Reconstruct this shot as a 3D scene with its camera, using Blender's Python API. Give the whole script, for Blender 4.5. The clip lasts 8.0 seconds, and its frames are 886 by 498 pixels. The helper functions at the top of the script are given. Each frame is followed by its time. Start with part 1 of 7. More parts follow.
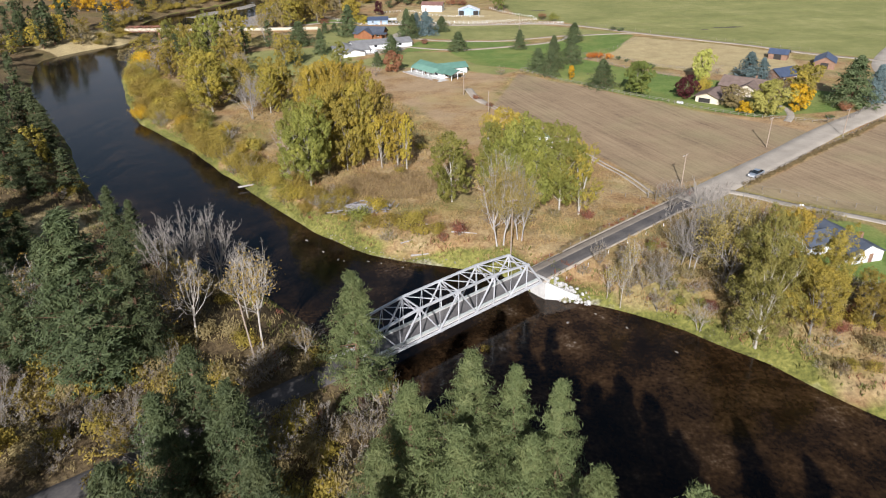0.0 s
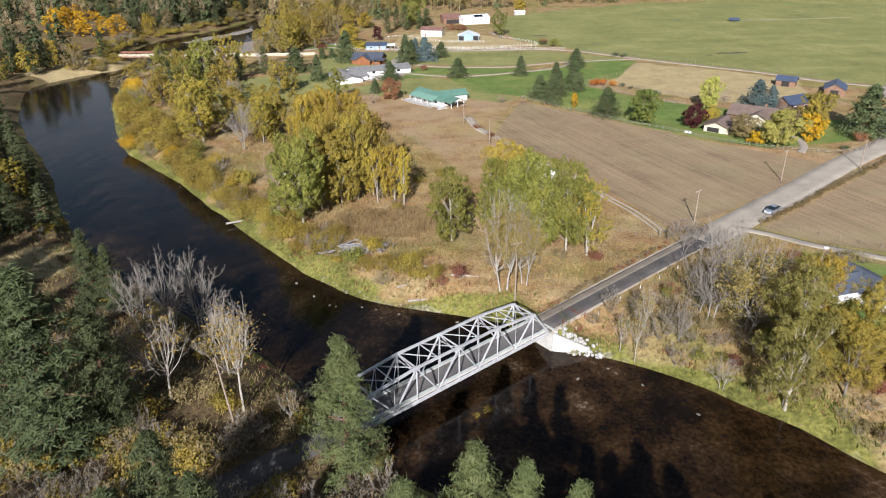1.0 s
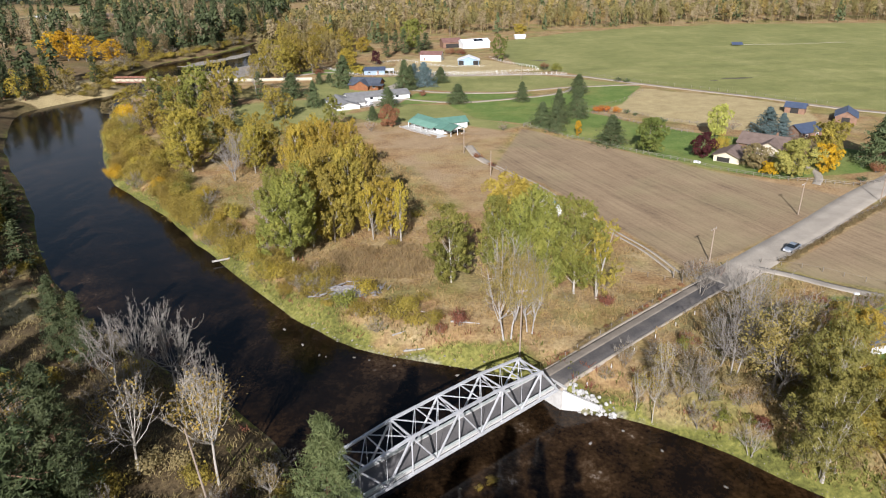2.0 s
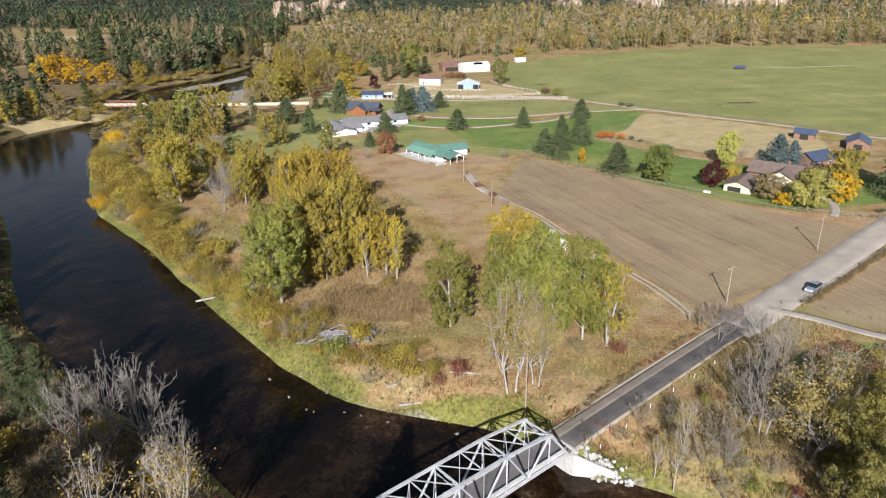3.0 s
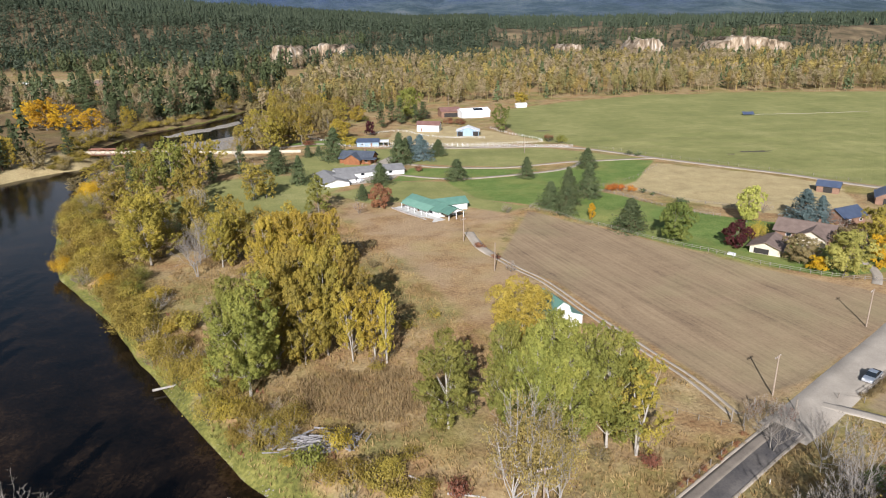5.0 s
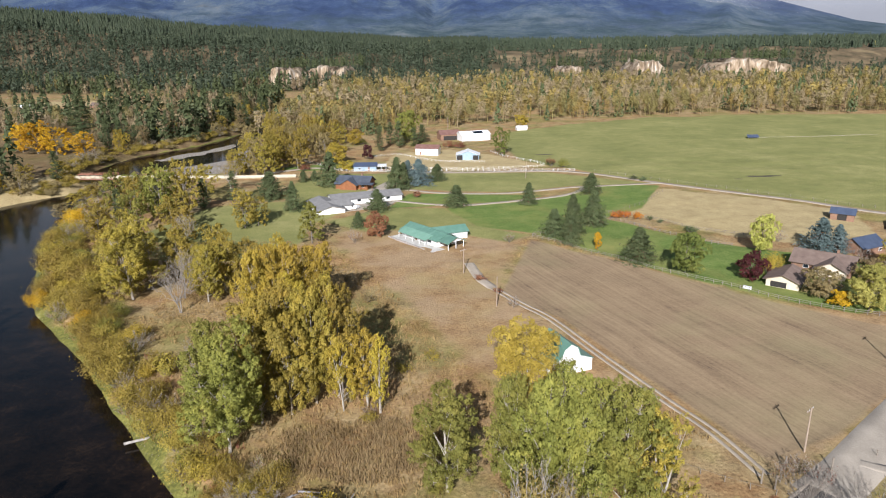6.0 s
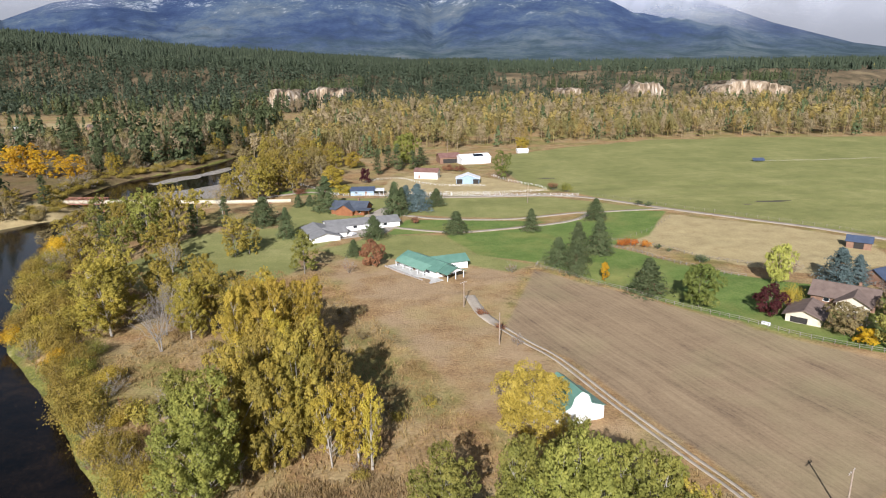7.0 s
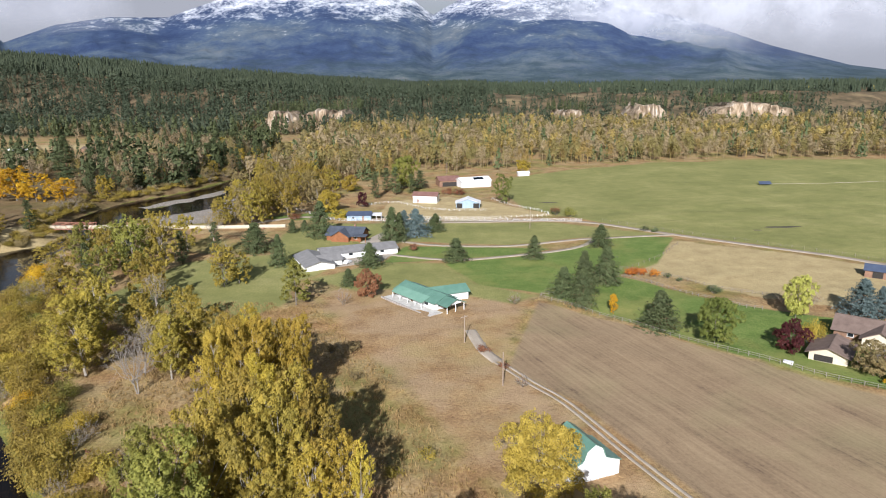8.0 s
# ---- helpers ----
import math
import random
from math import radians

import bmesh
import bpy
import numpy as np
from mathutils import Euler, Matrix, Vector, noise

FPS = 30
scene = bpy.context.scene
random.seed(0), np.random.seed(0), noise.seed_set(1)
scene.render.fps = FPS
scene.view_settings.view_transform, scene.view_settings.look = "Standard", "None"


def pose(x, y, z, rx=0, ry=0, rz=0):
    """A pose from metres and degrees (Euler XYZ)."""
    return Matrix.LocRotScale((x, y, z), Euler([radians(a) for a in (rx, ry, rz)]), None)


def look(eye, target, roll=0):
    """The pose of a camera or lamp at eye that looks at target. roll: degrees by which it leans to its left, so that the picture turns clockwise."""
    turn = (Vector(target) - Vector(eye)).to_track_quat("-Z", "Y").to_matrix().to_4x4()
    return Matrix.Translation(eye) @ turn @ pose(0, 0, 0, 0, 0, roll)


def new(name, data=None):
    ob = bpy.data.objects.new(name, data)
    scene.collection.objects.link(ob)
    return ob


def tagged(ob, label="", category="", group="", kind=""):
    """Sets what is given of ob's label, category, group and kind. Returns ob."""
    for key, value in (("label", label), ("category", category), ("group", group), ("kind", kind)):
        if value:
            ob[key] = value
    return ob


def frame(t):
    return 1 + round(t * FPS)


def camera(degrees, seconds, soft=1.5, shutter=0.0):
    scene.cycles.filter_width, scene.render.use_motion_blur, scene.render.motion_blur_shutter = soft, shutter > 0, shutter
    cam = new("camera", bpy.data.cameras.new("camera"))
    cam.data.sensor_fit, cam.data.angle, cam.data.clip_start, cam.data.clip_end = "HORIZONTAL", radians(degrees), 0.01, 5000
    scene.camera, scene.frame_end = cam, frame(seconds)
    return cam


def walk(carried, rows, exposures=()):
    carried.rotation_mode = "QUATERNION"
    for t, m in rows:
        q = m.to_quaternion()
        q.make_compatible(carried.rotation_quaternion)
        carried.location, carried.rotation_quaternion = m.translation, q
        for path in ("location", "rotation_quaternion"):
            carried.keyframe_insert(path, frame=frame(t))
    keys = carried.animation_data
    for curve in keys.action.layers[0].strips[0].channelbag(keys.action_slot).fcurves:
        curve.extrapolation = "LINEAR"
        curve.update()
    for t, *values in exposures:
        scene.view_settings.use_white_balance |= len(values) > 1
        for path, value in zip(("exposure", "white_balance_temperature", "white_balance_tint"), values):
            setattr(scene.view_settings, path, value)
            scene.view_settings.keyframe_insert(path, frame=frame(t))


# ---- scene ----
cam = camera(66.2, 8.0, soft=1.05, shutter=0.35)
METRES, EYE, TILT, LEAN, TURN = 92.0, 70.0, 0.0, 0.0, 0.0
ROWS = [
    (0.0, 0.0, 0.0, 0.0, -0.37, -27.59, 0.7),
    (0.5, 0.001, 0.0621, -0.0003, -0.38, -26.74, 0.7),
    (1.0, 0.0022, 0.1245, -0.0012, -0.39, -25.87, 0.69),
    (1.5, 0.0036, 0.1873, -0.0015, -0.4, -25.03, 0.68),
    (2.0, 0.0051, 0.2499, -0.0022, -0.4, -24.17, 0.67),
    (3.5, 0.0097, 0.4327, -0.004, -0.44, -21.66, 0.63),
    (4.0, 0.0116, 0.4942, -0.005, -0.44, -20.82, 0.62),
    (4.5, 0.0135, 0.5562, -0.006, -0.45, -19.99, 0.6),
    (6.0, 0.0185, 0.7436, -0.0071, -0.49, -17.46, 0.58),
    (6.5, 0.0201, 0.807, -0.0077, -0.51, -16.61, 0.57),
    (7.0, 0.0215, 0.8707, -0.0078, -0.51, -15.76, 0.55),
    (7.5, 0.0224, 0.9351, -0.0085, -0.54, -14.89, 0.52),
    (8.0, 0.0236, 0.9997, -0.0089, -0.54, -14.03, 0.5),
]
walk(cam, [(t, pose(0, 0, EYE, TILT, LEAN, TURN) @ pose(METRES * x, METRES * y, METRES * z, 90 + pitch, roll, yaw)) for t, x, y, z, yaw, pitch, roll in ROWS])

# ---------------------------------------------------------------- world and sun
SUN_EL, SUN_AZ = 28.5, 9.0      # height of the sun; the shadows fall this far to the right of straight ahead
world = bpy.data.worlds.new("sky")
scene.world = world
world.use_nodes = True
wn = world.node_tree.nodes
wl = world.node_tree.links
sky = wn.new("ShaderNodeTexSky")
sky.sky_type, sky.sun_disc = "NISHITA", False
sky.sun_elevation, sky.sun_rotation = radians(SUN_EL), radians(180 + SUN_AZ)
sky.air_density, sky.dust_density = 1.0, 1.5
w_tc, w_map, w_noise, w_ramp = wn.new("ShaderNodeTexCoord"), wn.new("ShaderNodeMapping"), wn.new("ShaderNodeTexNoise"), wn.new("ShaderNodeValToRGB")
w_mix = wn.new("ShaderNodeMix")
w_mix.data_type = "RGBA"
w_map.inputs["Scale"].default_value = (1.6, 1.6, 5.0)
w_noise.inputs["Scale"].default_value, w_noise.inputs["Detail"].default_value = 1.7, 7
w_ramp.color_ramp.elements[0].position, w_ramp.color_ramp.elements[1].position = 0.10, 0.48
wl.new(w_tc.outputs["Generated"], w_map.inputs["Vector"])
wl.new(w_map.outputs["Vector"], w_noise.inputs["Vector"])
wl.new(w_noise.outputs["Fac"], w_ramp.inputs["Fac"])
w_sep, w_low, w_mul = wn.new("ShaderNodeSeparateXYZ"), wn.new("ShaderNodeMapRange"), wn.new("ShaderNodeMath")
w_low.inputs["From Min"].default_value, w_low.inputs["From Max"].default_value = 0.34, 0.10
w_mul.operation = "MULTIPLY"
wl.new(w_tc.outputs["Generated"], w_sep.inputs[0])
wl.new(w_sep.outputs["Z"], w_low.inputs["Value"])
wl.new(w_low.outputs["Result"], w_mul.inputs[0])
wl.new(w_ramp.outputs["Color"], w_mul.inputs[1])
wl.new(w_mul.outputs["Value"], w_mix.inputs["Factor"])
wl.new(sky.outputs["Color"], w_mix.inputs["A"])
w_mix.inputs["B"].default_value = (5.6, 5.9, 7.0, 1)
wl.new(w_mix.outputs["Result"], wn["Background"].inputs["Color"])
wn["Background"].inputs["Strength"].default_value = 0.05
sun = new("sun", bpy.data.lights.new("sun", "SUN"))
scene.view_settings.exposure = 0.60
sun.data.energy, sun.data.angle, sun.data.color = 5.0, radians(0.55), (0.976, 0.965, 1.012)
ce = math.cos(radians(SUN_EL))
sun.matrix_world = look((0, 0, 300), (math.sin(radians(SUN_AZ)) * ce, math.cos(radians(SUN_AZ)) * ce, 300 - math.sin(radians(SUN_EL))))


# ---------------------------------------------------------------- materials
def shader(name, rough=0.8, spec=0.3, metal=0.0):
    m = bpy.data.materials.new(name)
    m.use_nodes = True
    b = m.node_tree.nodes["Principled BSDF"]
    b.inputs["Roughness"].default_value, b.inputs["Metallic"].default_value = rough, metal
    b.inputs["Specular IOR Level"].default_value = spec
    return m, m.node_tree.nodes, m.node_tree.links, b


def ramp_node(n, stops, mode="LINEAR"):
    r = n.new("ShaderNodeValToRGB")
    r.color_ramp.interpolation = mode
    el = r.color_ramp.elements
    while len(el) < len(stops):
        el.new(0.5)
    for e, (p, c) in zip(el, stops):
        e.position, e.color = p, (*c, 1)
    return r


def noise_node(n, l, scale, detail=4, vec=None, rough=0.55):
    t = n.new("ShaderNodeTexNoise")
    t.inputs["Scale"].default_value, t.inputs["Detail"].default_value, t.inputs["Roughness"].default_value = scale, detail, rough
    if vec is not None:
        l.new(vec, t.inputs["Vector"])
    return t


def mixc(n, l, fac, a, b, blend="MIX"):
    x = n.new("ShaderNodeMix")
    x.data_type, x.blend_type = "RGBA", blend
    for key, v in (("Factor", fac), ("A", a), ("B", b)):
        if isinstance(v, (int, float)):
            x.inputs[key].default_value = v
        elif isinstance(v, tuple):
            x.inputs[key].default_value = (*v, 1)
        else:
            l.new(v, x.inputs[key])
    return x.outputs["Result"]


def arith(n, l, op, a, b=None, clamp=False):
    x = n.new("ShaderNodeMath")
    x.operation, x.use_clamp = op, clamp
    for i, v in enumerate((a, b)):
        if v is None:
            continue
        if isinstance(v, (int, float)):
            x.inputs[i].default_value = v
        else:
            l.new(v, x.inputs[i])
    return x.outputs[0]


def bump(n, l, b, height, strength=0.3, dist=0.1):
    x = n.new("ShaderNodeBump")
    x.inputs["Strength"].default_value, x.inputs["Distance"].default_value = strength, dist
    l.new(height, x.inputs["Height"])
    l.new(x.outputs["Normal"], b.inputs["Normal"])


def grainy(name, dark, light, scale=3.0, fine=30.0, rough=0.8, spec=0.3, metal=0.0, bumps=0.25, vary=0.15):
    """A surface with stains at one scale and grain at a finer one, and a little difference from object to object."""
    m, n, l, b = shader(name, rough, spec, metal)
    tc = n.new("ShaderNodeTexCoord")
    big = noise_node(n, l, scale, 5, tc.outputs["Object"])
    small = noise_node(n, l, fine, 3, tc.outputs["Object"])
    r = ramp_node(n, [(0.3, dark), (0.7, light)])
    f = arith(n, l, "ADD", arith(n, l, "MULTIPLY", big.outputs["Fac"], 0.65), arith(n, l, "MULTIPLY", small.outputs["Fac"], 0.35))
    l.new(f, r.inputs["Fac"])
    hsv = n.new("ShaderNodeHueSaturation")
    oi = n.new("ShaderNodeObjectInfo")
    l.new(arith(n, l, "ADD", arith(n, l, "MULTIPLY", oi.outputs["Random"], vary), 1 - vary / 2), hsv.inputs["Value"])
    l.new(r.outputs["Color"], hsv.inputs["Color"])
    l.new(hsv.outputs["Color"], b.inputs["Base Color"])
    bump(n, l, b, small.outputs["Fac"], bumps, 0.02)
    return m


def leafy(name, stops, trans=0.26, vary=0.3, hue=0.009, own=0.15, wide=0.16, clump=0.7):
    """Leaves: each island its own tint, each tree a little different."""
    m, n, l, b = shader(name, 0.65, 0.25)
    g = n.new("ShaderNodeNewGeometry")
    r = ramp_node(n, stops)
    tc = n.new("ShaderNodeTexCoord")
    big, tuft = noise_node(n, l, wide, 2, tc.outputs["Object"]), noise_node(n, l, 0.85, 2, tc.outputs["Object"])
    f = arith(n, l, "ADD", arith(n, l, "MULTIPLY", g.outputs["Random Per Island"], own), arith(n, l, "ADD", arith(n, l, "MULTIPLY", big.outputs["Fac"], 1.1), arith(n, l, "MULTIPLY", tuft.outputs["Fac"], clump)))
    l.new(arith(n, l, "SUBTRACT", f, 0.05 + own / 2 + clump / 2, True), r.inputs["Fac"])
    oi = n.new("ShaderNodeObjectInfo")
    hsv = n.new("ShaderNodeHueSaturation")
    l.new(arith(n, l, "ADD", arith(n, l, "MULTIPLY", oi.outputs["Random"], vary), 1 - vary / 2), hsv.inputs["Value"])
    l.new(arith(n, l, "ADD", arith(n, l, "MULTIPLY", oi.outputs["Random"], hue * 2), 0.5 - hue), hsv.inputs["Hue"])
    l.new(r.outputs["Color"], hsv.inputs["Color"])
    l.new(hsv.outputs["Color"], b.inputs["Base Color"])
    t = n.new("ShaderNodeBsdfTranslucent")
    l.new(hsv.outputs["Color"], t.inputs["Color"])
    mx = n.new("ShaderNodeMixShader")
    mx.inputs[0].default_value = trans
    l.new(b.outputs[0], mx.inputs[1])
    l.new(t.outputs[0], mx.inputs[2])
    l.new(mx.outputs[0], n["Material Output"].inputs["Surface"])
    return m


LEAF = {
    "olive": leafy("leaf_olive", [(0.0, (0.115, 0.10, 0.026)), (0.5, (0.298, 0.232, 0.044)), (1.0, (0.51, 0.36, 0.062))]),
    "green": leafy("leaf_green", [(0.0, (0.092, 0.104, 0.024)), (0.5, (0.218, 0.218, 0.046)), (1.0, (0.38, 0.33, 0.075))]),
    "yellow": leafy("leaf_yellow", [(0.0, (0.19, 0.15, 0.028)), (0.5, (0.40, 0.30, 0.045)), (1.0, (0.58, 0.42, 0.07))]),
    "gold": leafy("leaf_gold", [(0.0, (0.30, 0.17, 0.015)), (0.5, (0.55, 0.33, 0.02)), (1.0, (0.72, 0.47, 0.04))]),
    "willow": leafy("leaf_willow", [(0.0, (0.13, 0.105, 0.028)), (0.5, (0.31, 0.234, 0.048)), (1.0, (0.48, 0.345, 0.068))]),
    "tan": leafy("leaf_tan", [(0.0, (0.13, 0.10, 0.05)), (0.5, (0.26, 0.20, 0.09)), (1.0, (0.38, 0.29, 0.14))]),
    "belt": leafy("leaf_belt", [(0.0, (0.16, 0.13, 0.045)), (0.5, (0.28, 0.22, 0.075)), (1.0, (0.40, 0.30, 0.10))]),
    "fawn": leafy("leaf_fawn", [(0.0, (0.17, 0.135, 0.08)), (0.5, (0.33, 0.262, 0.15)), (1.0, (0.47, 0.38, 0.23))], own=0.08, wide=0.05, clump=0.25),
    "sage": leafy("leaf_sage", [(0.0, (0.12, 0.108, 0.04)), (0.5, (0.25, 0.212, 0.08)), (1.0, (0.38, 0.315, 0.12))], own=0.08, wide=0.05, clump=0.25),
    "amber": leafy("leaf_amber", [(0.0, (0.20, 0.15, 0.05)), (0.5, (0.37, 0.285, 0.09)), (1.0, (0.52, 0.40, 0.13))], own=0.08, wide=0.05, clump=0.25),
    "wheat": leafy("leaf_wheat", [(0.0, (0.20, 0.155, 0.05)), (0.5, (0.38, 0.30, 0.09)), (1.0, (0.52, 0.42, 0.15))]),
    "straw": leafy("leaf_straw", [(0.0, (0.20, 0.125, 0.035)), (0.5, (0.36, 0.24, 0.06)), (1.0, (0.50, 0.35, 0.10))]),
    "orange": leafy("leaf_orange", [(0.0, (0.30, 0.10, 0.02)), (0.5, (0.50, 0.18, 0.03)), (1.0, (0.65, 0.28, 0.05))]),
    "rust": leafy("leaf_rust", [(0.0, (0.13, 0.05, 0.03)), (0.5, (0.26, 0.11, 0.06)), (1.0, (0.38, 0.19, 0.09))]),
    "wine": leafy("leaf_wine", [(0.0, (0.035, 0.010, 0.012)), (0.5, (0.08, 0.018, 0.020)), (1.0, (0.15, 0.04, 0.035))]),
    "pale": leafy("leaf_pale", [(0.0, (0.22, 0.22, 0.05)), (0.5, (0.42, 0.40, 0.10)), (1.0, (0.58, 0.52, 0.16))]),
    "pine": leafy("needle_pine", [(0.0, (0.052, 0.072, 0.027)), (0.5, (0.130, 0.158, 0.060)), (1.0, (0.25, 0.265, 0.105))], 0.25),
    "dark": leafy("needle_dark", [(0.0, (0.044, 0.060, 0.026)), (0.5, (0.096, 0.120, 0.050)), (1.0, (0.17, 0.19, 0.078))], 0.2),
    "umber": leafy("leaf_umber", [(0.0, (0.11, 0.11, 0.03)), (0.5, (0.225, 0.205, 0.052)), (1.0, (0.36, 0.295, 0.08))]),
    "lemon": leafy("leaf_lemon", [(0.0, (0.24, 0.18, 0.035)), (0.5, (0.42, 0.31, 0.055)), (1.0, (0.56, 0.42, 0.09))]),
    "deep": leafy("needle_deep", [(0.0, (0.030, 0.042, 0.019)), (0.5, (0.070, 0.088, 0.036)), (1.0, (0.135, 0.15, 0.062))], 0.2),
    "moss": leafy("leaf_moss", [(0.0, (0.07, 0.09, 0.02)), (0.5, (0.14, 0.16, 0.035)), (1.0, (0.25, 0.23, 0.06))]),
    "forest": leafy("needle_forest", [(0.0, (0.022, 0.033, 0.019)), (0.5, (0.046, 0.062, 0.035)), (1.0, (0.085, 0.100, 0.055))], 0.1, wide=0.03, clump=0.35),
    "blue": leafy("needle_blue", [(0.0, (0.05, 0.08, 0.072)), (0.5, (0.115, 0.16, 0.155)), (1.0, (0.21, 0.27, 0.27))], 0.15),
    "twig": leafy("twig_grey", [(0.0, (0.17, 0.145, 0.12)), (0.5, (0.32, 0.28, 0.235)), (1.0, (0.48, 0.43, 0.37))], 0.25),
}
BARK = grainy("bark_grey", (0.10, 0.085, 0.07), (0.30, 0.27, 0.23), 1.2, 9, 0.9)
BARK_PALE = grainy("bark_pale", (0.24, 0.21, 0.175), (0.50, 0.46, 0.39), 1.2, 9, 0.9)
BARK_ASH = grainy("bark_ash", (0.17, 0.15, 0.13), (0.38, 0.345, 0.30), 1.2, 9, 0.9)
BARK_RED = grainy("bark_red_brown", (0.10, 0.055, 0.035), (0.27, 0.16, 0.10), 1.2, 9, 0.9)
DEADWOOD = grainy("weathered_wood", (0.22, 0.20, 0.18), (0.50, 0.46, 0.42), 1.5, 18, 0.85)
POST = grainy("post_wood", (0.12, 0.10, 0.08), (0.30, 0.26, 0.21), 2, 20, 0.85)
FENCEWOOD = grainy("fence_wood", (0.15, 0.13, 0.11), (0.31, 0.28, 0.24), 2, 20, 0.85)
POLE = grainy("pole_wood", (0.20, 0.15, 0.11), (0.40, 0.32, 0.25), 1, 14, 0.85)
STEEL = grainy("painted_steel", (0.42, 0.42, 0.43), (0.66, 0.66, 0.66), 0.7, 9, 0.5, 0.4, 0.2)
CONCRETE = grainy("concrete", (0.38, 0.36, 0.33), (0.66, 0.64, 0.60), 0.5, 12, 0.9)
ROCK = grainy("river_rock", (0.11, 0.095, 0.08), (0.32, 0.295, 0.26), 0.8, 8, 0.85, vary=0.5)
RIPRAP = grainy("riprap_rock", (0.26, 0.25, 0.235), (0.55, 0.53, 0.50), 0.8, 8, 0.85, vary=0.4)
ASPHALT = grainy("asphalt", (0.05, 0.048, 0.05), (0.145, 0.128, 0.112), 0.22, 3, 0.9)
GRAVEL = grainy("gravel", (0.27, 0.235, 0.19), (0.47, 0.41, 0.335), 0.15, 4, 0.95)
DUST = grainy("dust_track", (0.27, 0.225, 0.175), (0.46, 0.395, 0.315), 0.25, 5, 0.95)
WHITE = grainy("white_siding", (0.66, 0.66, 0.65), (0.84, 0.84, 0.83), 0.7, 14, 0.6)
CREAM = grainy("cream_stucco", (0.50, 0.43, 0.32), (0.64, 0.57, 0.45), 0.7, 14, 0.8)
LOGS = grainy("stained_logs", (0.17, 0.065, 0.028), (0.32, 0.13, 0.055), 0.7, 8, 0.7)
BLUEWALL = grainy("blue_siding", (0.23, 0.32, 0.40), (0.33, 0.43, 0.51), 0.7, 14, 0.6)
BROWNWALL = grainy("brown_siding", (0.16, 0.09, 0.06), (0.30, 0.18, 0.12), 0.7, 14, 0.7)
R_GREEN = grainy("green_metal_roof", (0.085, 0.185, 0.14), (0.15, 0.275, 0.215), 0.4, 10, 0.42, 0.5)
R_GREY = grainy("grey_shingle", (0.15, 0.148, 0.145), (0.26, 0.255, 0.25), 0.5, 7, 0.9)
R_BROWN = grainy("brown_shingle", (0.12, 0.085, 0.07), (0.23, 0.17, 0.14), 0.5, 7, 0.9)
R_DARK = grainy("slate_shingle", (0.045, 0.055, 0.075), (0.10, 0.115, 0.14), 0.5, 7, 0.8)
R_RED = grainy("red_metal_roof", (0.15, 0.075, 0.06), (0.26, 0.15, 0.125), 0.5, 7, 0.6)
R_BLUE = grainy("blue_metal_roof", (0.045, 0.06, 0.10), (0.085, 0.11, 0.165), 0.5, 7, 0.45, 0.5)
R_WHITE = grainy("white_metal_roof", (0.62, 0.63, 0.64), (0.82, 0.83, 0.84), 0.5, 7, 0.5)
PIPE = grainy("cream_paint", (0.40, 0.35, 0.25), (0.56, 0.50, 0.38), 0.5, 7, 0.6)
RUSTY = grainy("rusty_steel", (0.22, 0.09, 0.06), (0.40, 0.19, 0.13), 0.5, 7, 0.8)
RUBBER = grainy("rubber", (0.012, 0.012, 0.012), (0.03, 0.03, 0.03), 3, 20, 0.8)
CARPAINT = grainy("silver_paint", (0.34, 0.38, 0.43), (0.46, 0.50, 0.55), 0.7, 30, 0.3, 0.6, 0.5, 0.0)
CARWHITE = grainy("white_paint", (0.74, 0.74, 0.75), (0.84, 0.84, 0.85), 0.7, 30, 0.3, 0.6, 0.0, 0.0)
GLASS, gn, gl, gb = shader("dark_glass", 0.06, 0.6)
gb.inputs["Base Color"].default_value = (0.015, 0.02, 0.025, 1)
SHADE_INSIDE = grainy("interior_shade_paint", (0.02, 0.018, 0.016), (0.05, 0.045, 0.04), 2, 12, 0.9)
GRASSBLADE = leafy("dry_grass", [(0.0, (0.20, 0.135, 0.055)), (0.5, (0.37, 0.26, 0.11)), (1.0, (0.52, 0.40, 0.18))], 0.3)


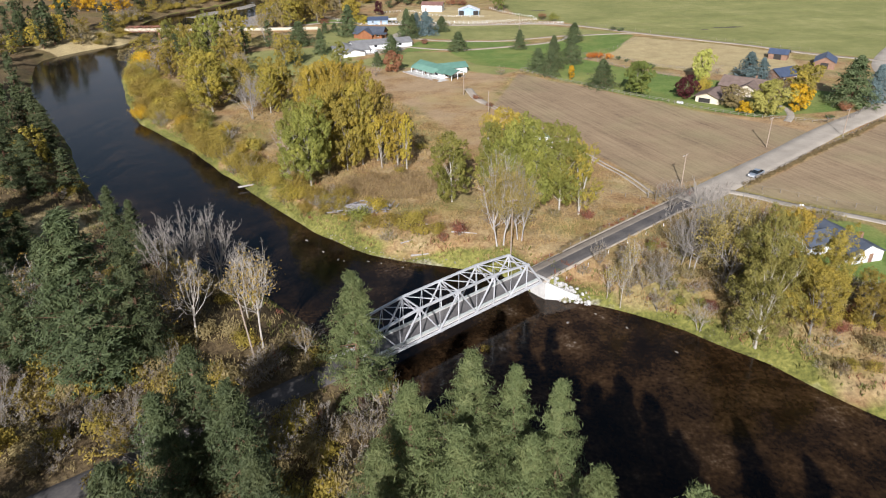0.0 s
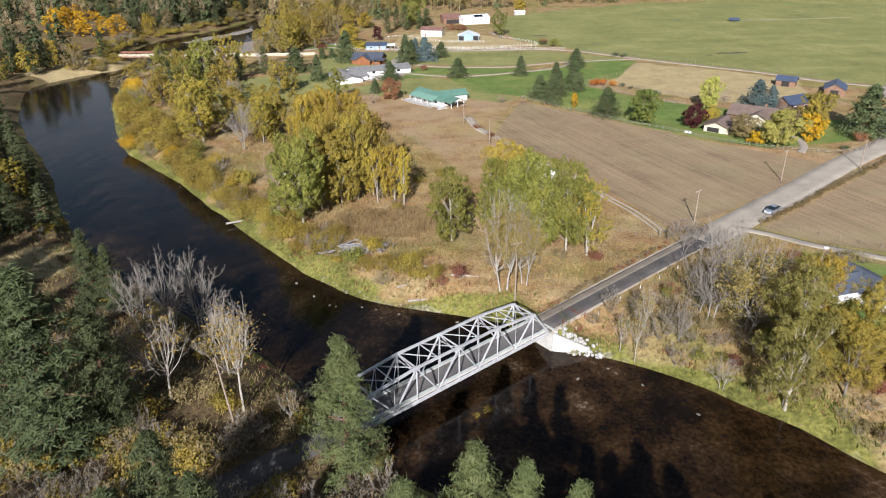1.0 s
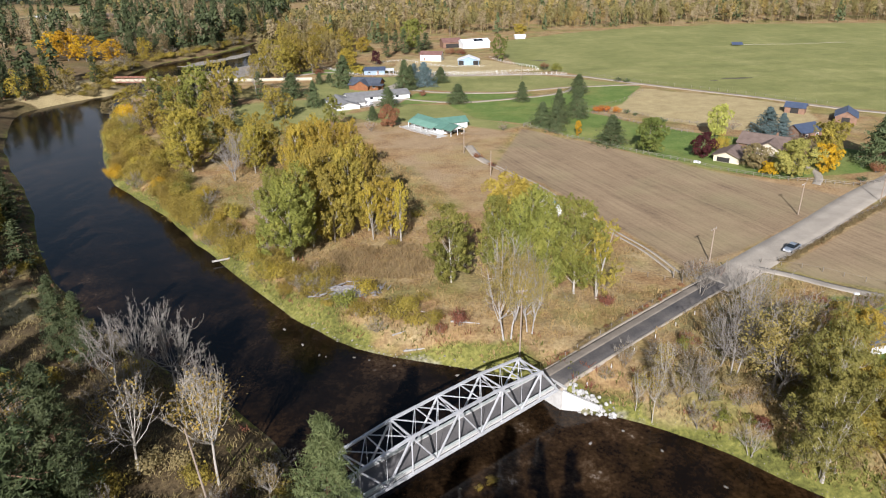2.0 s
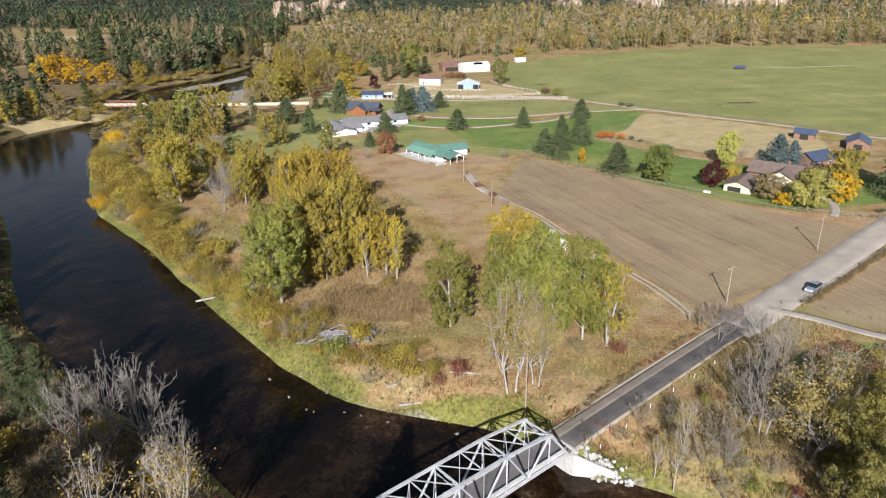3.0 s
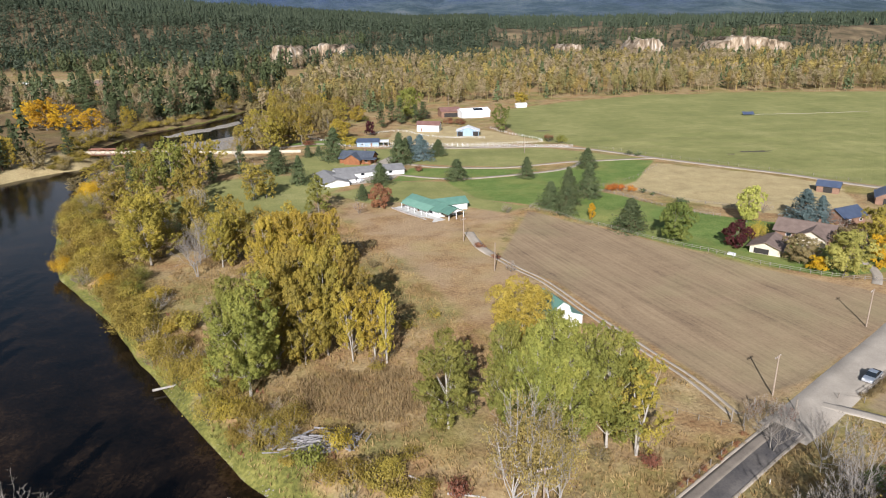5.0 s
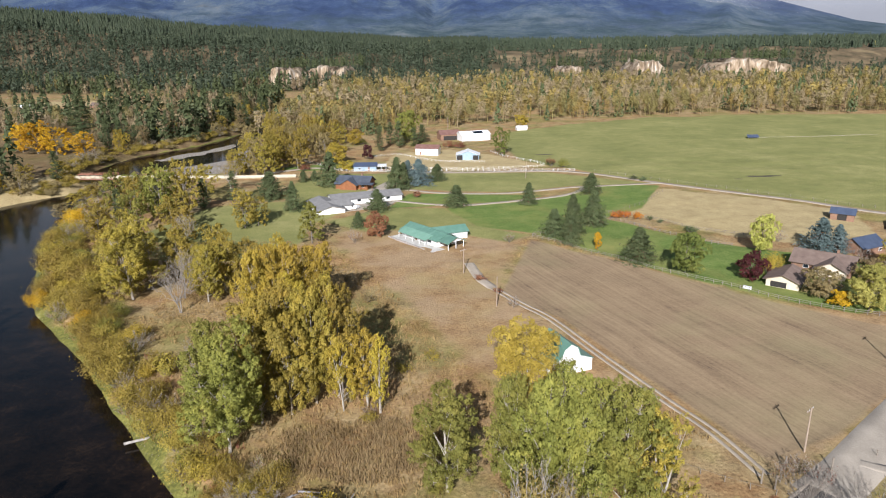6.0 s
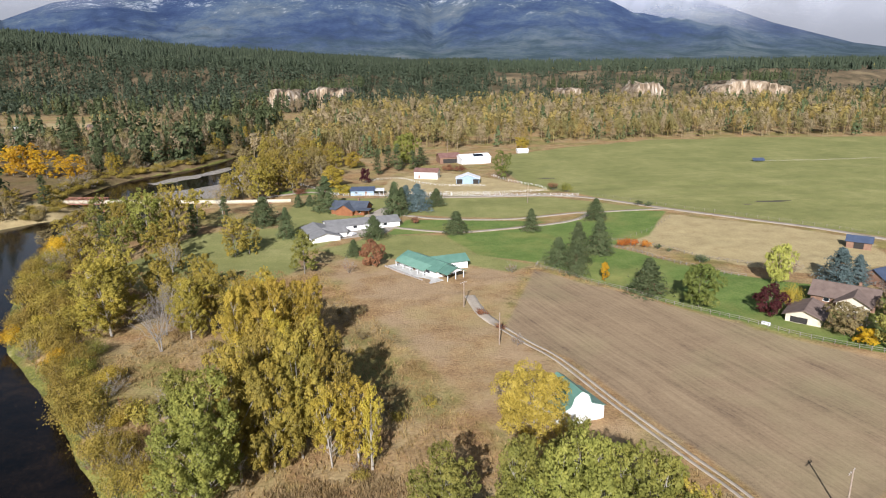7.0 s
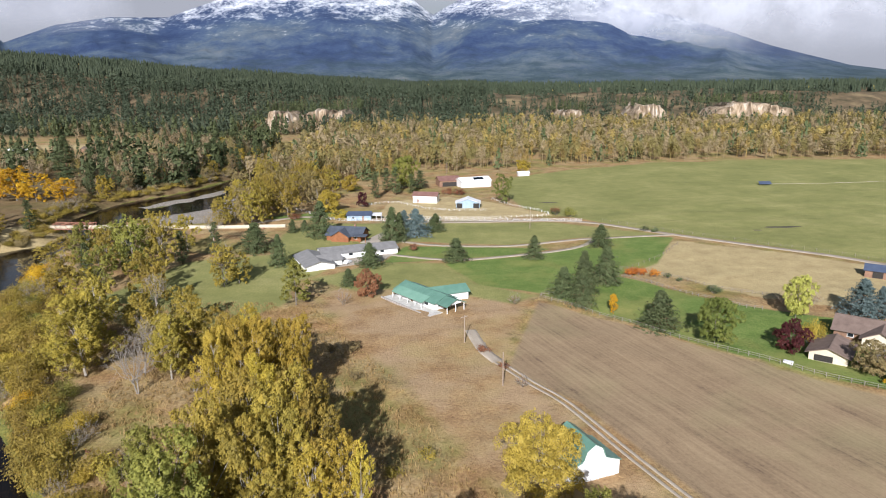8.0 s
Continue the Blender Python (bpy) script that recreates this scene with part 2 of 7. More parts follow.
# ---------------------------------------------------------------- mesh helpers
class Geo:
    """Gathers boxes, tubes and faces into one mesh."""

    def __init__(self):
        self.v, self.f = [], []

    def face(self, *pts):
        k = len(self.v)
        self.v += [tuple(p) for p in pts]
        self.f.append(tuple(range(k, k + len(pts))))
        return self

    def box(self, x, y, z, sx, sy, sz, turn=0.0):
        """A box with its middle at x, y and its underside at z."""
        c, s, k = math.cos(turn), math.sin(turn), len(self.v)
        for dz in (0, sz):
            for dx, dy in ((-1, -1), (1, -1), (1, 1), (-1, 1)):
                a, b = dx * sx / 2, dy * sy / 2
                self.v.append((x + a * c - b * s, y + a * s + b * c, z + dz))
        self.f += [tuple(k + i for i in q) for q in ((3, 2, 1, 0), (4, 5, 6, 7), (0, 1, 5, 4), (1, 2, 6, 5), (2, 3, 7, 6), (3, 0, 4, 7))]
        return self

    def slab(self, quad, t):
        """A plate of thickness t below the four corners of quad."""
        k = len(self.v)
        nrm = (Vector(quad[1]) - Vector(quad[0])).cross(Vector(quad[2]) - Vector(quad[0])).normalized()
        self.v += [tuple(q) for q in quad] + [tuple(Vector(q) - nrm * t) for q in quad]
        self.f += [tuple(k + i for i in q) for q in ((0, 1, 2, 3), (7, 6, 5, 4), (4, 5, 1, 0), (5, 6, 2, 1), (6, 7, 3, 2), (7, 4, 0, 3))]
        return self

    def beam(self, a, b, w, hgt=None):
        """A bar of square section from a to b."""
        a, b = Vector(a), Vector(b)
        d = (b - a).normalized()
        side = d.cross(Vector((0, 0, 1)))
        side = side.normalized() if side.length > 0.01 else Vector((1, 0, 0))
        upw = side.cross(d).normalized()
        hgt, k = hgt or w, len(self.v)
        for p in (a, b):
            for i, j in ((-1, -1), (1, -1), (1, 1), (-1, 1)):
                self.v.append(tuple(p + side * i * w / 2 + upw * j * hgt / 2))
        self.f += [tuple(k + i for i in q) for q in ((3, 2, 1, 0), (4, 5, 6, 7), (0, 1, 5, 4), (1, 2, 6, 5), (2, 3, 7, 6), (3, 0, 4, 7))]
        return self

    def tube(self, pts, radii, sides=6):
        k = len(self.v)
        pts = [Vector(p) for p in pts]
        for i, (p, r) in enumerate(zip(pts, radii)):
            d = (pts[min(i + 1, len(pts) - 1)] - pts[max(i - 1, 0)]).normalized()
            a = d.orthogonal().normalized()
            b = d.cross(a)
            for j in range(sides):
                w = 2 * math.pi * j / sides
                self.v.append(tuple(p + (a * math.cos(w) + b * math.sin(w)) * r))
        for i in range(len(pts) - 1):
            for j in range(sides):
                self.f.append((k + i * sides + j, k + i * sides + (j + 1) % sides, k + (i + 1) * sides + (j + 1) % sides, k + (i + 1) * sides + j))
        self.f.append(tuple(k + j for j in reversed(range(sides))))
        self.f.append(tuple(k + (len(pts) - 1) * sides + j for j in range(sides)))
        return self

    def cards(self, centres, su, sv, rng, upright=0.0):
        """Small leaf-shaped faces, turned every way."""
        v, f = card_arrays(np.asarray(centres), su, sv, rng, upright)
        k = len(self.v)
        self.v += v.tolist()
        self.f += (f + k).tolist()
        return self

    def mesh(self, name, material):
        me = bpy.data.meshes.new(name)
        me.from_pydata(self.v, [], self.f)
        me.materials.append(material)
        return me


def unit(v):
    return v / (np.linalg.norm(v, axis=1)[:, None] + 1e-9)


def card_arrays(c, su, sv, rng, upright=0.0, out=None, loose=0.6):
    """Leaf-shaped faces at c. out: which way they face, more or less; else every way."""
    n = len(c)
    if out is None:
        face = unit(rng.normal(size=(n, 3)))
    else:
        face = unit(unit(out) + rng.normal(size=(n, 3)) * loose)
    u = rng.normal(size=(n, 3))
    u[:, 2] = u[:, 2] * (1 - upright) + upright * 2.0
    u = unit(np.cross(face, np.cross(unit(u), face)))
    w = np.cross(face, u)
    k = rng.uniform(0.6, 1.35, size=(n, 1))
    u, w = u * su * k, w * sv * k
    v = np.stack([c - u, c + w - u * 0.1, c + u, c - w - u * 0.1], axis=1).reshape(-1, 3)
    return v, np.arange(4 * n).reshape(n, 4)


def array_mesh(name, v, f, material):
    me = bpy.data.meshes.new(name)
    n, k = f.shape
    me.vertices.add(len(v))
    me.vertices.foreach_set("co", np.ascontiguousarray(v, dtype=np.float32).ravel())
    me.loops.add(n * k)
    me.loops.foreach_set("vertex_index", np.ascontiguousarray(f, dtype=np.int32).ravel())
    me.polygons.add(n)
    me.polygons.foreach_set("loop_start", np.arange(n, dtype=np.int32) * k)
    me.update(calc_edges=True)
    me.materials.append(material)
    return me


def part(name, shape, material, parent, label=""):
    me = shape.mesh(name, material) if isinstance(shape, Geo) else shape
    ob = new(name, me)
    ob.parent = parent
    if label:
        ob["label"] = label
    return ob


def empty(name, m, label, category, group=""):
    ob = new(name)
    ob.matrix_basis = m
    return tagged(ob, label, category, group)


def setting(name, shape, material, label="", category=""):
    me = shape.mesh(name, material) if isinstance(shape, Geo) else shape
    return tagged(new(name, me), label, category, kind="structure")


# ---------------------------------------------------------------- the lie of the land
WATER = -4.0
INNER_BANK = [(-150, 860), (-139, 752), (-135, 684), (-137, 612), (-135, 542), (-128, 498), (-136, 470), (-163, 448), (-164, 413), (-166, 376), (-147, 316), (-126, 271),
              (-110, 244), (-86, 218), (-66, 192), (-50, 173), (-38, 158), (-27, 147), (-17, 139), (-3, 134), (7, 131), (15, 127), (20, 120.5), (30, 116.5), (37, 113), (46, 106.5),
              (57, 96), (69, 82), (95, 58), (140, 25), (220, -30)]
OUTER_BANK = [(150, -75), (80, -5), (45, 38), (22, 66), (8, 78), (-4, 85), (-12, 90), (-17.5, 97), (-28, 112), (-46, 128), (-66, 142), (-78, 154), (-94, 172), (-108, 190), (-131, 228), (-171, 283), (-191, 320),
              (-205, 356), (-192, 386), (-181, 398), (-180, 422), (-192, 434), (-198, 470), (-192, 512), (-168, 552), (-154, 610), (-148, 690), (-165, 860)]
RIVER = INNER_BANK + OUTER_BANK
MID_BAR = [(-170, 490), (-153, 514), (-141, 550), (-145, 553), (-160, 522), (-176, 497)]          # gravel that splits the river
ROADS = {
    "asphalt": ([(18.6, 121.6), (22.5, 125), (37, 137.5), (54, 152), (62, 158.5)], 5.2),
    "far_side": ([(-16.4, 92.7), (-34, 78.3), (-57, 60.5), (-90, 36), (-150, 0)], 5.2),
    "gravel": ([(60, 157), (68, 163), (82, 175), (101, 191), (126, 213), (155, 236), (172, 254), (184, 275), (200, 310), (240, 360)], 9.0),
    "lane": ([(72, 166), (80, 161), (88, 154.5), (102, 146), (125, 128)], 4.2),
    "driveway": ([(54.5, 163), (51, 176), (46, 187.5), (38, 207), (30, 228), (24, 238), (18, 249), (14, 257), (13.5, 264)], 2.6),
    "upper_road": ([(-92, 425), (-70, 440), (-54, 437), (3, 424), (56, 425), (80, 417), (108, 392), (138, 367), (158, 351), (178, 330), (215, 305)], 3.6),
    "loop": ([(-22, 362), (7, 351), (31, 356), (56, 366), (68, 378), (66, 384), (33, 373), (3, 375), (-14, 383)], 3.0),
    "spur": ([(66, 384), (85, 387), (108, 391)], 3.0),
}


def smooth_line(pts, step=2.0):
    out = []
    p = [np.array(q, float) for q in pts]
    p = [2 * p[0] - p[1]] + p + [2 * p[-1] - p[-2]]
    for i in range(1, len(p) - 2):
        a, b, c, d = p[i - 1:i + 3]
        n = max(2, int(np.linalg.norm(c - b) / step))
        for k in range(n):
            t = k / n
            out.append(0.5 * (2 * b + (c - a) * t + (2 * a - 5 * b + 4 * c - d) * t * t + (3 * b - a - 3 * c + d) * t ** 3))
    out.append(p[-2])
    return np.array(out)


def line_distance(x, y, pts):
    best = np.full(x.shape, 1e9)
    for (ax, ay), (bx, by) in zip(pts[:-1], pts[1:]):
        dx, dy = bx - ax, by - ay
        t = np.clip(((x - ax) * dx + (y - ay) * dy) / (dx * dx + dy * dy + 1e-9), 0, 1)
        best = np.minimum(best, np.hypot(x - ax - t * dx, y - ay - t * dy))
    return best


def area_distance(x, y, pts):
    """Metres to the outline of an area, negative inside it."""
    inside = np.zeros(x.shape, bool)
    ring = list(pts) + [pts[0]]
    for (ax, ay), (bx, by) in zip(ring[:-1], ring[1:]):
        if ay != by:
            inside ^= ((ay > y) != (by > y)) & (x < (bx - ax) * (y - ay) / (by - ay) + ax)
    d = line_distance(x, y, ring)
    return np.where(inside, -d, d)


RIVER_FINE = [tuple(q) for q in smooth_line(INNER_BANK, 8)] + [tuple(q) for q in smooth_line(OUTER_BANK, 8)]
ROAD_FINE = {k: smooth_line(v[0], 6) for k, v in ROADS.items()}


def wobble(x, y, s, seed=0):
    """Soft, uneven waves, about -1 to 1, of a size of s metres."""
    r = np.random.RandomState(seed)
    out = np.zeros(np.shape(x))
    for k in range(9):
        a, f, p = r.uniform(0, 6.283), r.uniform(0.6, 2.4) / s, r.uniform(0, 6.283)
        out = out + np.sin((x * np.cos(a) + y * np.sin(a)) * f * 3.0 + p) / (0.7 + f * s)
    return out / 3.2


def step(a, b, v):
    t = np.clip((v - a) / (b - a), 0, 1)
    return t * t * (3 - 2 * t)


def height(x, y):
    x, y = np.asarray(x, float), np.asarray(y, float)
    d = area_distance(x, y, RIVER_FINE) + wobble(x, y, 9, 3) * 0.9 * step(20, 60, np.hypot(x - 8, y - 110))
    road = np.full(x.shape, 1e9)
    for k in ROAD_FINE:
        road = np.minimum(road, line_distance(x, y, ROAD_FINE[k]) - ROADS[k][1] / 2)
    t = np.clip(d / 15, 0, 1)
    z = WATER + (-WATER - 0.0) * (1 - (1 - t) ** 2.3)
    z = np.where(d < 0, WATER + np.maximum(d * 0.6, -1.8), z)
    z = np.maximum(z, np.where(d < 0, WATER + 0.10 - ((x - 6.5) / 7) ** 2 * 0.6 - ((y - 101.5 - (x - 6.5) * 0.5) / 2.6) ** 2 * 0.6 + wobble(x, y, 4, 7) * 0.34, -9))
    z = np.maximum(z, WATER + 0.62 * step(4, -3, area_distance(x, y, MID_BAR) + wobble(x, y, 9, 12) * 4) - 0.25 - 9 * (np.hypot(x + 160, y - 520) > 60))
    z = np.where(d > 0, z + wobble(x, y, 14, 5) * 0.28 * step(1, 5, road) * step(0, 8, d), z)
    bankside = np.where(d > 0.0, -np.maximum(road, 0) * 0.55, -9)
    z = np.maximum(z, np.where(road < 12, bankside, -9))
    # the bench beyond the valley, the wooded hill and the plain
    az = np.degrees(np.arctan2(x, y))
    r = np.hypot(x, y)
    edge = 1130 + wobble(x, y, 160, 8) * 60 + np.where(x > 0, x * 0.12, 0)
    steep = step(0, 280 + 40 * wobble(x, y, 90, 9), y - edge)
    bench = (38 + wobble(x, y, 220, 10) * 7) * steep
    hill_top = np.interp(az, [-60, -33, -20, -10, -2, 8, 40], [150, 133, 96, 64, 44, 38, 38])
    hill = (hill_top - 38) * step(1150, 2150, r) * step(0, 300, y - edge + 150) + wobble(x, y, 260, 11) * 9 * step(1200, 1700, r) * step(-2, -14, az)
    z = z + (bench + hill) * step(900, 1000, y)
    return z


AREAS = {
    "lawn": [[(36, 306), (67, 326), (88, 300), (103, 288), (128, 275), (150, 262), (166, 252), (150, 238), (109, 229), (92, 240), (68, 265)],
             [(16, 316), (4, 346), (32, 354), (58, 366), (82, 389), (107, 386), (86, 342), (67, 327), (36, 307)],
             [(-20, 346), (-12, 374), (3, 373), (52, 368), (30, 357), (7, 352)],
             [(-92, 440), (-60, 455), (-40, 452), (-44, 437), (-70, 432)], [(70, 135), (66, 146), (84, 152), (100, 143), (104, 122), (84, 112)]],
    "plough": [[(19, 247), (34, 298), (64, 268), (91, 238), (120, 213), (100, 196), (74, 175), (57, 167), (49, 188), (41, 207), (33, 228)],
               [(79, 164.5), (128, 204), (172, 240), (260, 180), (150, 110), (106, 149), (90, 157)]],
    "pasture": [[(-44, 326), (-20, 347), (4, 346), (16, 317), (34, 305), (26, 296), (12, 306), (-6, 314), (-26, 312)], [(-112, 300), (-97, 352), (-66, 362), (-50, 332), (-46, 300), (-58, 280), (-84, 276)], [(-60, 322), (-70, 400), (-60, 424), (0, 421), (58, 421), (104, 391), (66, 387), (32, 375), (-14, 384), (-24, 362), (-40, 338), (-46, 326)], [(50, 456), (81, 421), (110, 393), (140, 369), (180, 333), (300, 255), (520, 300), (620, 655), (385, 668), (247, 670), (175, 655), (104, 617), (52, 575), (44, 500)]],
    "meadow": [[(92, 239), (109, 227), (128, 220), (124, 215), (106, 221), (90, 234)], [(8, 206), (-8, 244), (-22, 272), (-34, 296), (-34, 312), (-14, 330), (16, 316), (30, 300), (18, 248), (28, 226), (36, 205), (44, 184), (36, 178), (20, 186)], [(58, 166), (66, 168), (100, 194), (122, 212), (126, 216), (120, 222), (96, 200), (72, 178)]],
    "tan": [[(-470, 800), (-400, 815), (-300, 826), (-215, 836), (-215, 872), (-330, 868), (-480, 872)], [(-300, 700), (-270, 690), (-240, 720), (-270, 735)], [(-222, 372), (-200, 366), (-176, 396), (-176, 424), (-190, 438), (-214, 418)], [(-106, 152), (-93, 165), (-81, 154), (-86, 144), (-97, 140)], [(70, 333), (105, 380), (135, 361), (168, 333), (158, 300), (128, 290), (106, 299), (87, 322)], [(-30, 440), (-25, 486), (10, 500), (40, 470), (62, 440), (20, 428)]],
}


def areas(key, x, y):
    best = np.full(x.shape, 1e9)
    for a in AREAS[key]:
        best = np.minimum(best, area_distance(x, y, a))
    return best


def axis(lo, hi, fine, end_lo, end_hi, grow=1.07):
    mid = list(np.arange(lo, hi + fine, fine))
    s, a = fine, mid[0]
    low = []
    while a > end_lo:
        s *= grow
        a -= s
        low.append(a)
    s, b = fine, mid[-1]
    high = []
    while b < end_hi:
        s = min(s * grow, 45)
        b += s
        high.append(b)
    return np.array(low[::-1] + mid + high)


gx = np.concatenate([axis(-215, -62, 2.3, -3300, -62), np.arange(-60.4, 82, 1.5), axis(84, 215, 2.3, 84, 3300)[1:]])
gy = np.concatenate([axis(40, 78, 2.3, -400, 78), np.arange(79.5, 190, 1.5), axis(192, 470, 2.3, 192, 4900)])
gx, gy = np.unique(np.round(gx, 2)), np.unique(np.round(gy, 2))
GX, GY = np.meshgrid(gx, gy)
GZ = height(GX.ravel(), GY.ravel()).reshape(GX.shape)


def ground_at(x, y):
    i, j = int(np.searchsorted(gx, x)) - 1, int(np.searchsorted(gy, y)) - 1
    u, w = (x - gx[i]) / (gx[i + 1] - gx[i]), (y - gy[j]) / (gy[j + 1] - gy[j])
    return float((GZ[j, i] * (1 - u) + GZ[j, i + 1] * u) * (1 - w) + (GZ[j + 1, i] * (1 - u) + GZ[j + 1, i + 1] * u) * w)

# ---------------------------------------------------------------- ground
def soft(d, w=2.0):
    return np.clip(0.5 - d / (2 * w), 0, 1)


fx, fy = GX.ravel(), GY.ravel()
river_d = area_distance(fx, fy, RIVER_FINE)
far_side = (area_distance(fx, fy, OUTER_BANK + [(-260, 860), (-400, 300), (-260, -200), (150, -200)]) < 0)
zone = np.stack([soft(areas("lawn", fx, fy)), soft(areas("plough", fx, fy)), soft(areas("pasture", fx, fy), 4), soft(areas("meadow", fx, fy), 5)], axis=1)
FAR_BAR = [(-146, 428), (-116, 428), (-106, 448), (-112, 480), (-118, 522), (-140, 522), (-160, 470)]
gravel_bar = soft(river_d - 0.9 + wobble(fx, fy, 10, 20) * 1.6, 1.0) * np.where(np.hypot(fx - 0, fy - 130) < 34, 0.5, 0.36)
bar_far = soft(np.minimum(area_distance(fx, fy, FAR_BAR), area_distance(fx, fy, [(-174, 486), (-151, 512), (-138, 550), (-146, 556), (-164, 524), (-180, 498)])), 3)
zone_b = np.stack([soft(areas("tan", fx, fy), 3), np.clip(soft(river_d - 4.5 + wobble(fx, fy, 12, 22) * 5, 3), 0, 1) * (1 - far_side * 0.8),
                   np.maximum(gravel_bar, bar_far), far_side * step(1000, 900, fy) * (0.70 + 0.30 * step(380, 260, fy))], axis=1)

m_ground, n, l, b = shader("land", 0.95, 0.15)
tc = n.new("ShaderNodeTexCoord")
pos = tc.outputs["Object"]
za, zb = n.new("ShaderNodeAttribute"), n.new("ShaderNodeAttribute")
za.attribute_name, zb.attribute_name = "zone", "zone_b"
sa, sb = n.new("ShaderNodeSeparateColor"), n.new("ShaderNodeSeparateColor")
l.new(za.outputs["Color"], sa.inputs["Color"])
l.new(zb.outputs["Color"], sb.inputs["Color"])
big, mid, fine, patch = (noise_node(n, l, s, 6, pos, 0.62).outputs["Fac"] for s in (0.03, 0.16, 1.4, 0.07))


def edge_mask(v, gain=0.9):
    s = arith(n, l, "ADD", v, arith(n, l, "MULTIPLY", arith(n, l, "SUBTRACT", mid, 0.5), gain))
    x = n.new("ShaderNodeMapRange")
    x.inputs["From Min"].default_value, x.inputs["From Max"].default_value = 0.35, 0.65
    l.new(s, x.inputs["Value"])
    return x.outputs["Result"]


def tint(src, *stops):
    r = ramp_node(n, stops)
    l.new(src, r.inputs["Fac"])
    return r.outputs["Color"]


mixed = arith(n, l, "ADD", arith(n, l, "MULTIPLY", mid, 0.48), arith(n, l, "MULTIPLY", fine, 0.52))
dry = tint(mixed, (0.34, (0.155, 0.102, 0.058)), (0.45, (0.27, 0.196, 0.10)), (0.55, (0.38, 0.28, 0.142)), (0.66, (0.50, 0.39, 0.21)))
orange = tint(mixed, (0.34, (0.17, 0.088, 0.042)), (0.50, (0.325, 0.203, 0.095)), (0.66, (0.48, 0.325, 0.158)))
col = mixc(n, l, tint(patch, (0.42, (0, 0, 0)), (0.58, (1, 1, 1))), dry, orange)
greenish = tint(mixed, (0.30, (0.10, 0.11, 0.03)), (0.55, (0.23, 0.22, 0.06)), (0.72, (0.34, 0.29, 0.10)))
col = mixc(n, l, tint(big, (0.48, (0, 0, 0)), (0.60, (0.65, 0.65, 0.65))), col, greenish)
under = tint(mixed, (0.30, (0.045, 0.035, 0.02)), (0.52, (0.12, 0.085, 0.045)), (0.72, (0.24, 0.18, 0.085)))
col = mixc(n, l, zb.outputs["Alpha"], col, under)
bankgrass = tint(mixed, (0.36, (0.05, 0.052, 0.016)), (0.50, (0.15, 0.15, 0.038)), (0.64, (0.29, 0.265, 0.075)))
col = mixc(n, l, edge_mask(sb.outputs["Green"]), col, bankgrass)
meadow = tint(mixed, (0.32, (0.25, 0.166, 0.096)), (0.48, (0.36, 0.25, 0.145)), (0.62, (0.43, 0.305, 0.172)), (0.72, (0.47, 0.355, 0.195)))
meadow = mixc(n, l, tint(big, (0.48, (0, 0, 0)), (0.66, (0.6, 0.6, 0.6))), meadow, (0.34, 0.27, 0.105))
meadow = mixc(n, l, tint(patch, (0.44, (0, 0, 0)), (0.60, (0.75, 0.75, 0.75))), meadow, orange)
col = mixc(n, l, edge_mask(za.outputs["Alpha"], 0.9), col, meadow)
straw = tint(mixed, (0.30, (0.27, 0.20, 0.10)), (0.5, (0.42, 0.33, 0.17)), (0.70, (0.54, 0.44, 0.24)))
col = mixc(n, l, edge_mask(sb.outputs["Red"]), col, straw)
grass = tint(mixed, (0.30, (0.075, 0.12, 0.026)), (0.50, (0.135, 0.195, 0.048)), (0.72, (0.23, 0.262, 0.085)))
grass = mixc(n, l, tint(big, (0.48, (0, 0, 0)), (0.66, (0.6, 0.6, 0.6))), grass, (0.33, 0.29, 0.10))
col = mixc(n, l, edge_mask(sa.outputs["Red"], 0.6), col, grass)
past = tint(arith(n, l, "ADD", arith(n, l, "ADD", arith(n, l, "MULTIPLY", mid, 0.25), arith(n, l, "MULTIPLY", fine, 0.35)), arith(n, l, "MULTIPLY", big, 0.40)), (0.34, (0.15, 0.165, 0.055)), (0.50, (0.235, 0.235, 0.083)), (0.64, (0.35, 0.325, 0.135)))
col = mixc(n, l, edge_mask(sa.outputs["Blue"], 0.5), col, past)
# the harvested field: rows and darker smears along them
turned = n.new("ShaderNodeMapping")
turned.inputs["Rotation"].default_value = (0, 0, radians(68))
l.new(pos, turned.inputs["Vector"])
rot = n.new("ShaderNodeMapping")
rot.inputs["Scale"].default_value = (0.014, 0.75, 1)
l.new(turned.outputs["Vector"], rot.inputs["Vector"])
rows_n = noise_node(n, l, 1.0, 6, rot.outputs["Vector"], 0.7).outputs["Fac"]
wide = n.new("ShaderNodeMapping")
wide.inputs["Scale"].default_value = (0.012, 0.07, 1)
l.new(turned.outputs["Vector"], wide.inputs["Vector"])
wide_n = noise_node(n, l, 1.0, 5, wide.outputs["Vector"], 0.65).outputs["Fac"]
soil_f = arith(n, l, "ADD", arith(n, l, "ADD", arith(n, l, "MULTIPLY", rows_n, 0.40), arith(n, l, "MULTIPLY", wide_n, 0.20)), arith(n, l, "MULTIPLY", mixed, 0.40))
soil = tint(soil_f, (0.39, (0.145, 0.10, 0.07)), (0.44, (0.235, 0.166, 0.102)), (0.50, (0.288, 0.207, 0.126)), (0.61, (0.355, 0.262, 0.160)))
soil = mixc(n, l, tint(big, (0.46, (0, 0, 0)), (0.64, (0.35, 0.35, 0.35))), soil, (0.30, 0.27, 0.14))
col = mixc(n, l, edge_mask(sa.outputs["Green"], 0.35), col, soil)
stones = tint(fine, (0.35, (0.13, 0.112, 0.09)), (0.5, (0.27, 0.24, 0.20)), (0.7, (0.55, 0.51, 0.455)))
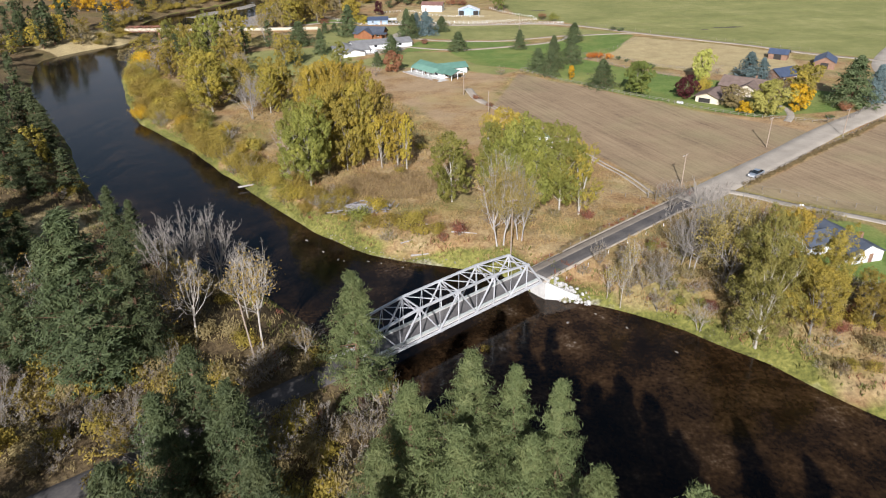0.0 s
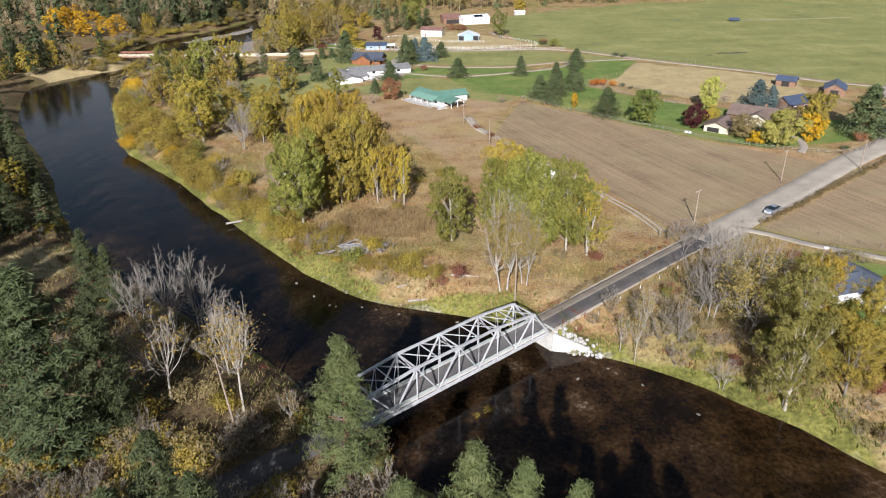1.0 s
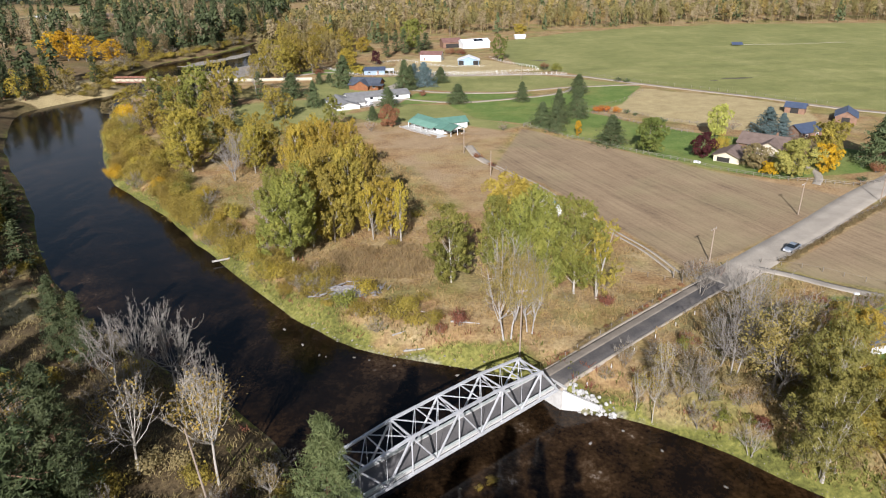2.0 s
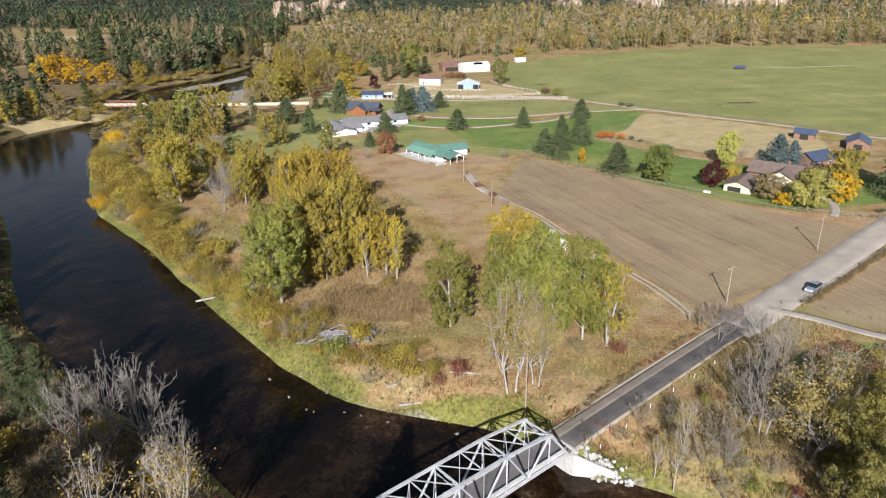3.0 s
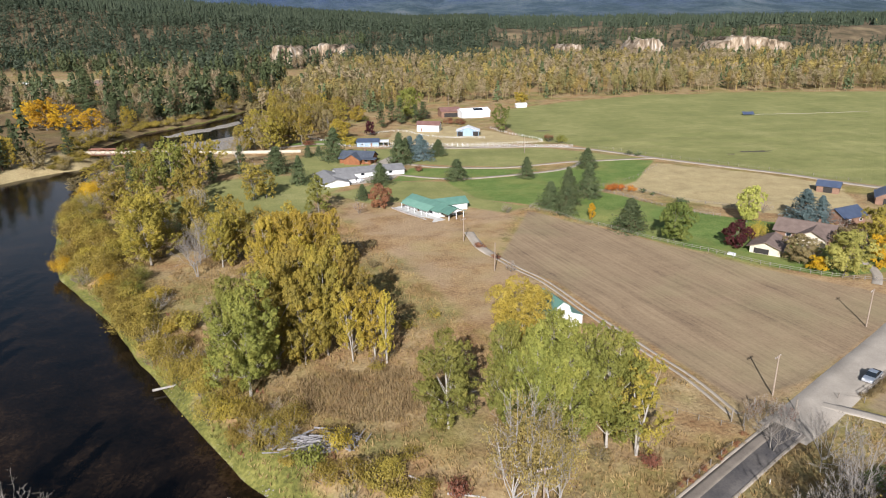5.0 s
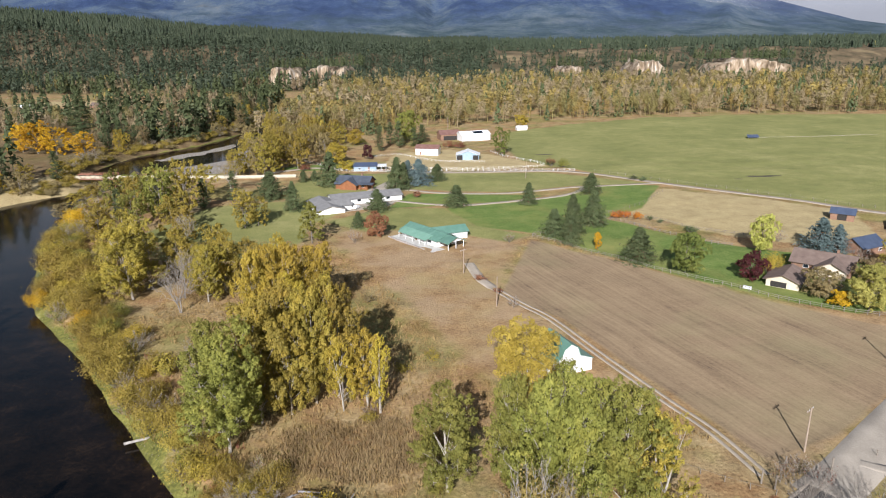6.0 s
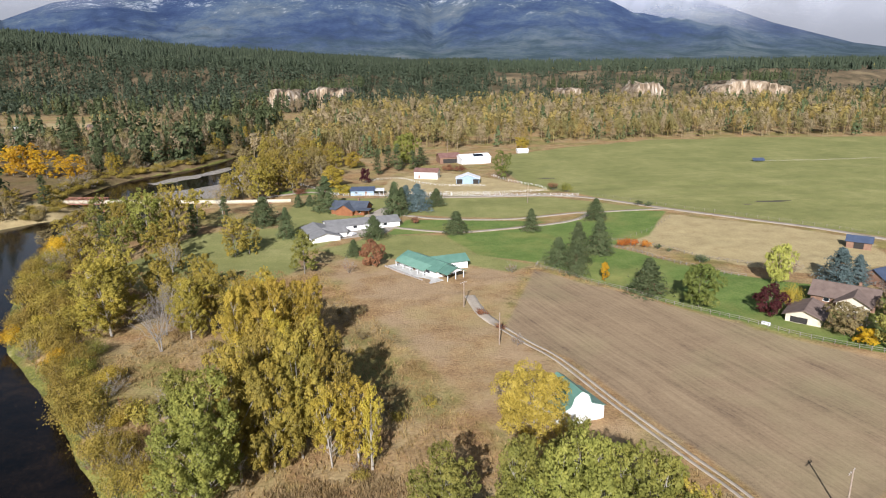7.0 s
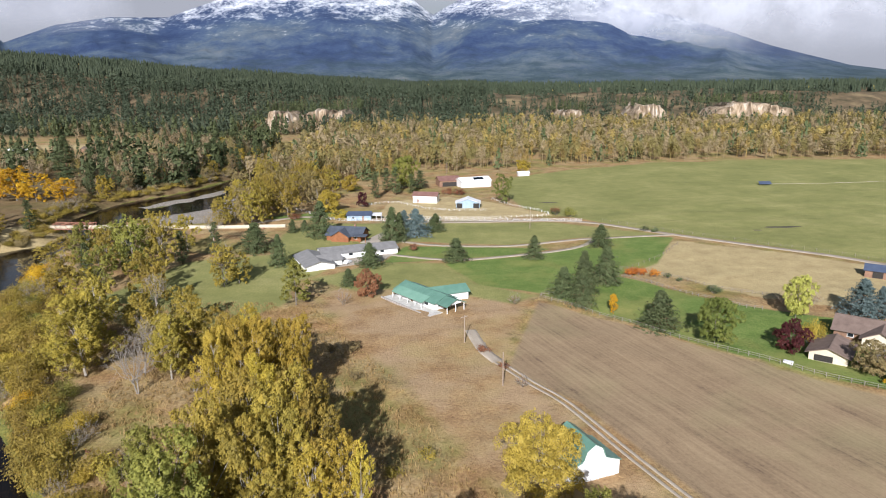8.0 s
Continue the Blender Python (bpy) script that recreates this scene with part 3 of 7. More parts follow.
col = mixc(n, l, edge_mask(sb.outputs["Blue"], 0.5), col, stones)
# bare rock where the land is steep, far off; forest floor on the hill
geo = n.new("ShaderNodeNewGeometry")
sepn = n.new("ShaderNodeSeparateXYZ")
l.new(geo.outputs["True Normal"], sepn.inputs[0])
sepp = n.new("ShaderNodeSeparateXYZ")
l.new(pos, sepp.inputs[0])
farther = n.new("ShaderNodeMapRange")
farther.inputs["From Min"].default_value, farther.inputs["From Max"].default_value = 960, 1060
l.new(sepp.outputs["Y"], farther.inputs["Value"])
cliffn = noise_node(n, l, 0.02, 7, pos, 0.7).outputs["Fac"]
floor_c = tint(cliffn, (0.35, (0.06, 0.055, 0.03)), (0.52, (0.15, 0.11, 0.065)), (0.66, (0.26, 0.20, 0.11)))
col = mixc(n, l, farther.outputs["Result"], col, floor_c)
l.new(col, b.inputs["Base Color"])
quiet = arith(n, l, "SUBTRACT", 1.0, arith(n, l, "MULTIPLY", sa.outputs["Green"], 0.75))
bump(n, l, b, arith(n, l, "MULTIPLY", mixed, quiet), 0.9, 0.5)

verts = np.stack([fx, fy, GZ.ravel()], axis=1)
ny, nx = GX.shape
idx = np.arange(nx * ny).reshape(ny, nx)
quads = np.stack([idx[:-1, :-1], idx[:-1, 1:], idx[1:, 1:], idx[1:, :-1]], axis=-1).reshape(-1, 4)
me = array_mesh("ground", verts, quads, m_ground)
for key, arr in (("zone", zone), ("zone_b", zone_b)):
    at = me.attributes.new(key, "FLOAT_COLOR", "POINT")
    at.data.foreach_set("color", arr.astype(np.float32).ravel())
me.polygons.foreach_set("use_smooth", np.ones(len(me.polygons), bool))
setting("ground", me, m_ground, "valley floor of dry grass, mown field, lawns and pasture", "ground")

# ---------------------------------------------------------------- river
m_water, n, l, b = shader("river_water", 0.10, 0.32)
b.inputs["IOR"].default_value = 1.33
tc = n.new("ShaderNodeTexCoord")
flow_turn, flow = n.new("ShaderNodeMapping"), n.new("ShaderNodeMapping")
flow_turn.inputs["Rotation"].default_value, flow.inputs["Scale"].default_value = (0, 0, radians(35)), (0.45, 1.0, 1)
l.new(tc.outputs["Object"], flow_turn.inputs["Vector"])
l.new(flow_turn.outputs["Vector"], flow.inputs["Vector"])
bed = noise_node(n, l, 0.10, 6, tc.outputs["Object"], 0.65).outputs["Fac"]
cobble = noise_node(n, l, 1.3, 4, tc.outputs["Object"], 0.7).outputs["Fac"]
f = arith(n, l, "ADD", arith(n, l, "MULTIPLY", bed, 0.65), arith(n, l, "MULTIPLY", cobble, 0.35))
r = ramp_node(n, [(0.38, (0.003, 0.0025, 0.002)), (0.52, (0.009, 0.006, 0.004)), (0.64, (0.026, 0.016, 0.009))])
shallow = ramp_node(n, [(0.40, (0.007, 0.004, 0.0018)), (0.49, (0.022, 0.0115, 0.0046)), (0.57, (0.050, 0.027, 0.0115)), (0.625, (0.10, 0.063, 0.034)), (0.67, (0.30, 0.25, 0.20))])
l.new(f, r.inputs["Fac"])
l.new(f, shallow.inputs["Fac"])
shoal = n.new("ShaderNodeAttribute")
shoal.attribute_name = "shoal"
l.new(mixc(n, l, shoal.outputs["Fac"], r.outputs["Color"], shallow.outputs["Color"]), b.inputs["Base Color"])
ripple = noise_node(n, l, 0.9, 4, flow.outputs["Vector"], 0.6).outputs["Fac"]
bump(n, l, b, ripple, 0.30, 0.10)
wx, wy = np.meshgrid(np.arange(-430, 430, 6.0), np.arange(-130, 900, 6.0))
wi = np.arange(wx.size).reshape(wx.shape)
wq = np.stack([wi[:-1, :-1], wi[:-1, 1:], wi[1:, 1:], wi[1:, :-1]], axis=-1).reshape(-1, 4)
me = array_mesh("water", np.stack([wx.ravel(), wy.ravel(), np.full(wx.size, WATER)], axis=1), wq, m_water)
at = me.attributes.new("shoal", "FLOAT", "POINT")
wxf, wyf = wx.ravel(), wy.ravel()
lee = wyf - (102.4 + (wxf + 0.7) * 0.82)          # how far upstream of the bridge
depth_in = -area_distance(wxf, wyf, RIVER_FINE)
at.data.foreach_set("value", np.clip(np.maximum(step(6, -10, lee) * (0.78 + 0.40 * wobble(wxf, wyf, 18, 80)), 0.55 * step(7, 1, depth_in) * step(200, 150, wyf) + 0.35 * step(30, 5, lee)), 0, 1).astype(np.float32))
setting("water", me, m_water, "dark brown shallow river water with soft ripples", "river")


# ---------------------------------------------------------------- roads
def strip(name, pts, width, material, label, rise=0.07, offset=0.0, every=2.0):
    c = smooth_line(pts, every)
    d = np.gradient(c, axis=0)
    d /= np.linalg.norm(d, axis=1)[:, None]
    side = np.stack([d[:, 1], -d[:, 0]], axis=1)
    cols = []
    for k, lift in ((-0.5, -0.25), (-0.47, 0.0), (-0.2, 0.03), (0.2, 0.03), (0.47, 0.0), (0.5, -0.25)):
        p = c + side * (k * width + offset)
        cols.append(np.column_stack([p, np.maximum(height(p[:, 0], p[:, 1]), -0.45) + rise + lift]))
    v = np.stack(cols, axis=1)
    m, k = v.shape[:2]
    ii = np.arange(m * k).reshape(m, k)
    q = np.stack([ii[:-1, :-1], ii[:-1, 1:], ii[1:, 1:], ii[1:, :-1]], axis=-1).reshape(-1, 4)
    me = array_mesh(name, v.reshape(-1, 3), q, material)
    return setting(name, me, material, label, "road")


strip("road_1", ROADS["asphalt"][0], 5.2, ASPHALT, "worn dark asphalt road leading off the truss bridge")
strip("road_2", ROADS["far_side"][0], 5.2, ASPHALT, "dark asphalt road shaded by trees on the near bank")
strip("road_3", ROADS["gravel"][0], 9.0, GRAVEL, "wide pale gravel road past the fields", 0.05)
strip("road_4", ROADS["lane"][0], 2.8, GRAVEL, "narrow gravel lane to the dark-roofed house", 0.07)
strip("road_5", ROADS["upper_road"][0], 3.8, DUST, "pale dirt road along the pasture fence")
strip("road_6", ROADS["loop"][0], 2.6, DUST, "dirt track looping round the lawn")
strip("road_7", ROADS["spur"][0], 2.6, DUST, "short dirt track joining the upper road", 0.09)
strip("track_rut", ROADS["driveway"][0], 0.75, DUST, "bare wheel rut of the farm track", 0.07, -0.8)
strip("track_rut", ROADS["driveway"][0], 0.75, DUST, "bare wheel rut of the farm track", 0.07, 0.8)
strip("road_shoulder", ROADS["asphalt"][0], 2.0, grainy("dusty_asphalt", (0.13, 0.11, 0.09), (0.25, 0.21, 0.165), 0.3, 4, 0.95), "dusty brown edge of the asphalt road", 0.12, -1.55)
strip("road_shoulder", ROADS["asphalt"][0], 0.6, DUST, "pale gravel shoulder of the asphalt road", 0.085, -2.85)
strip("road_shoulder", ROADS["asphalt"][0], 0.6, DUST, "pale gravel shoulder of the asphalt road", 0.085, 2.8)


def yard(name, pts, material, label):
    """A flat patch of worn ground."""
    g = Geo()
    g.slab([(x, y, ground_at(x, y) + 0.12) for x, y in pts], 0.3)
    setting(name, g, material, label, "yard")


yard("yard_1", [(-44, 338), (-20, 350), (-16, 362), (-40, 353)], GRAVEL, "pale gravel forecourt before the long white building")
strip("yard_2", [(17, 251), (14, 258), (12.5, 265), (11, 273)], 3.4, DUST, "worn dirt parking beside the green-roofed house", 0.10)
yard("yard_3", [(-32, 382), (-18, 378), (-6, 396), (-24, 402)], GRAVEL, "pale gravel turning place behind the long building")
strip("yard_4", [(117, 223), (122, 231), (124, 240), (120, 250)], 2.6, GRAVEL, "pale concrete drive across the lawn", 0.10)

# ---------------------------------------------------------------- truss bridge
BU = Vector((0.773, 0.634, 0))        # along the bridge
BV = Vector((-0.634, 0.773, 0))       # across it
B0 = Vector((-0.7, 102.4, 0))
PANEL, BW = 8.9, 5.1
bridge = empty("truss_bridge", Matrix.Translation((B0.x, B0.y, 0)), "grey painted steel through truss bridge over the river", "bridge")


def bp(s, v, z):
    return BU * s + BV * v + Vector((0, 0, z))


NODES = [(-1.5, 5.5), (-0.5, 6.4), (0.5, 6.4), (1.5, 6.4), (2.5, 5.5)]     # top joints: panels along, height
S0, S1 = -2 * PANEL, 3 * PANEL
for v in (0, BW):
    part("bottom_chord", Geo().beam(bp(S0, v, -0.25), bp(S1, v, -0.25), 0.34, 0.42), STEEL, bridge)
    part("end_post", Geo().beam(bp(S0, v, -0.2), bp(NODES[0][0] * PANEL, v, NODES[0][1]), 0.38, 0.34), STEEL, bridge)
    part("end_post", Geo().beam(bp(S1, v, -0.2), bp(NODES[-1][0] * PANEL, v, NODES[-1][1]), 0.38, 0.34), STEEL, bridge)
    for (a, za_), (c, zc_) in zip(NODES[:-1], NODES[1:]):
        part("top_chord", Geo().beam(bp(a * PANEL, v, za_), bp(c * PANEL, v, zc_), 0.38, 0.34), STEEL, bridge)
        part("hanger", Geo().beam(bp((a + 0.5) * PANEL, v, -0.1), bp((a + 0.5) * PANEL, v, (za_ + zc_) / 2), 0.07), STEEL, bridge)
    for a, zt in NODES:
        sx_ = a * PANEL
        part("vertical", Geo().beam(bp(sx_, v, -0.1), bp(sx_, v, zt - 0.1), 0.20), STEEL, bridge)
        part("gusset_plate", Geo().beam(bp(sx_ - 0.45, v, zt - 0.26), bp(sx_ + 0.45, v, zt - 0.26), 0.42, 0.45), STEEL, bridge)
        for side in (-0.5, 0.5):
            q = (a + side) * PANEL
            if S0 + 1 < q < S1 - 1:
                part("diagonal", Geo().beam(bp(q, v, -0.1), bp(sx_, v, zt - 0.1), 0.25, 0.22), STEEL, bridge)
for i, (a, zt) in enumerate(NODES):
    sx_ = a * PANEL
    part("top_strut", Geo().beam(bp(sx_, 0, zt), bp(sx_, BW, zt), 0.2), STEEL, bridge)
    part("sway_strut", Geo().beam(bp(sx_, 0, zt - 1.1), bp(sx_, BW, zt - 1.1), 0.12), STEEL, bridge)
    for v, w in ((0, 0.9), (BW, BW - 0.9)):
        part("knee_brace", Geo().beam(bp(sx_, v, zt - 1.7), bp(sx_, w, zt - 1.1), 0.11), STEEL, bridge)
    if i < 4:
        zn = NODES[i + 1][1]
        zm = (zt + zn) / 2
        part("lateral_brace", Geo().beam(bp(sx_, 0, zt), bp(sx_ + PANEL / 2, BW, zm), 0.11), STEEL, bridge)
        part("lateral_brace", Geo().beam(bp(sx_, BW, zt + 0.1), bp(sx_ + PANEL / 2, 0, zm + 0.1), 0.11), STEEL, bridge)
        part("lateral_brace", Geo().beam(bp(sx_ + PANEL / 2, 0, zm), bp(sx_ + PANEL, BW, zn), 0.11), STEEL, bridge)
        part("lateral_brace", Geo().beam(bp(sx_ + PANEL / 2, BW, zm + 0.1), bp(sx_ + PANEL, 0, zn + 0.1), 0.11), STEEL, bridge)
        part("middle_strut", Geo().beam(bp(sx_ + PANEL / 2, 0, zm), bp(sx_ + PANEL / 2, BW, zm), 0.14), STEEL, bridge)
deck = Geo()
deck.slab([tuple(bp(S0 - 0.6, 0.30, 0.1)), tuple(bp(3 * PANEL + 0.6, 0.30, 0.1)), tuple(bp(3 * PANEL + 0.6, BW - 0.30, 0.1)), tuple(bp(S0 - 0.6, BW - 0.30, 0.1))], 0.22)
part("deck", deck, grainy("deck_asphalt", (0.10, 0.092, 0.09), (0.20, 0.185, 0.175), 0.3, 6, 0.9), bridge, "worn grey-brown bridge deck")
for i in range(11):
    s = (i - 4) * PANEL / 2
    part("floor_beam", Geo().beam(bp(s, 0.1, -0.40), bp(s, BW - 0.1, -0.40), 0.25, 0.40), STEEL, bridge)
for v in (0.42, BW - 0.42):
    part("guard_rail", Geo().beam(bp(S0, v, 0.62), bp(3 * PANEL, v, 0.62), 0.08, 0.5), grainy("galvanised_rail", (0.40, 0.44, 0.42), (0.58, 0.61, 0.58), 0.8, 10, 0.5, 0.4, 0.3), bridge, "pale galvanised guard rail")
    part("kerb", Geo().beam(bp(S0, v + (0.1 if v > 1 else -0.1), 0.2), bp(3 * PANEL, v + (0.1 if v > 1 else -0.1), 0.2), 0.22, 0.24), CONCRETE, bridge)
    for i in range(21):
        s = S0 + 0.4 + i * (5 * PANEL - 0.8) / 20
        part("rail_post", Geo().beam(bp(s, v + 0.02, 0.1), bp(s, v + 0.02, 0.85), 0.12), STEEL, bridge)

for name, s, way in (("abutment", 3 * PANEL, 1), ("abutment", S0, -1)):
    g = Geo()
    c = B0 + BU * (s + way * 0.9) + BV * BW / 2
    g.box(c.x, c.y, -6.0, 1.5, BW + 1.6, 5.55, math.atan2(BU.y, BU.x))
    g.box(c.x + BU.x * way * 0.5, c.y + BU.y * way * 0.5, -1.0, 0.5, BW + 1.6, 0.97, math.atan2(BU.y, BU.x))
    ab = tagged(new(name, g.mesh(name, CONCRETE)), "weathered pale concrete bridge abutment", "abutment", kind="structure")
    for v, flare in ((-0.7, -1), (BW + 0.7, 1)):
        a = B0 + BU * (s + way * 0.6) + BV * v
        e = a + BU * way * 3.4 + BV * flare * 3.6
        if way > 0 and flare < 0:
            e = Vector((27.2, 118.0, 0))
        w = Geo()
        nrm = (e - a).cross(Vector((0, 0, 1))).normalized() * 0.4
        k = [(a.x, a.y, -6), (e.x, e.y, -6), (e.x, e.y, -2.6), (a.x, a.y, -0.1)]
        w.face(*k)
        w.face(*[(p[0] + nrm.x, p[1] + nrm.y, p[2]) for p in reversed(k)])
        for i in range(4):
            p, q = k[i], k[(i + 1) % 4]
            w.face(q, p, (p[0] + nrm.x, p[1] + nrm.y, p[2]), (q[0] + nrm.x, q[1] + nrm.y, q[2]))
        wall = w.mesh("wing_wall", CONCRETE)
        tagged(new("wing_wall", wall), "pale concrete wing wall sloping from the bridge to the river", "wing wall", kind="structure")


# ---------------------------------------------------------------- trees
def lobes(rng, H, W, count, bottom, tall=1.0):
    """Rounded masses that together make an uneven crown."""
    out = []
    for i in range(count):
        a = i * 2.4 + rng.uniform(-0.5, 0.5)
        h = bottom + (1 - bottom) * (0.12 + 0.74 * (i + 0.5) / count) + rng.uniform(-0.05, 0.05)
        reach = W * 0.40 * math.sqrt(max(0.10, 1 - ((h - 0.48) / 0.56) ** 2)) * rng.uniform(0.35, 1.12)
        rx, rz = W * rng.uniform(0.14, 0.22), H * rng.uniform(0.10, 0.19) * tall
        out.append((math.cos(a) * reach, math.sin(a) * reach, min(h * H, H - rz * 0.9), rx, rz))
    out.append((0, 0, H * 0.80, W * 0.22, H * 0.17))
    return out


def broadleaf(seed, H, W, count=16, per=40, leaves=46, size=0.175, bottom=0.05, stems=1, tall=1.0, bark=0.010, finger=1.0):
    """A crown of rounded masses, each set with leafy shoots that reach up and outwards."""
    rng = np.random.default_rng(seed)
    wood, pts, outs = Geo(), [], []
    stem = []
    for k in range(stems):
        lean = rng.uniform(-0.06, 0.06, 2) * H * (1 + 0.9 * (stems > 1))
        foot = rng.uniform(-0.5, 0.5, 2) * (stems > 1)
        line = [(foot[0] + lean[0] * t ** 1.4, foot[1] + lean[1] * t ** 1.4, H * t * 0.86 - (0.5 if t == 0 else 0)) for t in (0, 0.2, 0.4, 0.6, 0.8, 1)]
        wood.tube(line, [H * bark * f for f in (1.15, 0.85, 0.7, 0.5, 0.3, 0.08)], 7)
        stem.append(line)
    for cx, cy, cz, rx, rz in lobes(rng, H, W, count, bottom, tall):
        line = stem[rng.integers(stems)]
        t = max(0.12, min(0.8, cz / H * 0.62))
        i = min(4, int(t * 5))
        q = [line[i][j] + (line[i + 1][j] - line[i][j]) * (t * 5 - i) for j in range(3)]
        mid = ((q[0] + cx) / 2 * 1.1, (q[1] + cy) / 2 * 1.1, q[2] * 0.45 + cz * 0.55)
        wood.tube([q, mid, (cx, cy, cz)], [H * bark * 0.34, H * bark * 0.22, H * bark * 0.08], 5)
        for k in range(per):
            d = rng.normal(size=3)
            d[2] = d[2] + 0.35
            d /= np.linalg.norm(d)
            f = rng.uniform(0.6, 1.0)
            c = np.array([cx + d[0] * rx * f, cy + d[1] * rx * f, cz + d[2] * rz * f])
            if k % 6 == 0:
                wood.tube([(cx, cy, cz - rz * 0.3), tuple(c)], [H * bark * 0.10, H * bark * 0.03], 3)
            way = np.array([cx / W * 1.1 + d[0] * 0.55, cy / W * 1.1 + d[1] * 0.55, 0.9])
            way /= np.linalg.norm(way)
            m = int(leaves * rng.uniform(0.6, 1.4))
            along = rng.uniform(-0.5, 0.5, size=(m, 1))
            shoot = finger * H * 0.046 * rng.uniform(0.7, 1.4)
            ring = unit(np.cross(way, rng.normal(size=(m, 3))))
            wide = W * 0.058 * (1.0 - 0.75 * (along + 0.5) ** 1.6) * np.sqrt(rng.uniform(0.1, 1, size=(m, 1)))
            pts.append(c + way * along * shoot + ring * wide)
            outs.append(ring * 0.85 + d * 0.55 + np.array([cx / W * 0.6, cy / W * 0.6, 0.35]))
    v, f = card_arrays(np.concatenate(pts), size, size * 0.55, rng, 0.55, np.concatenate(outs), 0.27)
    return wood, v, f


def pine(seed, H, W, whorls=36, arms=6, tufts=5, needles=17, size=0.34, start=0.16, point=0.62, droop=0.08, skirt=0.55, slim=0.17):
    rng = np.random.default_rng(seed)
    wood, pts, ups = Geo(), [], []
    wood.tube([(0, 0, -0.6), (0.05, 0, H * 0.35), (0, 0.06, H * 0.7), (0, 0, H * 0.985)], [H * 0.016, H * 0.012, H * 0.007, H * 0.0015], 8)
    for i in range(whorls):
        t = i / (whorls - 1)
        h = start + (0.985 - start) * t
        prof = (1 - t) ** point * (skirt + (1 - skirt) * min(1, t * 4))
        for k in range(arms):
            a = rng.uniform(0, 6.283)
            L = W / 2 * prof * rng.uniform(0.50, 1.18) + 0.25
            z0 = h * H + rng.uniform(-0.3, 0.3)
            z1 = z0 + L * rng.uniform(-droop - 0.15, 0.35 - droop)
            d = np.array([math.cos(a), math.sin(a)])
            if k < 3:
                wood.tube([(0, 0, z0), (d[0] * L * 0.9, d[1] * L * 0.9, z0 + (z1 - z0) * 0.9)], [0.05 + 0.02 * L * 0.3, 0.015], 3)
            for j in range(tufts):
                s = 0.30 + 0.70 * (j + rng.uniform(0, 0.9)) / tufts
                c = np.array([d[0] * L * s, d[1] * L * s, z0 + (z1 - z0) * s + 0.1])
                c[:2] += rng.normal(size=2) * L * 0.10
                pts.append(c + rng.normal(size=(needles, 3)) * np.array([0.30, 0.30, 0.20]) * (size / 0.34))
                ups.append(np.tile([d[0], d[1], 0.7], (needles, 1)))
    pts.append(np.array([0, 0, H * 0.985]) + rng.normal(size=(needles * 2, 3)) * np.array([0.14, 0.14, 0.3]))
    ups.append(rng.normal(size=(needles * 2, 3)) + np.array([0, 0, 0.5]))
    v, f = card_arrays(np.concatenate(pts), size, size * slim, rng, 0.2, np.concatenate(ups), 0.6)
    return wood, v, f


def spruce(seed, H, W, size=0.36):
    return pine(seed, H, W * 1.75, 28, 8, 5, 6, size, 0.03, 0.80, 0.28, 0.92, 0.32)


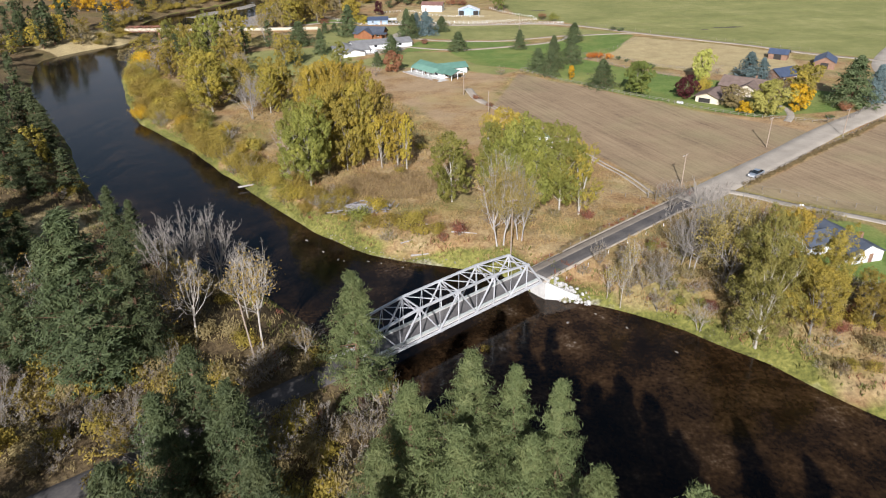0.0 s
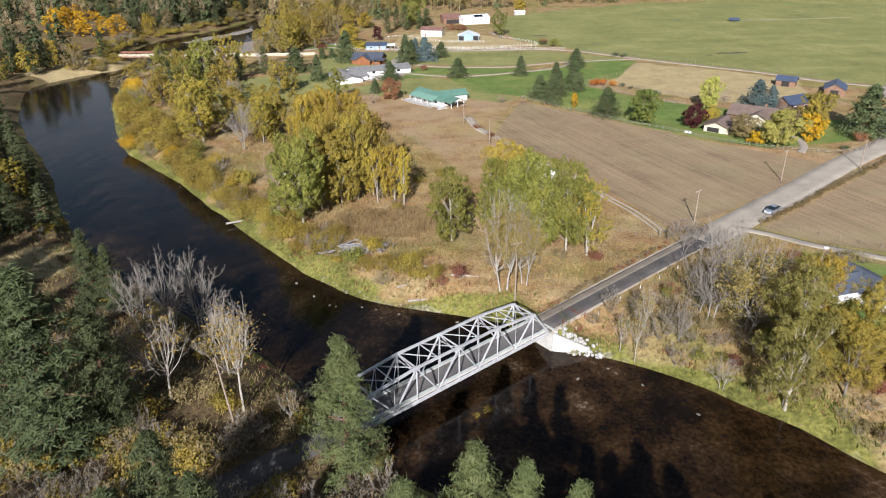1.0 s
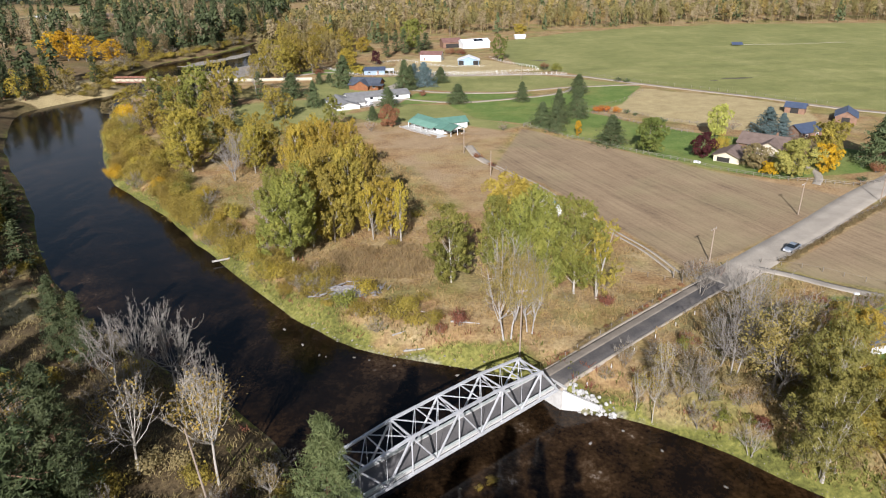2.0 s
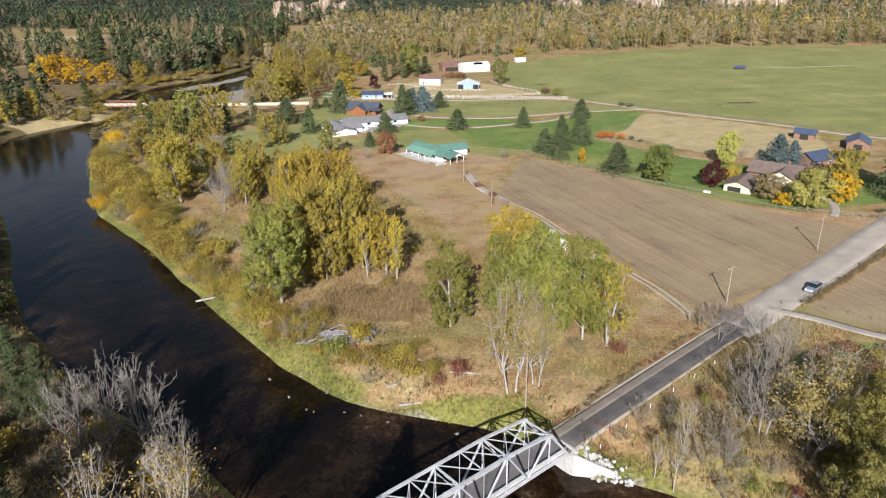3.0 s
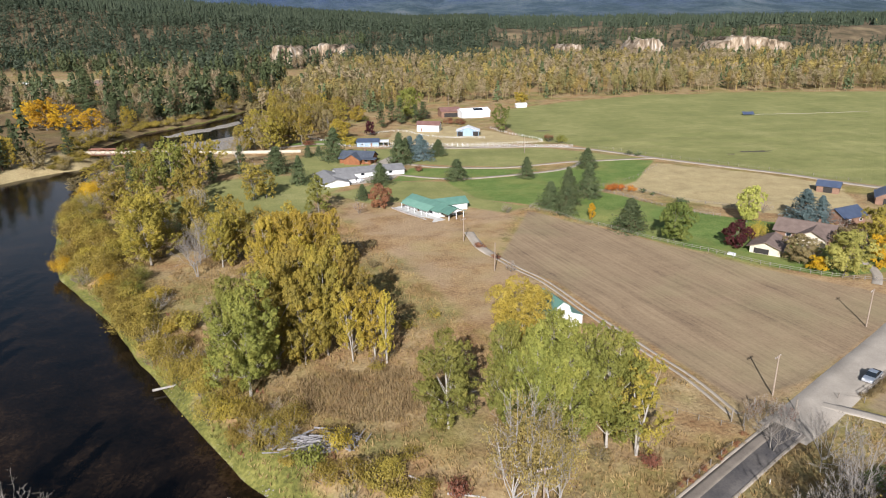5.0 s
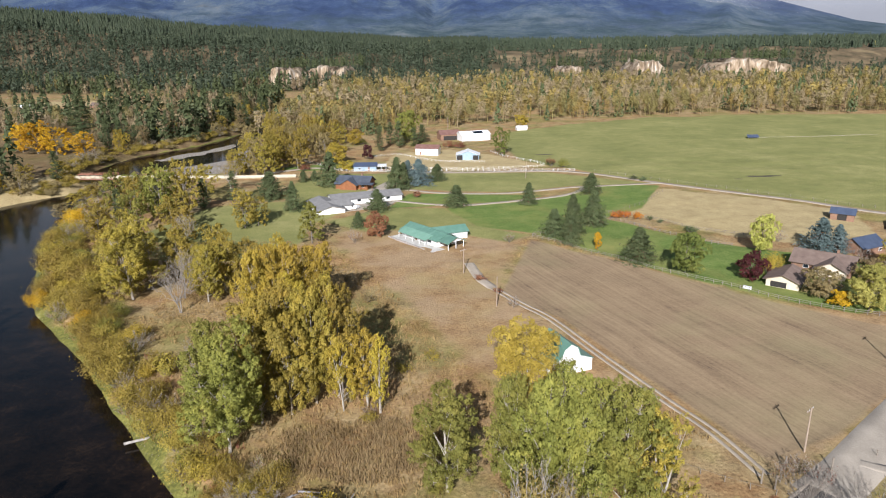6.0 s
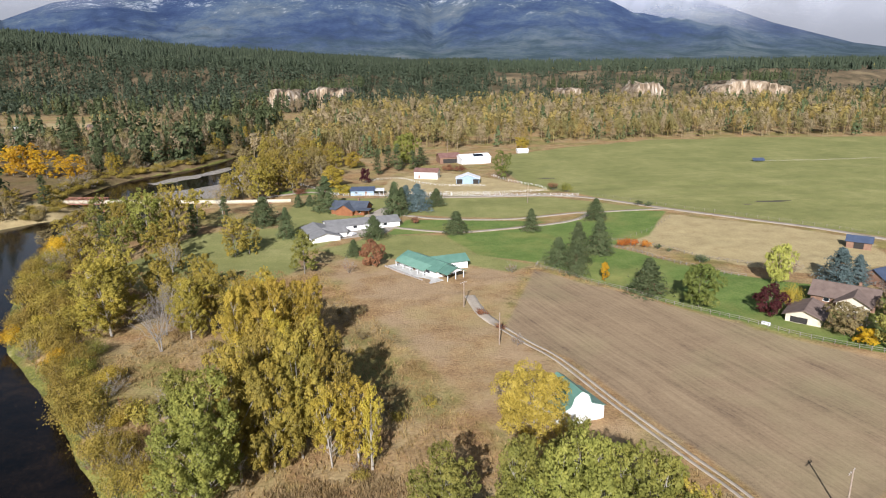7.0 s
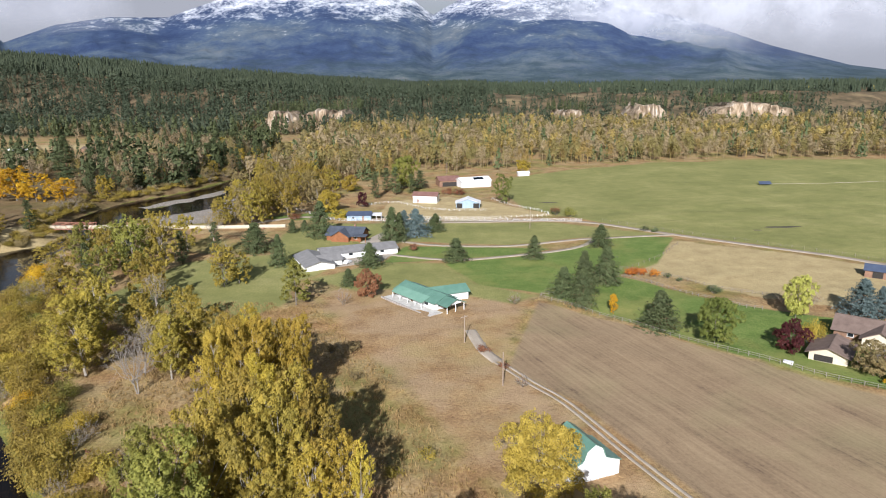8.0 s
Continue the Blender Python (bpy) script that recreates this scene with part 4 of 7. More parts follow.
def bare(seed, H, W, stems=2, leaves=0, size=0.16, limbs=9, fork=0.30):
    """Leafless: limbs that fan out and up to a rounded top, each forking into fine twigs."""
    rng = np.random.default_rng(seed)
    wood, base, way, tips = Geo(), [], [], []

    def limb(p, q, r, sides):
        p, q = np.array(p), np.array(q)
        a = p + (q - p) * 0.35 + np.array([(q - p)[0] * 0.12, (q - p)[1] * 0.12, -0.02 * H])
        c = p + (q - p) * 0.7 + rng.normal(size=3) * 0.012 * H
        wood.tube([tuple(p), tuple(a), tuple(c), tuple(q)], [r, r * 0.75, r * 0.5, r * 0.18], sides)
        return lambda s: (p + (a - p) * s / 0.35) if s < 0.35 else (a + (c - a) * (s - 0.35) / 0.35) if s < 0.7 else (c + (q - c) * (s - 0.7) / 0.3)

    for k in range(stems):
        a0 = rng.uniform(0, 6.283)
        foot = np.array([math.cos(a0), math.sin(a0), 0]) * 0.035 * H * (stems > 1)
        top = foot * 2.2 + np.array([rng.normal() * 0.015 * H, rng.normal() * 0.015 * H, H * fork])
        wood.tube([tuple(foot - np.array([0, 0, 0.4])), tuple((foot + top) / 2 + rng.normal(size=3) * 0.006 * H), tuple(top)], [H * 0.0100, H * 0.0082, H * 0.0070], 7)
        for j in range(limbs):
            a = a0 + j * 2.4 + rng.uniform(-0.4, 0.4)
            lift = rng.uniform(0.0, 1.0)
            reach = W / 2 * math.sqrt(max(0.06, 1 - lift ** 2.4)) * rng.uniform(0.75, 1.1)
            end = np.array([math.cos(a) * reach, math.sin(a) * reach, H * (fork + (1 - fork) * (0.30 + 0.70 * lift) * rng.uniform(0.85, 1.0))])
            at = limb(top - np.array([0, 0, H * fork * rng.uniform(0, 0.35)]), end, H * 0.0040, 4)
            for i in range(7):
                s = rng.uniform(0.35, 0.95)
                p = at(s)
                out = unit((end - top)[None] * 0.8 + rng.normal(size=(1, 3)) * H * 0.30 + np.array([[0, 0, H * 0.28]]))[0]
                q = p + out * H * rng.uniform(0.09, 0.19)
                sub = limb(p, q, H * 0.0019, 3)
                tips.append(q)
                for n_ in range(14):
                    e = out + rng.normal(size=3) * 0.55 + np.array([0, 0, 0.2])
                    base.append(sub(rng.uniform(0.2, 1.0)))
                    way.append(e / np.linalg.norm(e))
    base, way = np.array(base), np.array(way)
    n = len(base)
    ln = rng.uniform(0.4, 1.1, size=(n, 1)) * H * 0.055
    side = np.cross(way, rng.normal(size=(n, 3)))
    side *= 0.020 / (np.linalg.norm(side, axis=1)[:, None] + 1e-9)
    v = np.stack([base - side, base + side, base + way * ln + side * 0.3, base + way * ln - side * 0.3], axis=1).reshape(-1, 3)
    f = np.arange(4 * n).reshape(n, 4)
    lv = None
    if leaves:
        t = np.array(tips)
        t = t[np.argsort(t[:, 2] + rng.normal(size=len(t)) * H * 0.1)][:int(len(t) * 0.8)]
        pick = t[rng.integers(len(t), size=leaves)] * np.array([0.9, 0.9, 0.97]) + rng.normal(size=(leaves, 3)) * H * 0.03
        lv = card_arrays(pick, size, size * 0.75, rng)
    return wood, v, f, lv


def shrub(seed, H, W, leaves=2000, size=0.21):
    rng = np.random.default_rng(seed)
    wood, pts = Geo(), []
    for k in range(16):
        a, r = rng.uniform(0, 6.283), W / 2 * math.sqrt(rng.uniform(0, 0.8))
        top = H * (0.95 - 0.5 * (2 * r / W) ** 2) * rng.uniform(0.72, 1.0)
        q = np.array([math.cos(a) * r, math.sin(a) * r, top * 0.82])
        wood.tube([(q[0] * 0.15, q[1] * 0.15, -0.3), (q[0] * 0.6, q[1] * 0.6, top * 0.45), tuple(q)], [0.06, 0.04, 0.015], 3)
        m = leaves // 16
        s = rng.uniform(0.15, 1, size=(m, 1)) ** 0.5
        pts.append(q * np.array([1, 1, 0]) * (0.35 + 0.65 * s) + np.array([0, 0, 1]) * top * s * 0.92 + rng.normal(size=(m, 3)) * np.array([W * 0.09, W * 0.09, H * 0.06]))
    c = np.concatenate(pts)
    c[:, 2] = np.abs(c[:, 2])
    v, f = card_arrays(c, size, size * 0.45, rng, 0.5, c * np.array([1, 1, 0.8]) - np.array([0, 0, H * 0.15]), 0.55)
    return wood, v, f


MODELS = {}
BUILD = {"cottonwood": (lambda s: broadleaf(s, 24, 12), 24, 12, 5), "tallwood": (lambda s: broadleaf(s, 24, 9, 13, 26, 40, 0.165, 0.08, 2), 24, 9, 3),
         "maple": (lambda s: broadleaf(s, 11, 11, 16, 26, 44, 0.16, 0.03, 1, 0.95, finger=1.2), 11, 11, 3), "grove": (lambda s: broadleaf(s, 20, 13, 13, 17, 25, 0.30, 0.03, 1), 20, 13, 5),
         "roundwood": (lambda s: broadleaf(s, 14, 16, 20, 44, 44, 0.145, 0.05, 2, 1.0, finger=1.2), 14, 16, 1),
         "nearwood": (lambda s: broadleaf(s, 24, 15, 18, 34, 46, 0.15, 0.06, 3, 1.0), 24, 15, 3), "pine": (lambda s: pine(s, 25, 12.5, 30, 6, 6, 17, 0.32, 0.16, 0.82, skirt=0.75, slim=0.14), 25, 10, 4), "spruce": (lambda s: spruce(s, 12, 7), 12, 7, 3),
         "farpine": (lambda s: pine(s, 22, 8, 22, 5, 3, 5, 0.5, 0.10, 0.75, slim=0.30), 22, 8, 4), "woodpine": (lambda s: pine(s, 25, 12, 30, 7, 6, 12, 0.36, 0.05, 0.60, slim=0.20), 25, 12, 4), "column": (lambda s: broadleaf(s, 6, 2.6, 8, 18, 30, 0.12, 0.08, 1, 1.4), 6, 2.6, 1),
         "shrub": (lambda s: shrub(s, 6, 7, 3000, 0.16), 6, 7, 4), "bush": (lambda s: shrub(s, 3, 3.6, 700, 0.15), 3, 3.6, 3), "brush": (lambda s: shrub(s, 4.5, 6, 1000, 0.22), 4.5, 6, 4)}
BARE = {"bare": (lambda s: bare(s, 17, 12), 17, 12, 3), "yellowbare": (lambda s: bare(s, 17, 7.5, 1, 700, 0.15, 13, 0.42), 17, 7.5, 2), "scrub": (lambda s: bare(s, 7, 7, 3, 200, 0.13, 6, 0.12), 7, 7, 3),
        "halfbare": (lambda s: bare(s, 22, 10, 2, 7500, 0.145, 10, 0.24), 22, 10, 2), "deadwood": (lambda s: bare(s, 12, 12, 1, 0, 0.1, 7, 0.22), 12, 12, 2)}


def models(kind, leaf, bark, i):
    key = (kind, leaf, i, bark.name)
    if key not in MODELS:
        seed = 100 + 17 * i + sum(map(ord, kind))
        if kind in BUILD:
            wood, v, f = BUILD[kind][0](seed)
            MODELS[key] = (wood.mesh("trunk", bark), array_mesh("crown", v, f, LEAF[leaf]), None)
        else:
            wood, v, f, lv = BARE[kind][0](seed)
            MODELS[key] = (wood.mesh("trunk", bark), array_mesh("twigs", v, f, LEAF["twig"]), array_mesh("crown", lv[0], lv[1], LEAF[leaf]) if lv else None)
    return MODELS[key]


PLANTED = [0]
THICKET = {}


def thicket(kind, leaf, x, y, H, W):
    """Brush too dense to count: kept by kind and colour, and joined at the end."""
    PLANTED[0] += 1
    i = PLANTED[0]
    spec = (BUILD if kind in BUILD else BARE)[kind]
    m = Matrix.LocRotScale((x, y, ground_at(x, y)), Euler((0, 0, (i * 2.399) % 6.283)), (W / spec[2], W / spec[2], H / spec[1]))
    THICKET.setdefault((kind, leaf), []).append((i % spec[3], np.array(m)))


def mesh_arrays(me):
    v = np.empty(len(me.vertices) * 3, dtype=np.float32)
    me.vertices.foreach_get("co", v)
    return v.reshape(-1, 3), [tuple(p.vertices) for p in me.polygons]


def grow_thickets():
    """One leaf mass and one mass of stems for each kind of brush."""
    for (kind, leaf), rows in THICKET.items():
        for piece in (0, 1, 2) if kind in BARE else (1,):
            vs, quads, base, material = [], [], 0, None
            for i in sorted({r[0] for r in rows}):
                me = models(kind, leaf, BARK, i)[piece]
                if me is None:
                    continue
                material = me.materials[0]
                v, f = mesh_arrays(me)
                f = np.array([q for q in f if len(q) == 4])
                for j, m in rows:
                    if j == i:
                        vs.append(v @ m[:3, :3].T + m[:3, 3])
                        quads.append(f + base)
                        base += len(v)
            if vs:
                name = ("thicket_stems", "thicket_twigs" if kind in BARE else "thicket", "thicket_leaves")[piece]
                words = {"tan": "tan", "willow": "yellow-olive", "olive": "olive", "yellow": "yellow", "rust": "russet", "green": "green"}[leaf]
                kinds = {"scrub": "leafless thorny scrub", "brush": "dense leafy brush", "bush": "low rounded bushes", "shrub": "tall willow brush"}[kind]
                tagged(new(name, array_mesh(name, np.concatenate(vs), np.concatenate(quads), material)), words + " " + kinds + " massed along the river", "thicket", kind="stuff")


def plant(kind, leaf, x, y, H, W, label, category="tree", group="", bark=None, turn=None):
    PLANTED[0] += 1
    i = PLANTED[0]
    kind = "grove" if kind == "cottonwood" and y > 262 else kind
    spec = (BUILD if kind in BUILD else BARE)[kind]
    bark = bark or (BARK_ASH if kind in BARE and kind != "scrub" else BARK_RED if kind in ("pine", "farpine", "woodpine", "spruce") else BARK)
    trunk, crown, extra = models(kind, leaf, bark, i % spec[3])
    rz = (i * 2.399) % 6.283 if turn is None else turn
    m = Matrix.LocRotScale((x, y, ground_at(x, y)), Euler((0, 0, rz)), (W / spec[2], W / spec[2], H / spec[1]))
    name = {"spruce": "spruce_tree", "pine": "pine_tree", "farpine": "pine_tree", "woodpine": "pine_tree", "shrub": "shrub", "bush": "bush", "brush": "shrub", "scrub": "shrub"}.get(kind, "tree")
    ob = empty(name, m, label, category, group)
    part("trunk", trunk, bark, ob)
    part("crown", crown, None, ob)
    if extra:
        part("foliage", extra, None, ob)
    return ob


def plant_all(kind, leaf, label, rows, category="tree", group="", bark=None):
    for x, y, H, W in rows:
        plant(kind, leaf, x, y, H, W, label, category, group, bark)


# the clump by the river bend
plant_all("cottonwood", "olive", "tall cottonwood with yellow-green autumn leaves and pale trunk", [
    (-23, 188, 26, 12), (-19, 191, 25, 11), (-32, 181, 26, 12), (-30, 193, 25, 12), (-27, 184, 22, 10)], group="cottonwoods at the bend", bark=BARK_PALE)
plant_all("tallwood", "yellow", "slender cottonwood with bright yellow autumn leaves", [(-13, 187, 17, 8), (-10, 184, 16, 5), (-17, 185, 15, 6)], group="cottonwoods at the bend", bark=BARK_PALE)
plant_all("cottonwood", "yellow", "cottonwood with golden yellow autumn crown", [(-42, 218, 23, 10), (-35, 222, 24, 12), (-29, 227, 22, 10), (-38, 230, 22, 10), (-33, 213, 19, 9)], group="cottonwoods at the bend", bark=BARK_PALE)
plant_all("cottonwood", "olive", "broad olive-yellow cottonwood above the riverbank", [(-84, 246, 22, 17), (-92, 258, 17, 12), (-62, 243, 17, 11), (-60, 252, 17, 11), (-76, 262, 16, 11)], bark=BARK_PALE)
plant_all("bare", "olive", "leafless grey tree with spreading limbs", [(-67, 236, 14, 13), (-70, 246, 13, 11), (-46, 190, 15, 7)])
plant_all("cottonwood", "green", "green cottonwood at the front of the clump", [(-35.5, 172, 24, 14), (-40, 180, 22, 11)], group="cottonwoods at the bend", bark=BARK_PALE)
plant("cottonwood", "green", -43, 297, 15, 11, "leafy green cottonwood beside the lawn")
# the clump by the bridge road
plant_all("cottonwood", "green", "green cottonwood touched with yellow, white trunk", [(2.5, 160, 18, 11), (12.5, 158, 22, 10), (17, 155, 24, 11), (23, 156, 23, 11), (29, 154, 23, 12), (20, 162, 21, 10)], group="cottonwoods by the road", bark=BARK_PALE)
plant_all("tallwood", "olive", "narrow yellowing cottonwood with pale trunk", [(33.5, 152, 19, 9)], group="cottonwoods by the road", bark=BARK_PALE)
plant_all("halfbare", "wheat", "leaning grey-barked tree with thinning yellow leaves", [(13, 136.5, 24, 9), (17.5, 138, 20, 7)], bark=DEADWOOD)
plant("roundwood", "lemon", 19.6, 194.2, 14.0, 16, "round yellow cottonwood beside the small white barn", bark=BARK_PALE)
# the right bank below the road
plant_all("nearwood", "umber", "large olive-brown cottonwood on the riverbank", [(56, 100, 19, 13), (59, 107, 22, 13)], bark=BARK_PALE)
plant_all("nearwood", "olive", "large yellow-green cottonwood on the riverbank", [(65, 100, 15, 11), (70, 106, 18, 11), (76, 101, 12, 9)], bark=BARK)
plant("nearwood", "yellow", 66, 114, 19, 11, "cottonwood with olive leaves turning golden")
plant_all("bare", "olive", "leafless grey-brown tree beside the road", [(51, 122, 16, 11), (58, 131, 16, 12), (50, 126, 14, 10), (62, 138, 14, 10), (48, 106, 7, 6), (43.3, 116.7, 7, 6)])
plant_all("halfbare", "wheat", "thinning cottonwood with tan leaves above the riverbank", [(56, 117, 20, 12), (62, 124, 16, 11)], bark=BARK_ASH)
plant_all("yellowbare", "yellow", "slender pale-barked sapling with few leaves", [(35.2, 114.6, 12, 4), (33, 117, 9, 3.5), (38, 120, 10, 4)], bark=BARK_PALE)
plant_all("deadwood", "olive", "white-barked leafless tree at the road junction", [(61.4, 146.8, 13, 13), (64, 150, 10, 10)], bark=BARK_PALE)
plant_all("bare", "olive", "small dark leafless tree at the road junction", [(56, 152.5, 9, 8)], bark=BARK)
# the near bank
plant_all("pine", "pine", "tall ponderosa pine with grey-green needles", [
    (3, 61, 25, 12), (8, 61, 23, 9), (12.5, 57, 24, 9), (-4, 60, 21.5, 12), (1.5, 54, 20.5, 12), (9, 53, 20, 11), (15, 48, 20.5, 11), (-13, 83, 24, 12), (-7, 53, 20, 11)], group="pines on the near bank")
plant_all("woodpine", "deep", "dense dark green pine in the riverside wood", [
    (-54, 87, 31, 19), (-49, 92, 24, 12), (-60, 90, 25, 13), (-31, 67, 22, 12), (-34, 62, 19, 11), (-26, 64, 19, 11), (-34, 50, 20, 12), (-21, 55, 16, 10), (-65, 129, 15, 7), (-70, 131, 17, 8), (-90, 131, 12, 7),
    (-116, 172, 22, 13), (-108, 168, 17, 11), (-125, 180, 20, 12), (-114, 142, 20, 12), (-84, 110, 18, 12), (-93, 118, 18, 12), (-130, 195, 20, 11), (-120, 200, 17, 10), (-100, 132, 20, 12), (-106, 140, 19, 11), (-112, 150, 21, 12), (-93, 127, 19, 12), (-100, 118, 21, 13), (-78, 96, 22, 13), (-86, 100, 20, 12), (-70, 92, 21, 12)], group="pines on the near bank")
plant_all("bare", "olive", "leafless grey tree at the water's edge", [(-46, 121, 18, 12), (-54, 128, 16, 10), (-58, 123, 15, 9), (-39, 116, 13, 7), (-50, 115, 13, 8), (-42, 70, 9, 9), (-66, 80, 10, 9)])
plant_all("yellowbare", "straw", "half-bare cottonwood with a few yellow leaves", [(-43.8, 99.8, 17.5, 9), (-31.8, 98, 20, 9.5), (-74, 103, 16, 10), (-24, 95, 7, 5), (-37, 108, 14, 7), (-62, 104, 13, 8)], bark=BARK_PALE)
# trees behind the start of the walk, whose shadows fall on the river
plant_all("woodpine", "pine", "tall ponderosa pine above the river", [(22, 42, 24, 14), (17, 38, 25, 14), (26, 39, 23, 14), (45, 24, 24, 11), (20, 33, 25, 15), (38, 32, 24, 11), (28, 32, 22, 14), (25, 26, 24, 14), (-8, 40, 22, 10), (8, 36, 20, 10), (-48, 44, 22, 11), (-60, 52, 20, 11), (-74, 60, 20, 11)], group="pines on the near bank")
# lawns and yards
plant_all("spruce", "dark", "dark green spruce standing on the lawn", [
    (-24, 342, 9, 8), (-29, 318, 6, 4.5), (-51, 394, 16, 10), (-59, 344, 12, 6), (-74, 368, 12, 11), (-61, 408, 5, 4), (-66, 404, 6, 4), (-18, 383, 15, 8), (-15, 386, 12, 6.5), (1, 403, 8, 7.5), (9, 349, 9, 8),
    (40, 352, 9, 6), (71, 371, 9, 8), (43, 304, 9.5, 7.5), (47, 293, 12, 6), (50, 306, 14, 7), (60, 317, 13, 8), (65, 274, 10.5, 9)], group="lawn spruces")
plant_all("spruce", "blue", "silvery blue spruce beside the house", [(-8, 394, 12, 10), (-13, 391, 12, 7), (127, 281, 11, 9), (132, 280, 9, 6), (160, 247, 13, 8)], group="blue spruces")
plant_all("spruce", "dark", "tall dark spruce at the road bend", [(149, 243, 17, 12), (190, 262, 15, 10), (196, 258, 16, 10)])
plant("column", "gold", 55, 287, 6.2, 3.9, "small columnar tree with bright orange leaves")
plant("maple", "moss", 76, 262, 13.5, 12.5, "round green maple on the lawn by the fence")
plant("maple", "wine", 93, 255, 9, 9, "round maple with dark wine-red leaves")
plant("shrub", "yellow", 101, 260, 9, 7, "pale yellow multi-stemmed shrub by the garage")
plant("maple", "pale", 107, 280, 13.5, 9.5, "upright light green tree behind the garage")
plant("maple", "rust", -21, 305, 9.5, 9.5, "round tree with thinning russet leaves on the lawn")
plant_all("scrub", "rust", "leafless brown shrub in the dry grass", [(-28, 297, 6, 5), (26, 295, 4.5, 4.5), (21, 236, 3.5, 4), (62, 160, 5, 5), (60, 163, 4, 5), (56, 161, 4, 4)], "shrub")
plant_all("bush", "rust", "low russet bush beside the track", [(14, 258, 2.2, 4.5), (18, 247, 2, 3), (-8, 367, 3.5, 5), (35, 149, 3.5, 4), (4, 142, 4.5, 4.5), (0, 140, 3, 3)], "bush")
plant_all("bush", "orange", "low hedge bush with orange-red leaves", [(71, 327, 4, 6), (75, 326.5, 4.5, 6), (79, 324.5, 3.5, 5)], "bush", "orange hedge")
plant_all("bush", "dark", "small clipped dark green bush", [(83, 322, 2.6, 3), (86, 318, 2.2, 2.5), (93, 306, 3, 7), (98, 399, 3, 5), (102, 397, 3, 5), (133, 226, 2.2, 3.5), (64, 441, 4, 6)], "bush")
plant_all("maple", "pale", "spreading maple with pale yellow-green leaves", [(113, 231, 12.5, 15)])
plant_all("maple", "gold", "small maple with bright gold leaves", [(127, 237, 10, 9), (107, 234, 4.5, 6)])
plant_all("maple", "tan", "thinning tan shade tree before the house", [(105, 240, 8.5, 11), (124, 249, 9, 9)])
plant_all("scrub", "rust", "leafless purplish shrub by the house", [(106, 240, 8, 9), (126, 247, 8, 9), (133, 268, 5, 6), (110, 292, 5, 6), (119, 293, 5, 6)], "shrub")
plant("maple", "olive", 138, 256, 13, 13, "broad green-brown shade tree behind the houses")
plant("shrub", "rust", 143, 235, 4.5, 5.5, "rounded russet bush on the lawn", "shrub")
# round the far farm
plant_all("farpine", "dark", "dark conifer beside the farm buildings", [(-35, 495, 16, 9), (-24, 510, 17, 10), (-9, 530, 12, 12), (-30, 520, 15, 9), (-14, 515, 12, 9)])
plant("grove", "moss", 39, 476, 17, 13, "broad dark green tree beside the pasture fence")
plant("maple", "green", -20, 533, 22, 19, "large bright green shade tree behind the farm")
plant_all("maple", "yellow", "bright yellow shade tree by the white fence", [(-56, 451, 13, 13), (-48, 434, 5, 10), (-54, 520, 11, 12), (66, 600, 11, 12)])
plant_all("maple", "wine", "small dark red tree by the white fence", [(-40, 466, 9, 6.5)])
plant_all("shrub", "rust", "broad russet hedge behind the sheds", [(8, 508, 5, 9), (15, 505, 5, 9), (-71, 434, 4, 7.5), (64, 443, 5, 6)], "shrub")
plant_all("shrub", "green", "low green shrub by the pasture gate", [(70, 435, 6, 7.5), (-50, 525, 5, 9)], "shrub")
# woods between the river and the far footbridge
plant_all("cottonwood", "green", "tall green cottonwood among riverside woods", [(-109, 332, 23, 16), (-118, 345, 17, 12), (-114, 318, 16, 11)])
plant_all("cottonwood", "olive", "olive-leaved cottonwood among riverside woods", [(-100, 336, 24, 13), (-123, 341, 17, 10), (-99, 427, 20, 14), (-87, 432, 21, 16), (-76, 441, 21, 17), (-72, 318, 15, 12), (-104, 372, 16, 11), (-96, 310, 16, 12), (-68, 322, 12, 9), (-118, 300, 14, 11)])
plant_all("yellowbare", "yellow", "half-bare tree in the riverside grass", [(-72, 321, 15, 10), (-95, 380, 16, 11), (-112, 365, 15, 10), (-84, 290, 13, 10)])
plant_all("farpine", "dark", "dark pine among riverside woods", [(-113, 340, 15, 8), (-98, 350, 13, 8), (-88, 360, 14, 8), (-125, 330, 13, 7)])
# more of the mixed wood on the flat
plant_all("cottonwood", "olive", "olive-yellow cottonwood on the river flat", [(-95, 276, 17, 12), (-104, 288, 16, 12), (-120, 306, 15, 11), (-88, 300, 14, 10), (-70, 276, 14, 10), (-48, 242, 18, 10)], bark=BARK_PALE)
plant_all("yellowbare", "willow", "thin half-bare tree on the river flat", [(-70, 252, 14, 9), (-43, 186, 15, 7), (-90, 268, 12, 9)])
gr = np.random.default_rng(21)
for k in range(64):
    x, y = gr.uniform(-136, -62), gr.uniform(418, 575)
    if ground_at(x, y) < -1.5 or float(area_distance(np.array([x]), np.array([y]), FAR_BAR)[0]) < 1 or (x > -84 and y < 470) or (abs(y - 432) < 8 and x > -100):
        continue
    leaf = ("willow", "tan", "olive", "belt")[k % 4]
    plant("grove", leaf, x, y, gr.uniform(13, 21), gr.uniform(9, 14), {"willow": "yellow-olive tree beyond the footbridge", "tan": "bare tan tree beyond the footbridge", "olive": "olive-leaved tree beyond the footbridge", "belt": "golden tree beyond the footbridge"}[leaf], "tree", "wood beyond the footbridge")
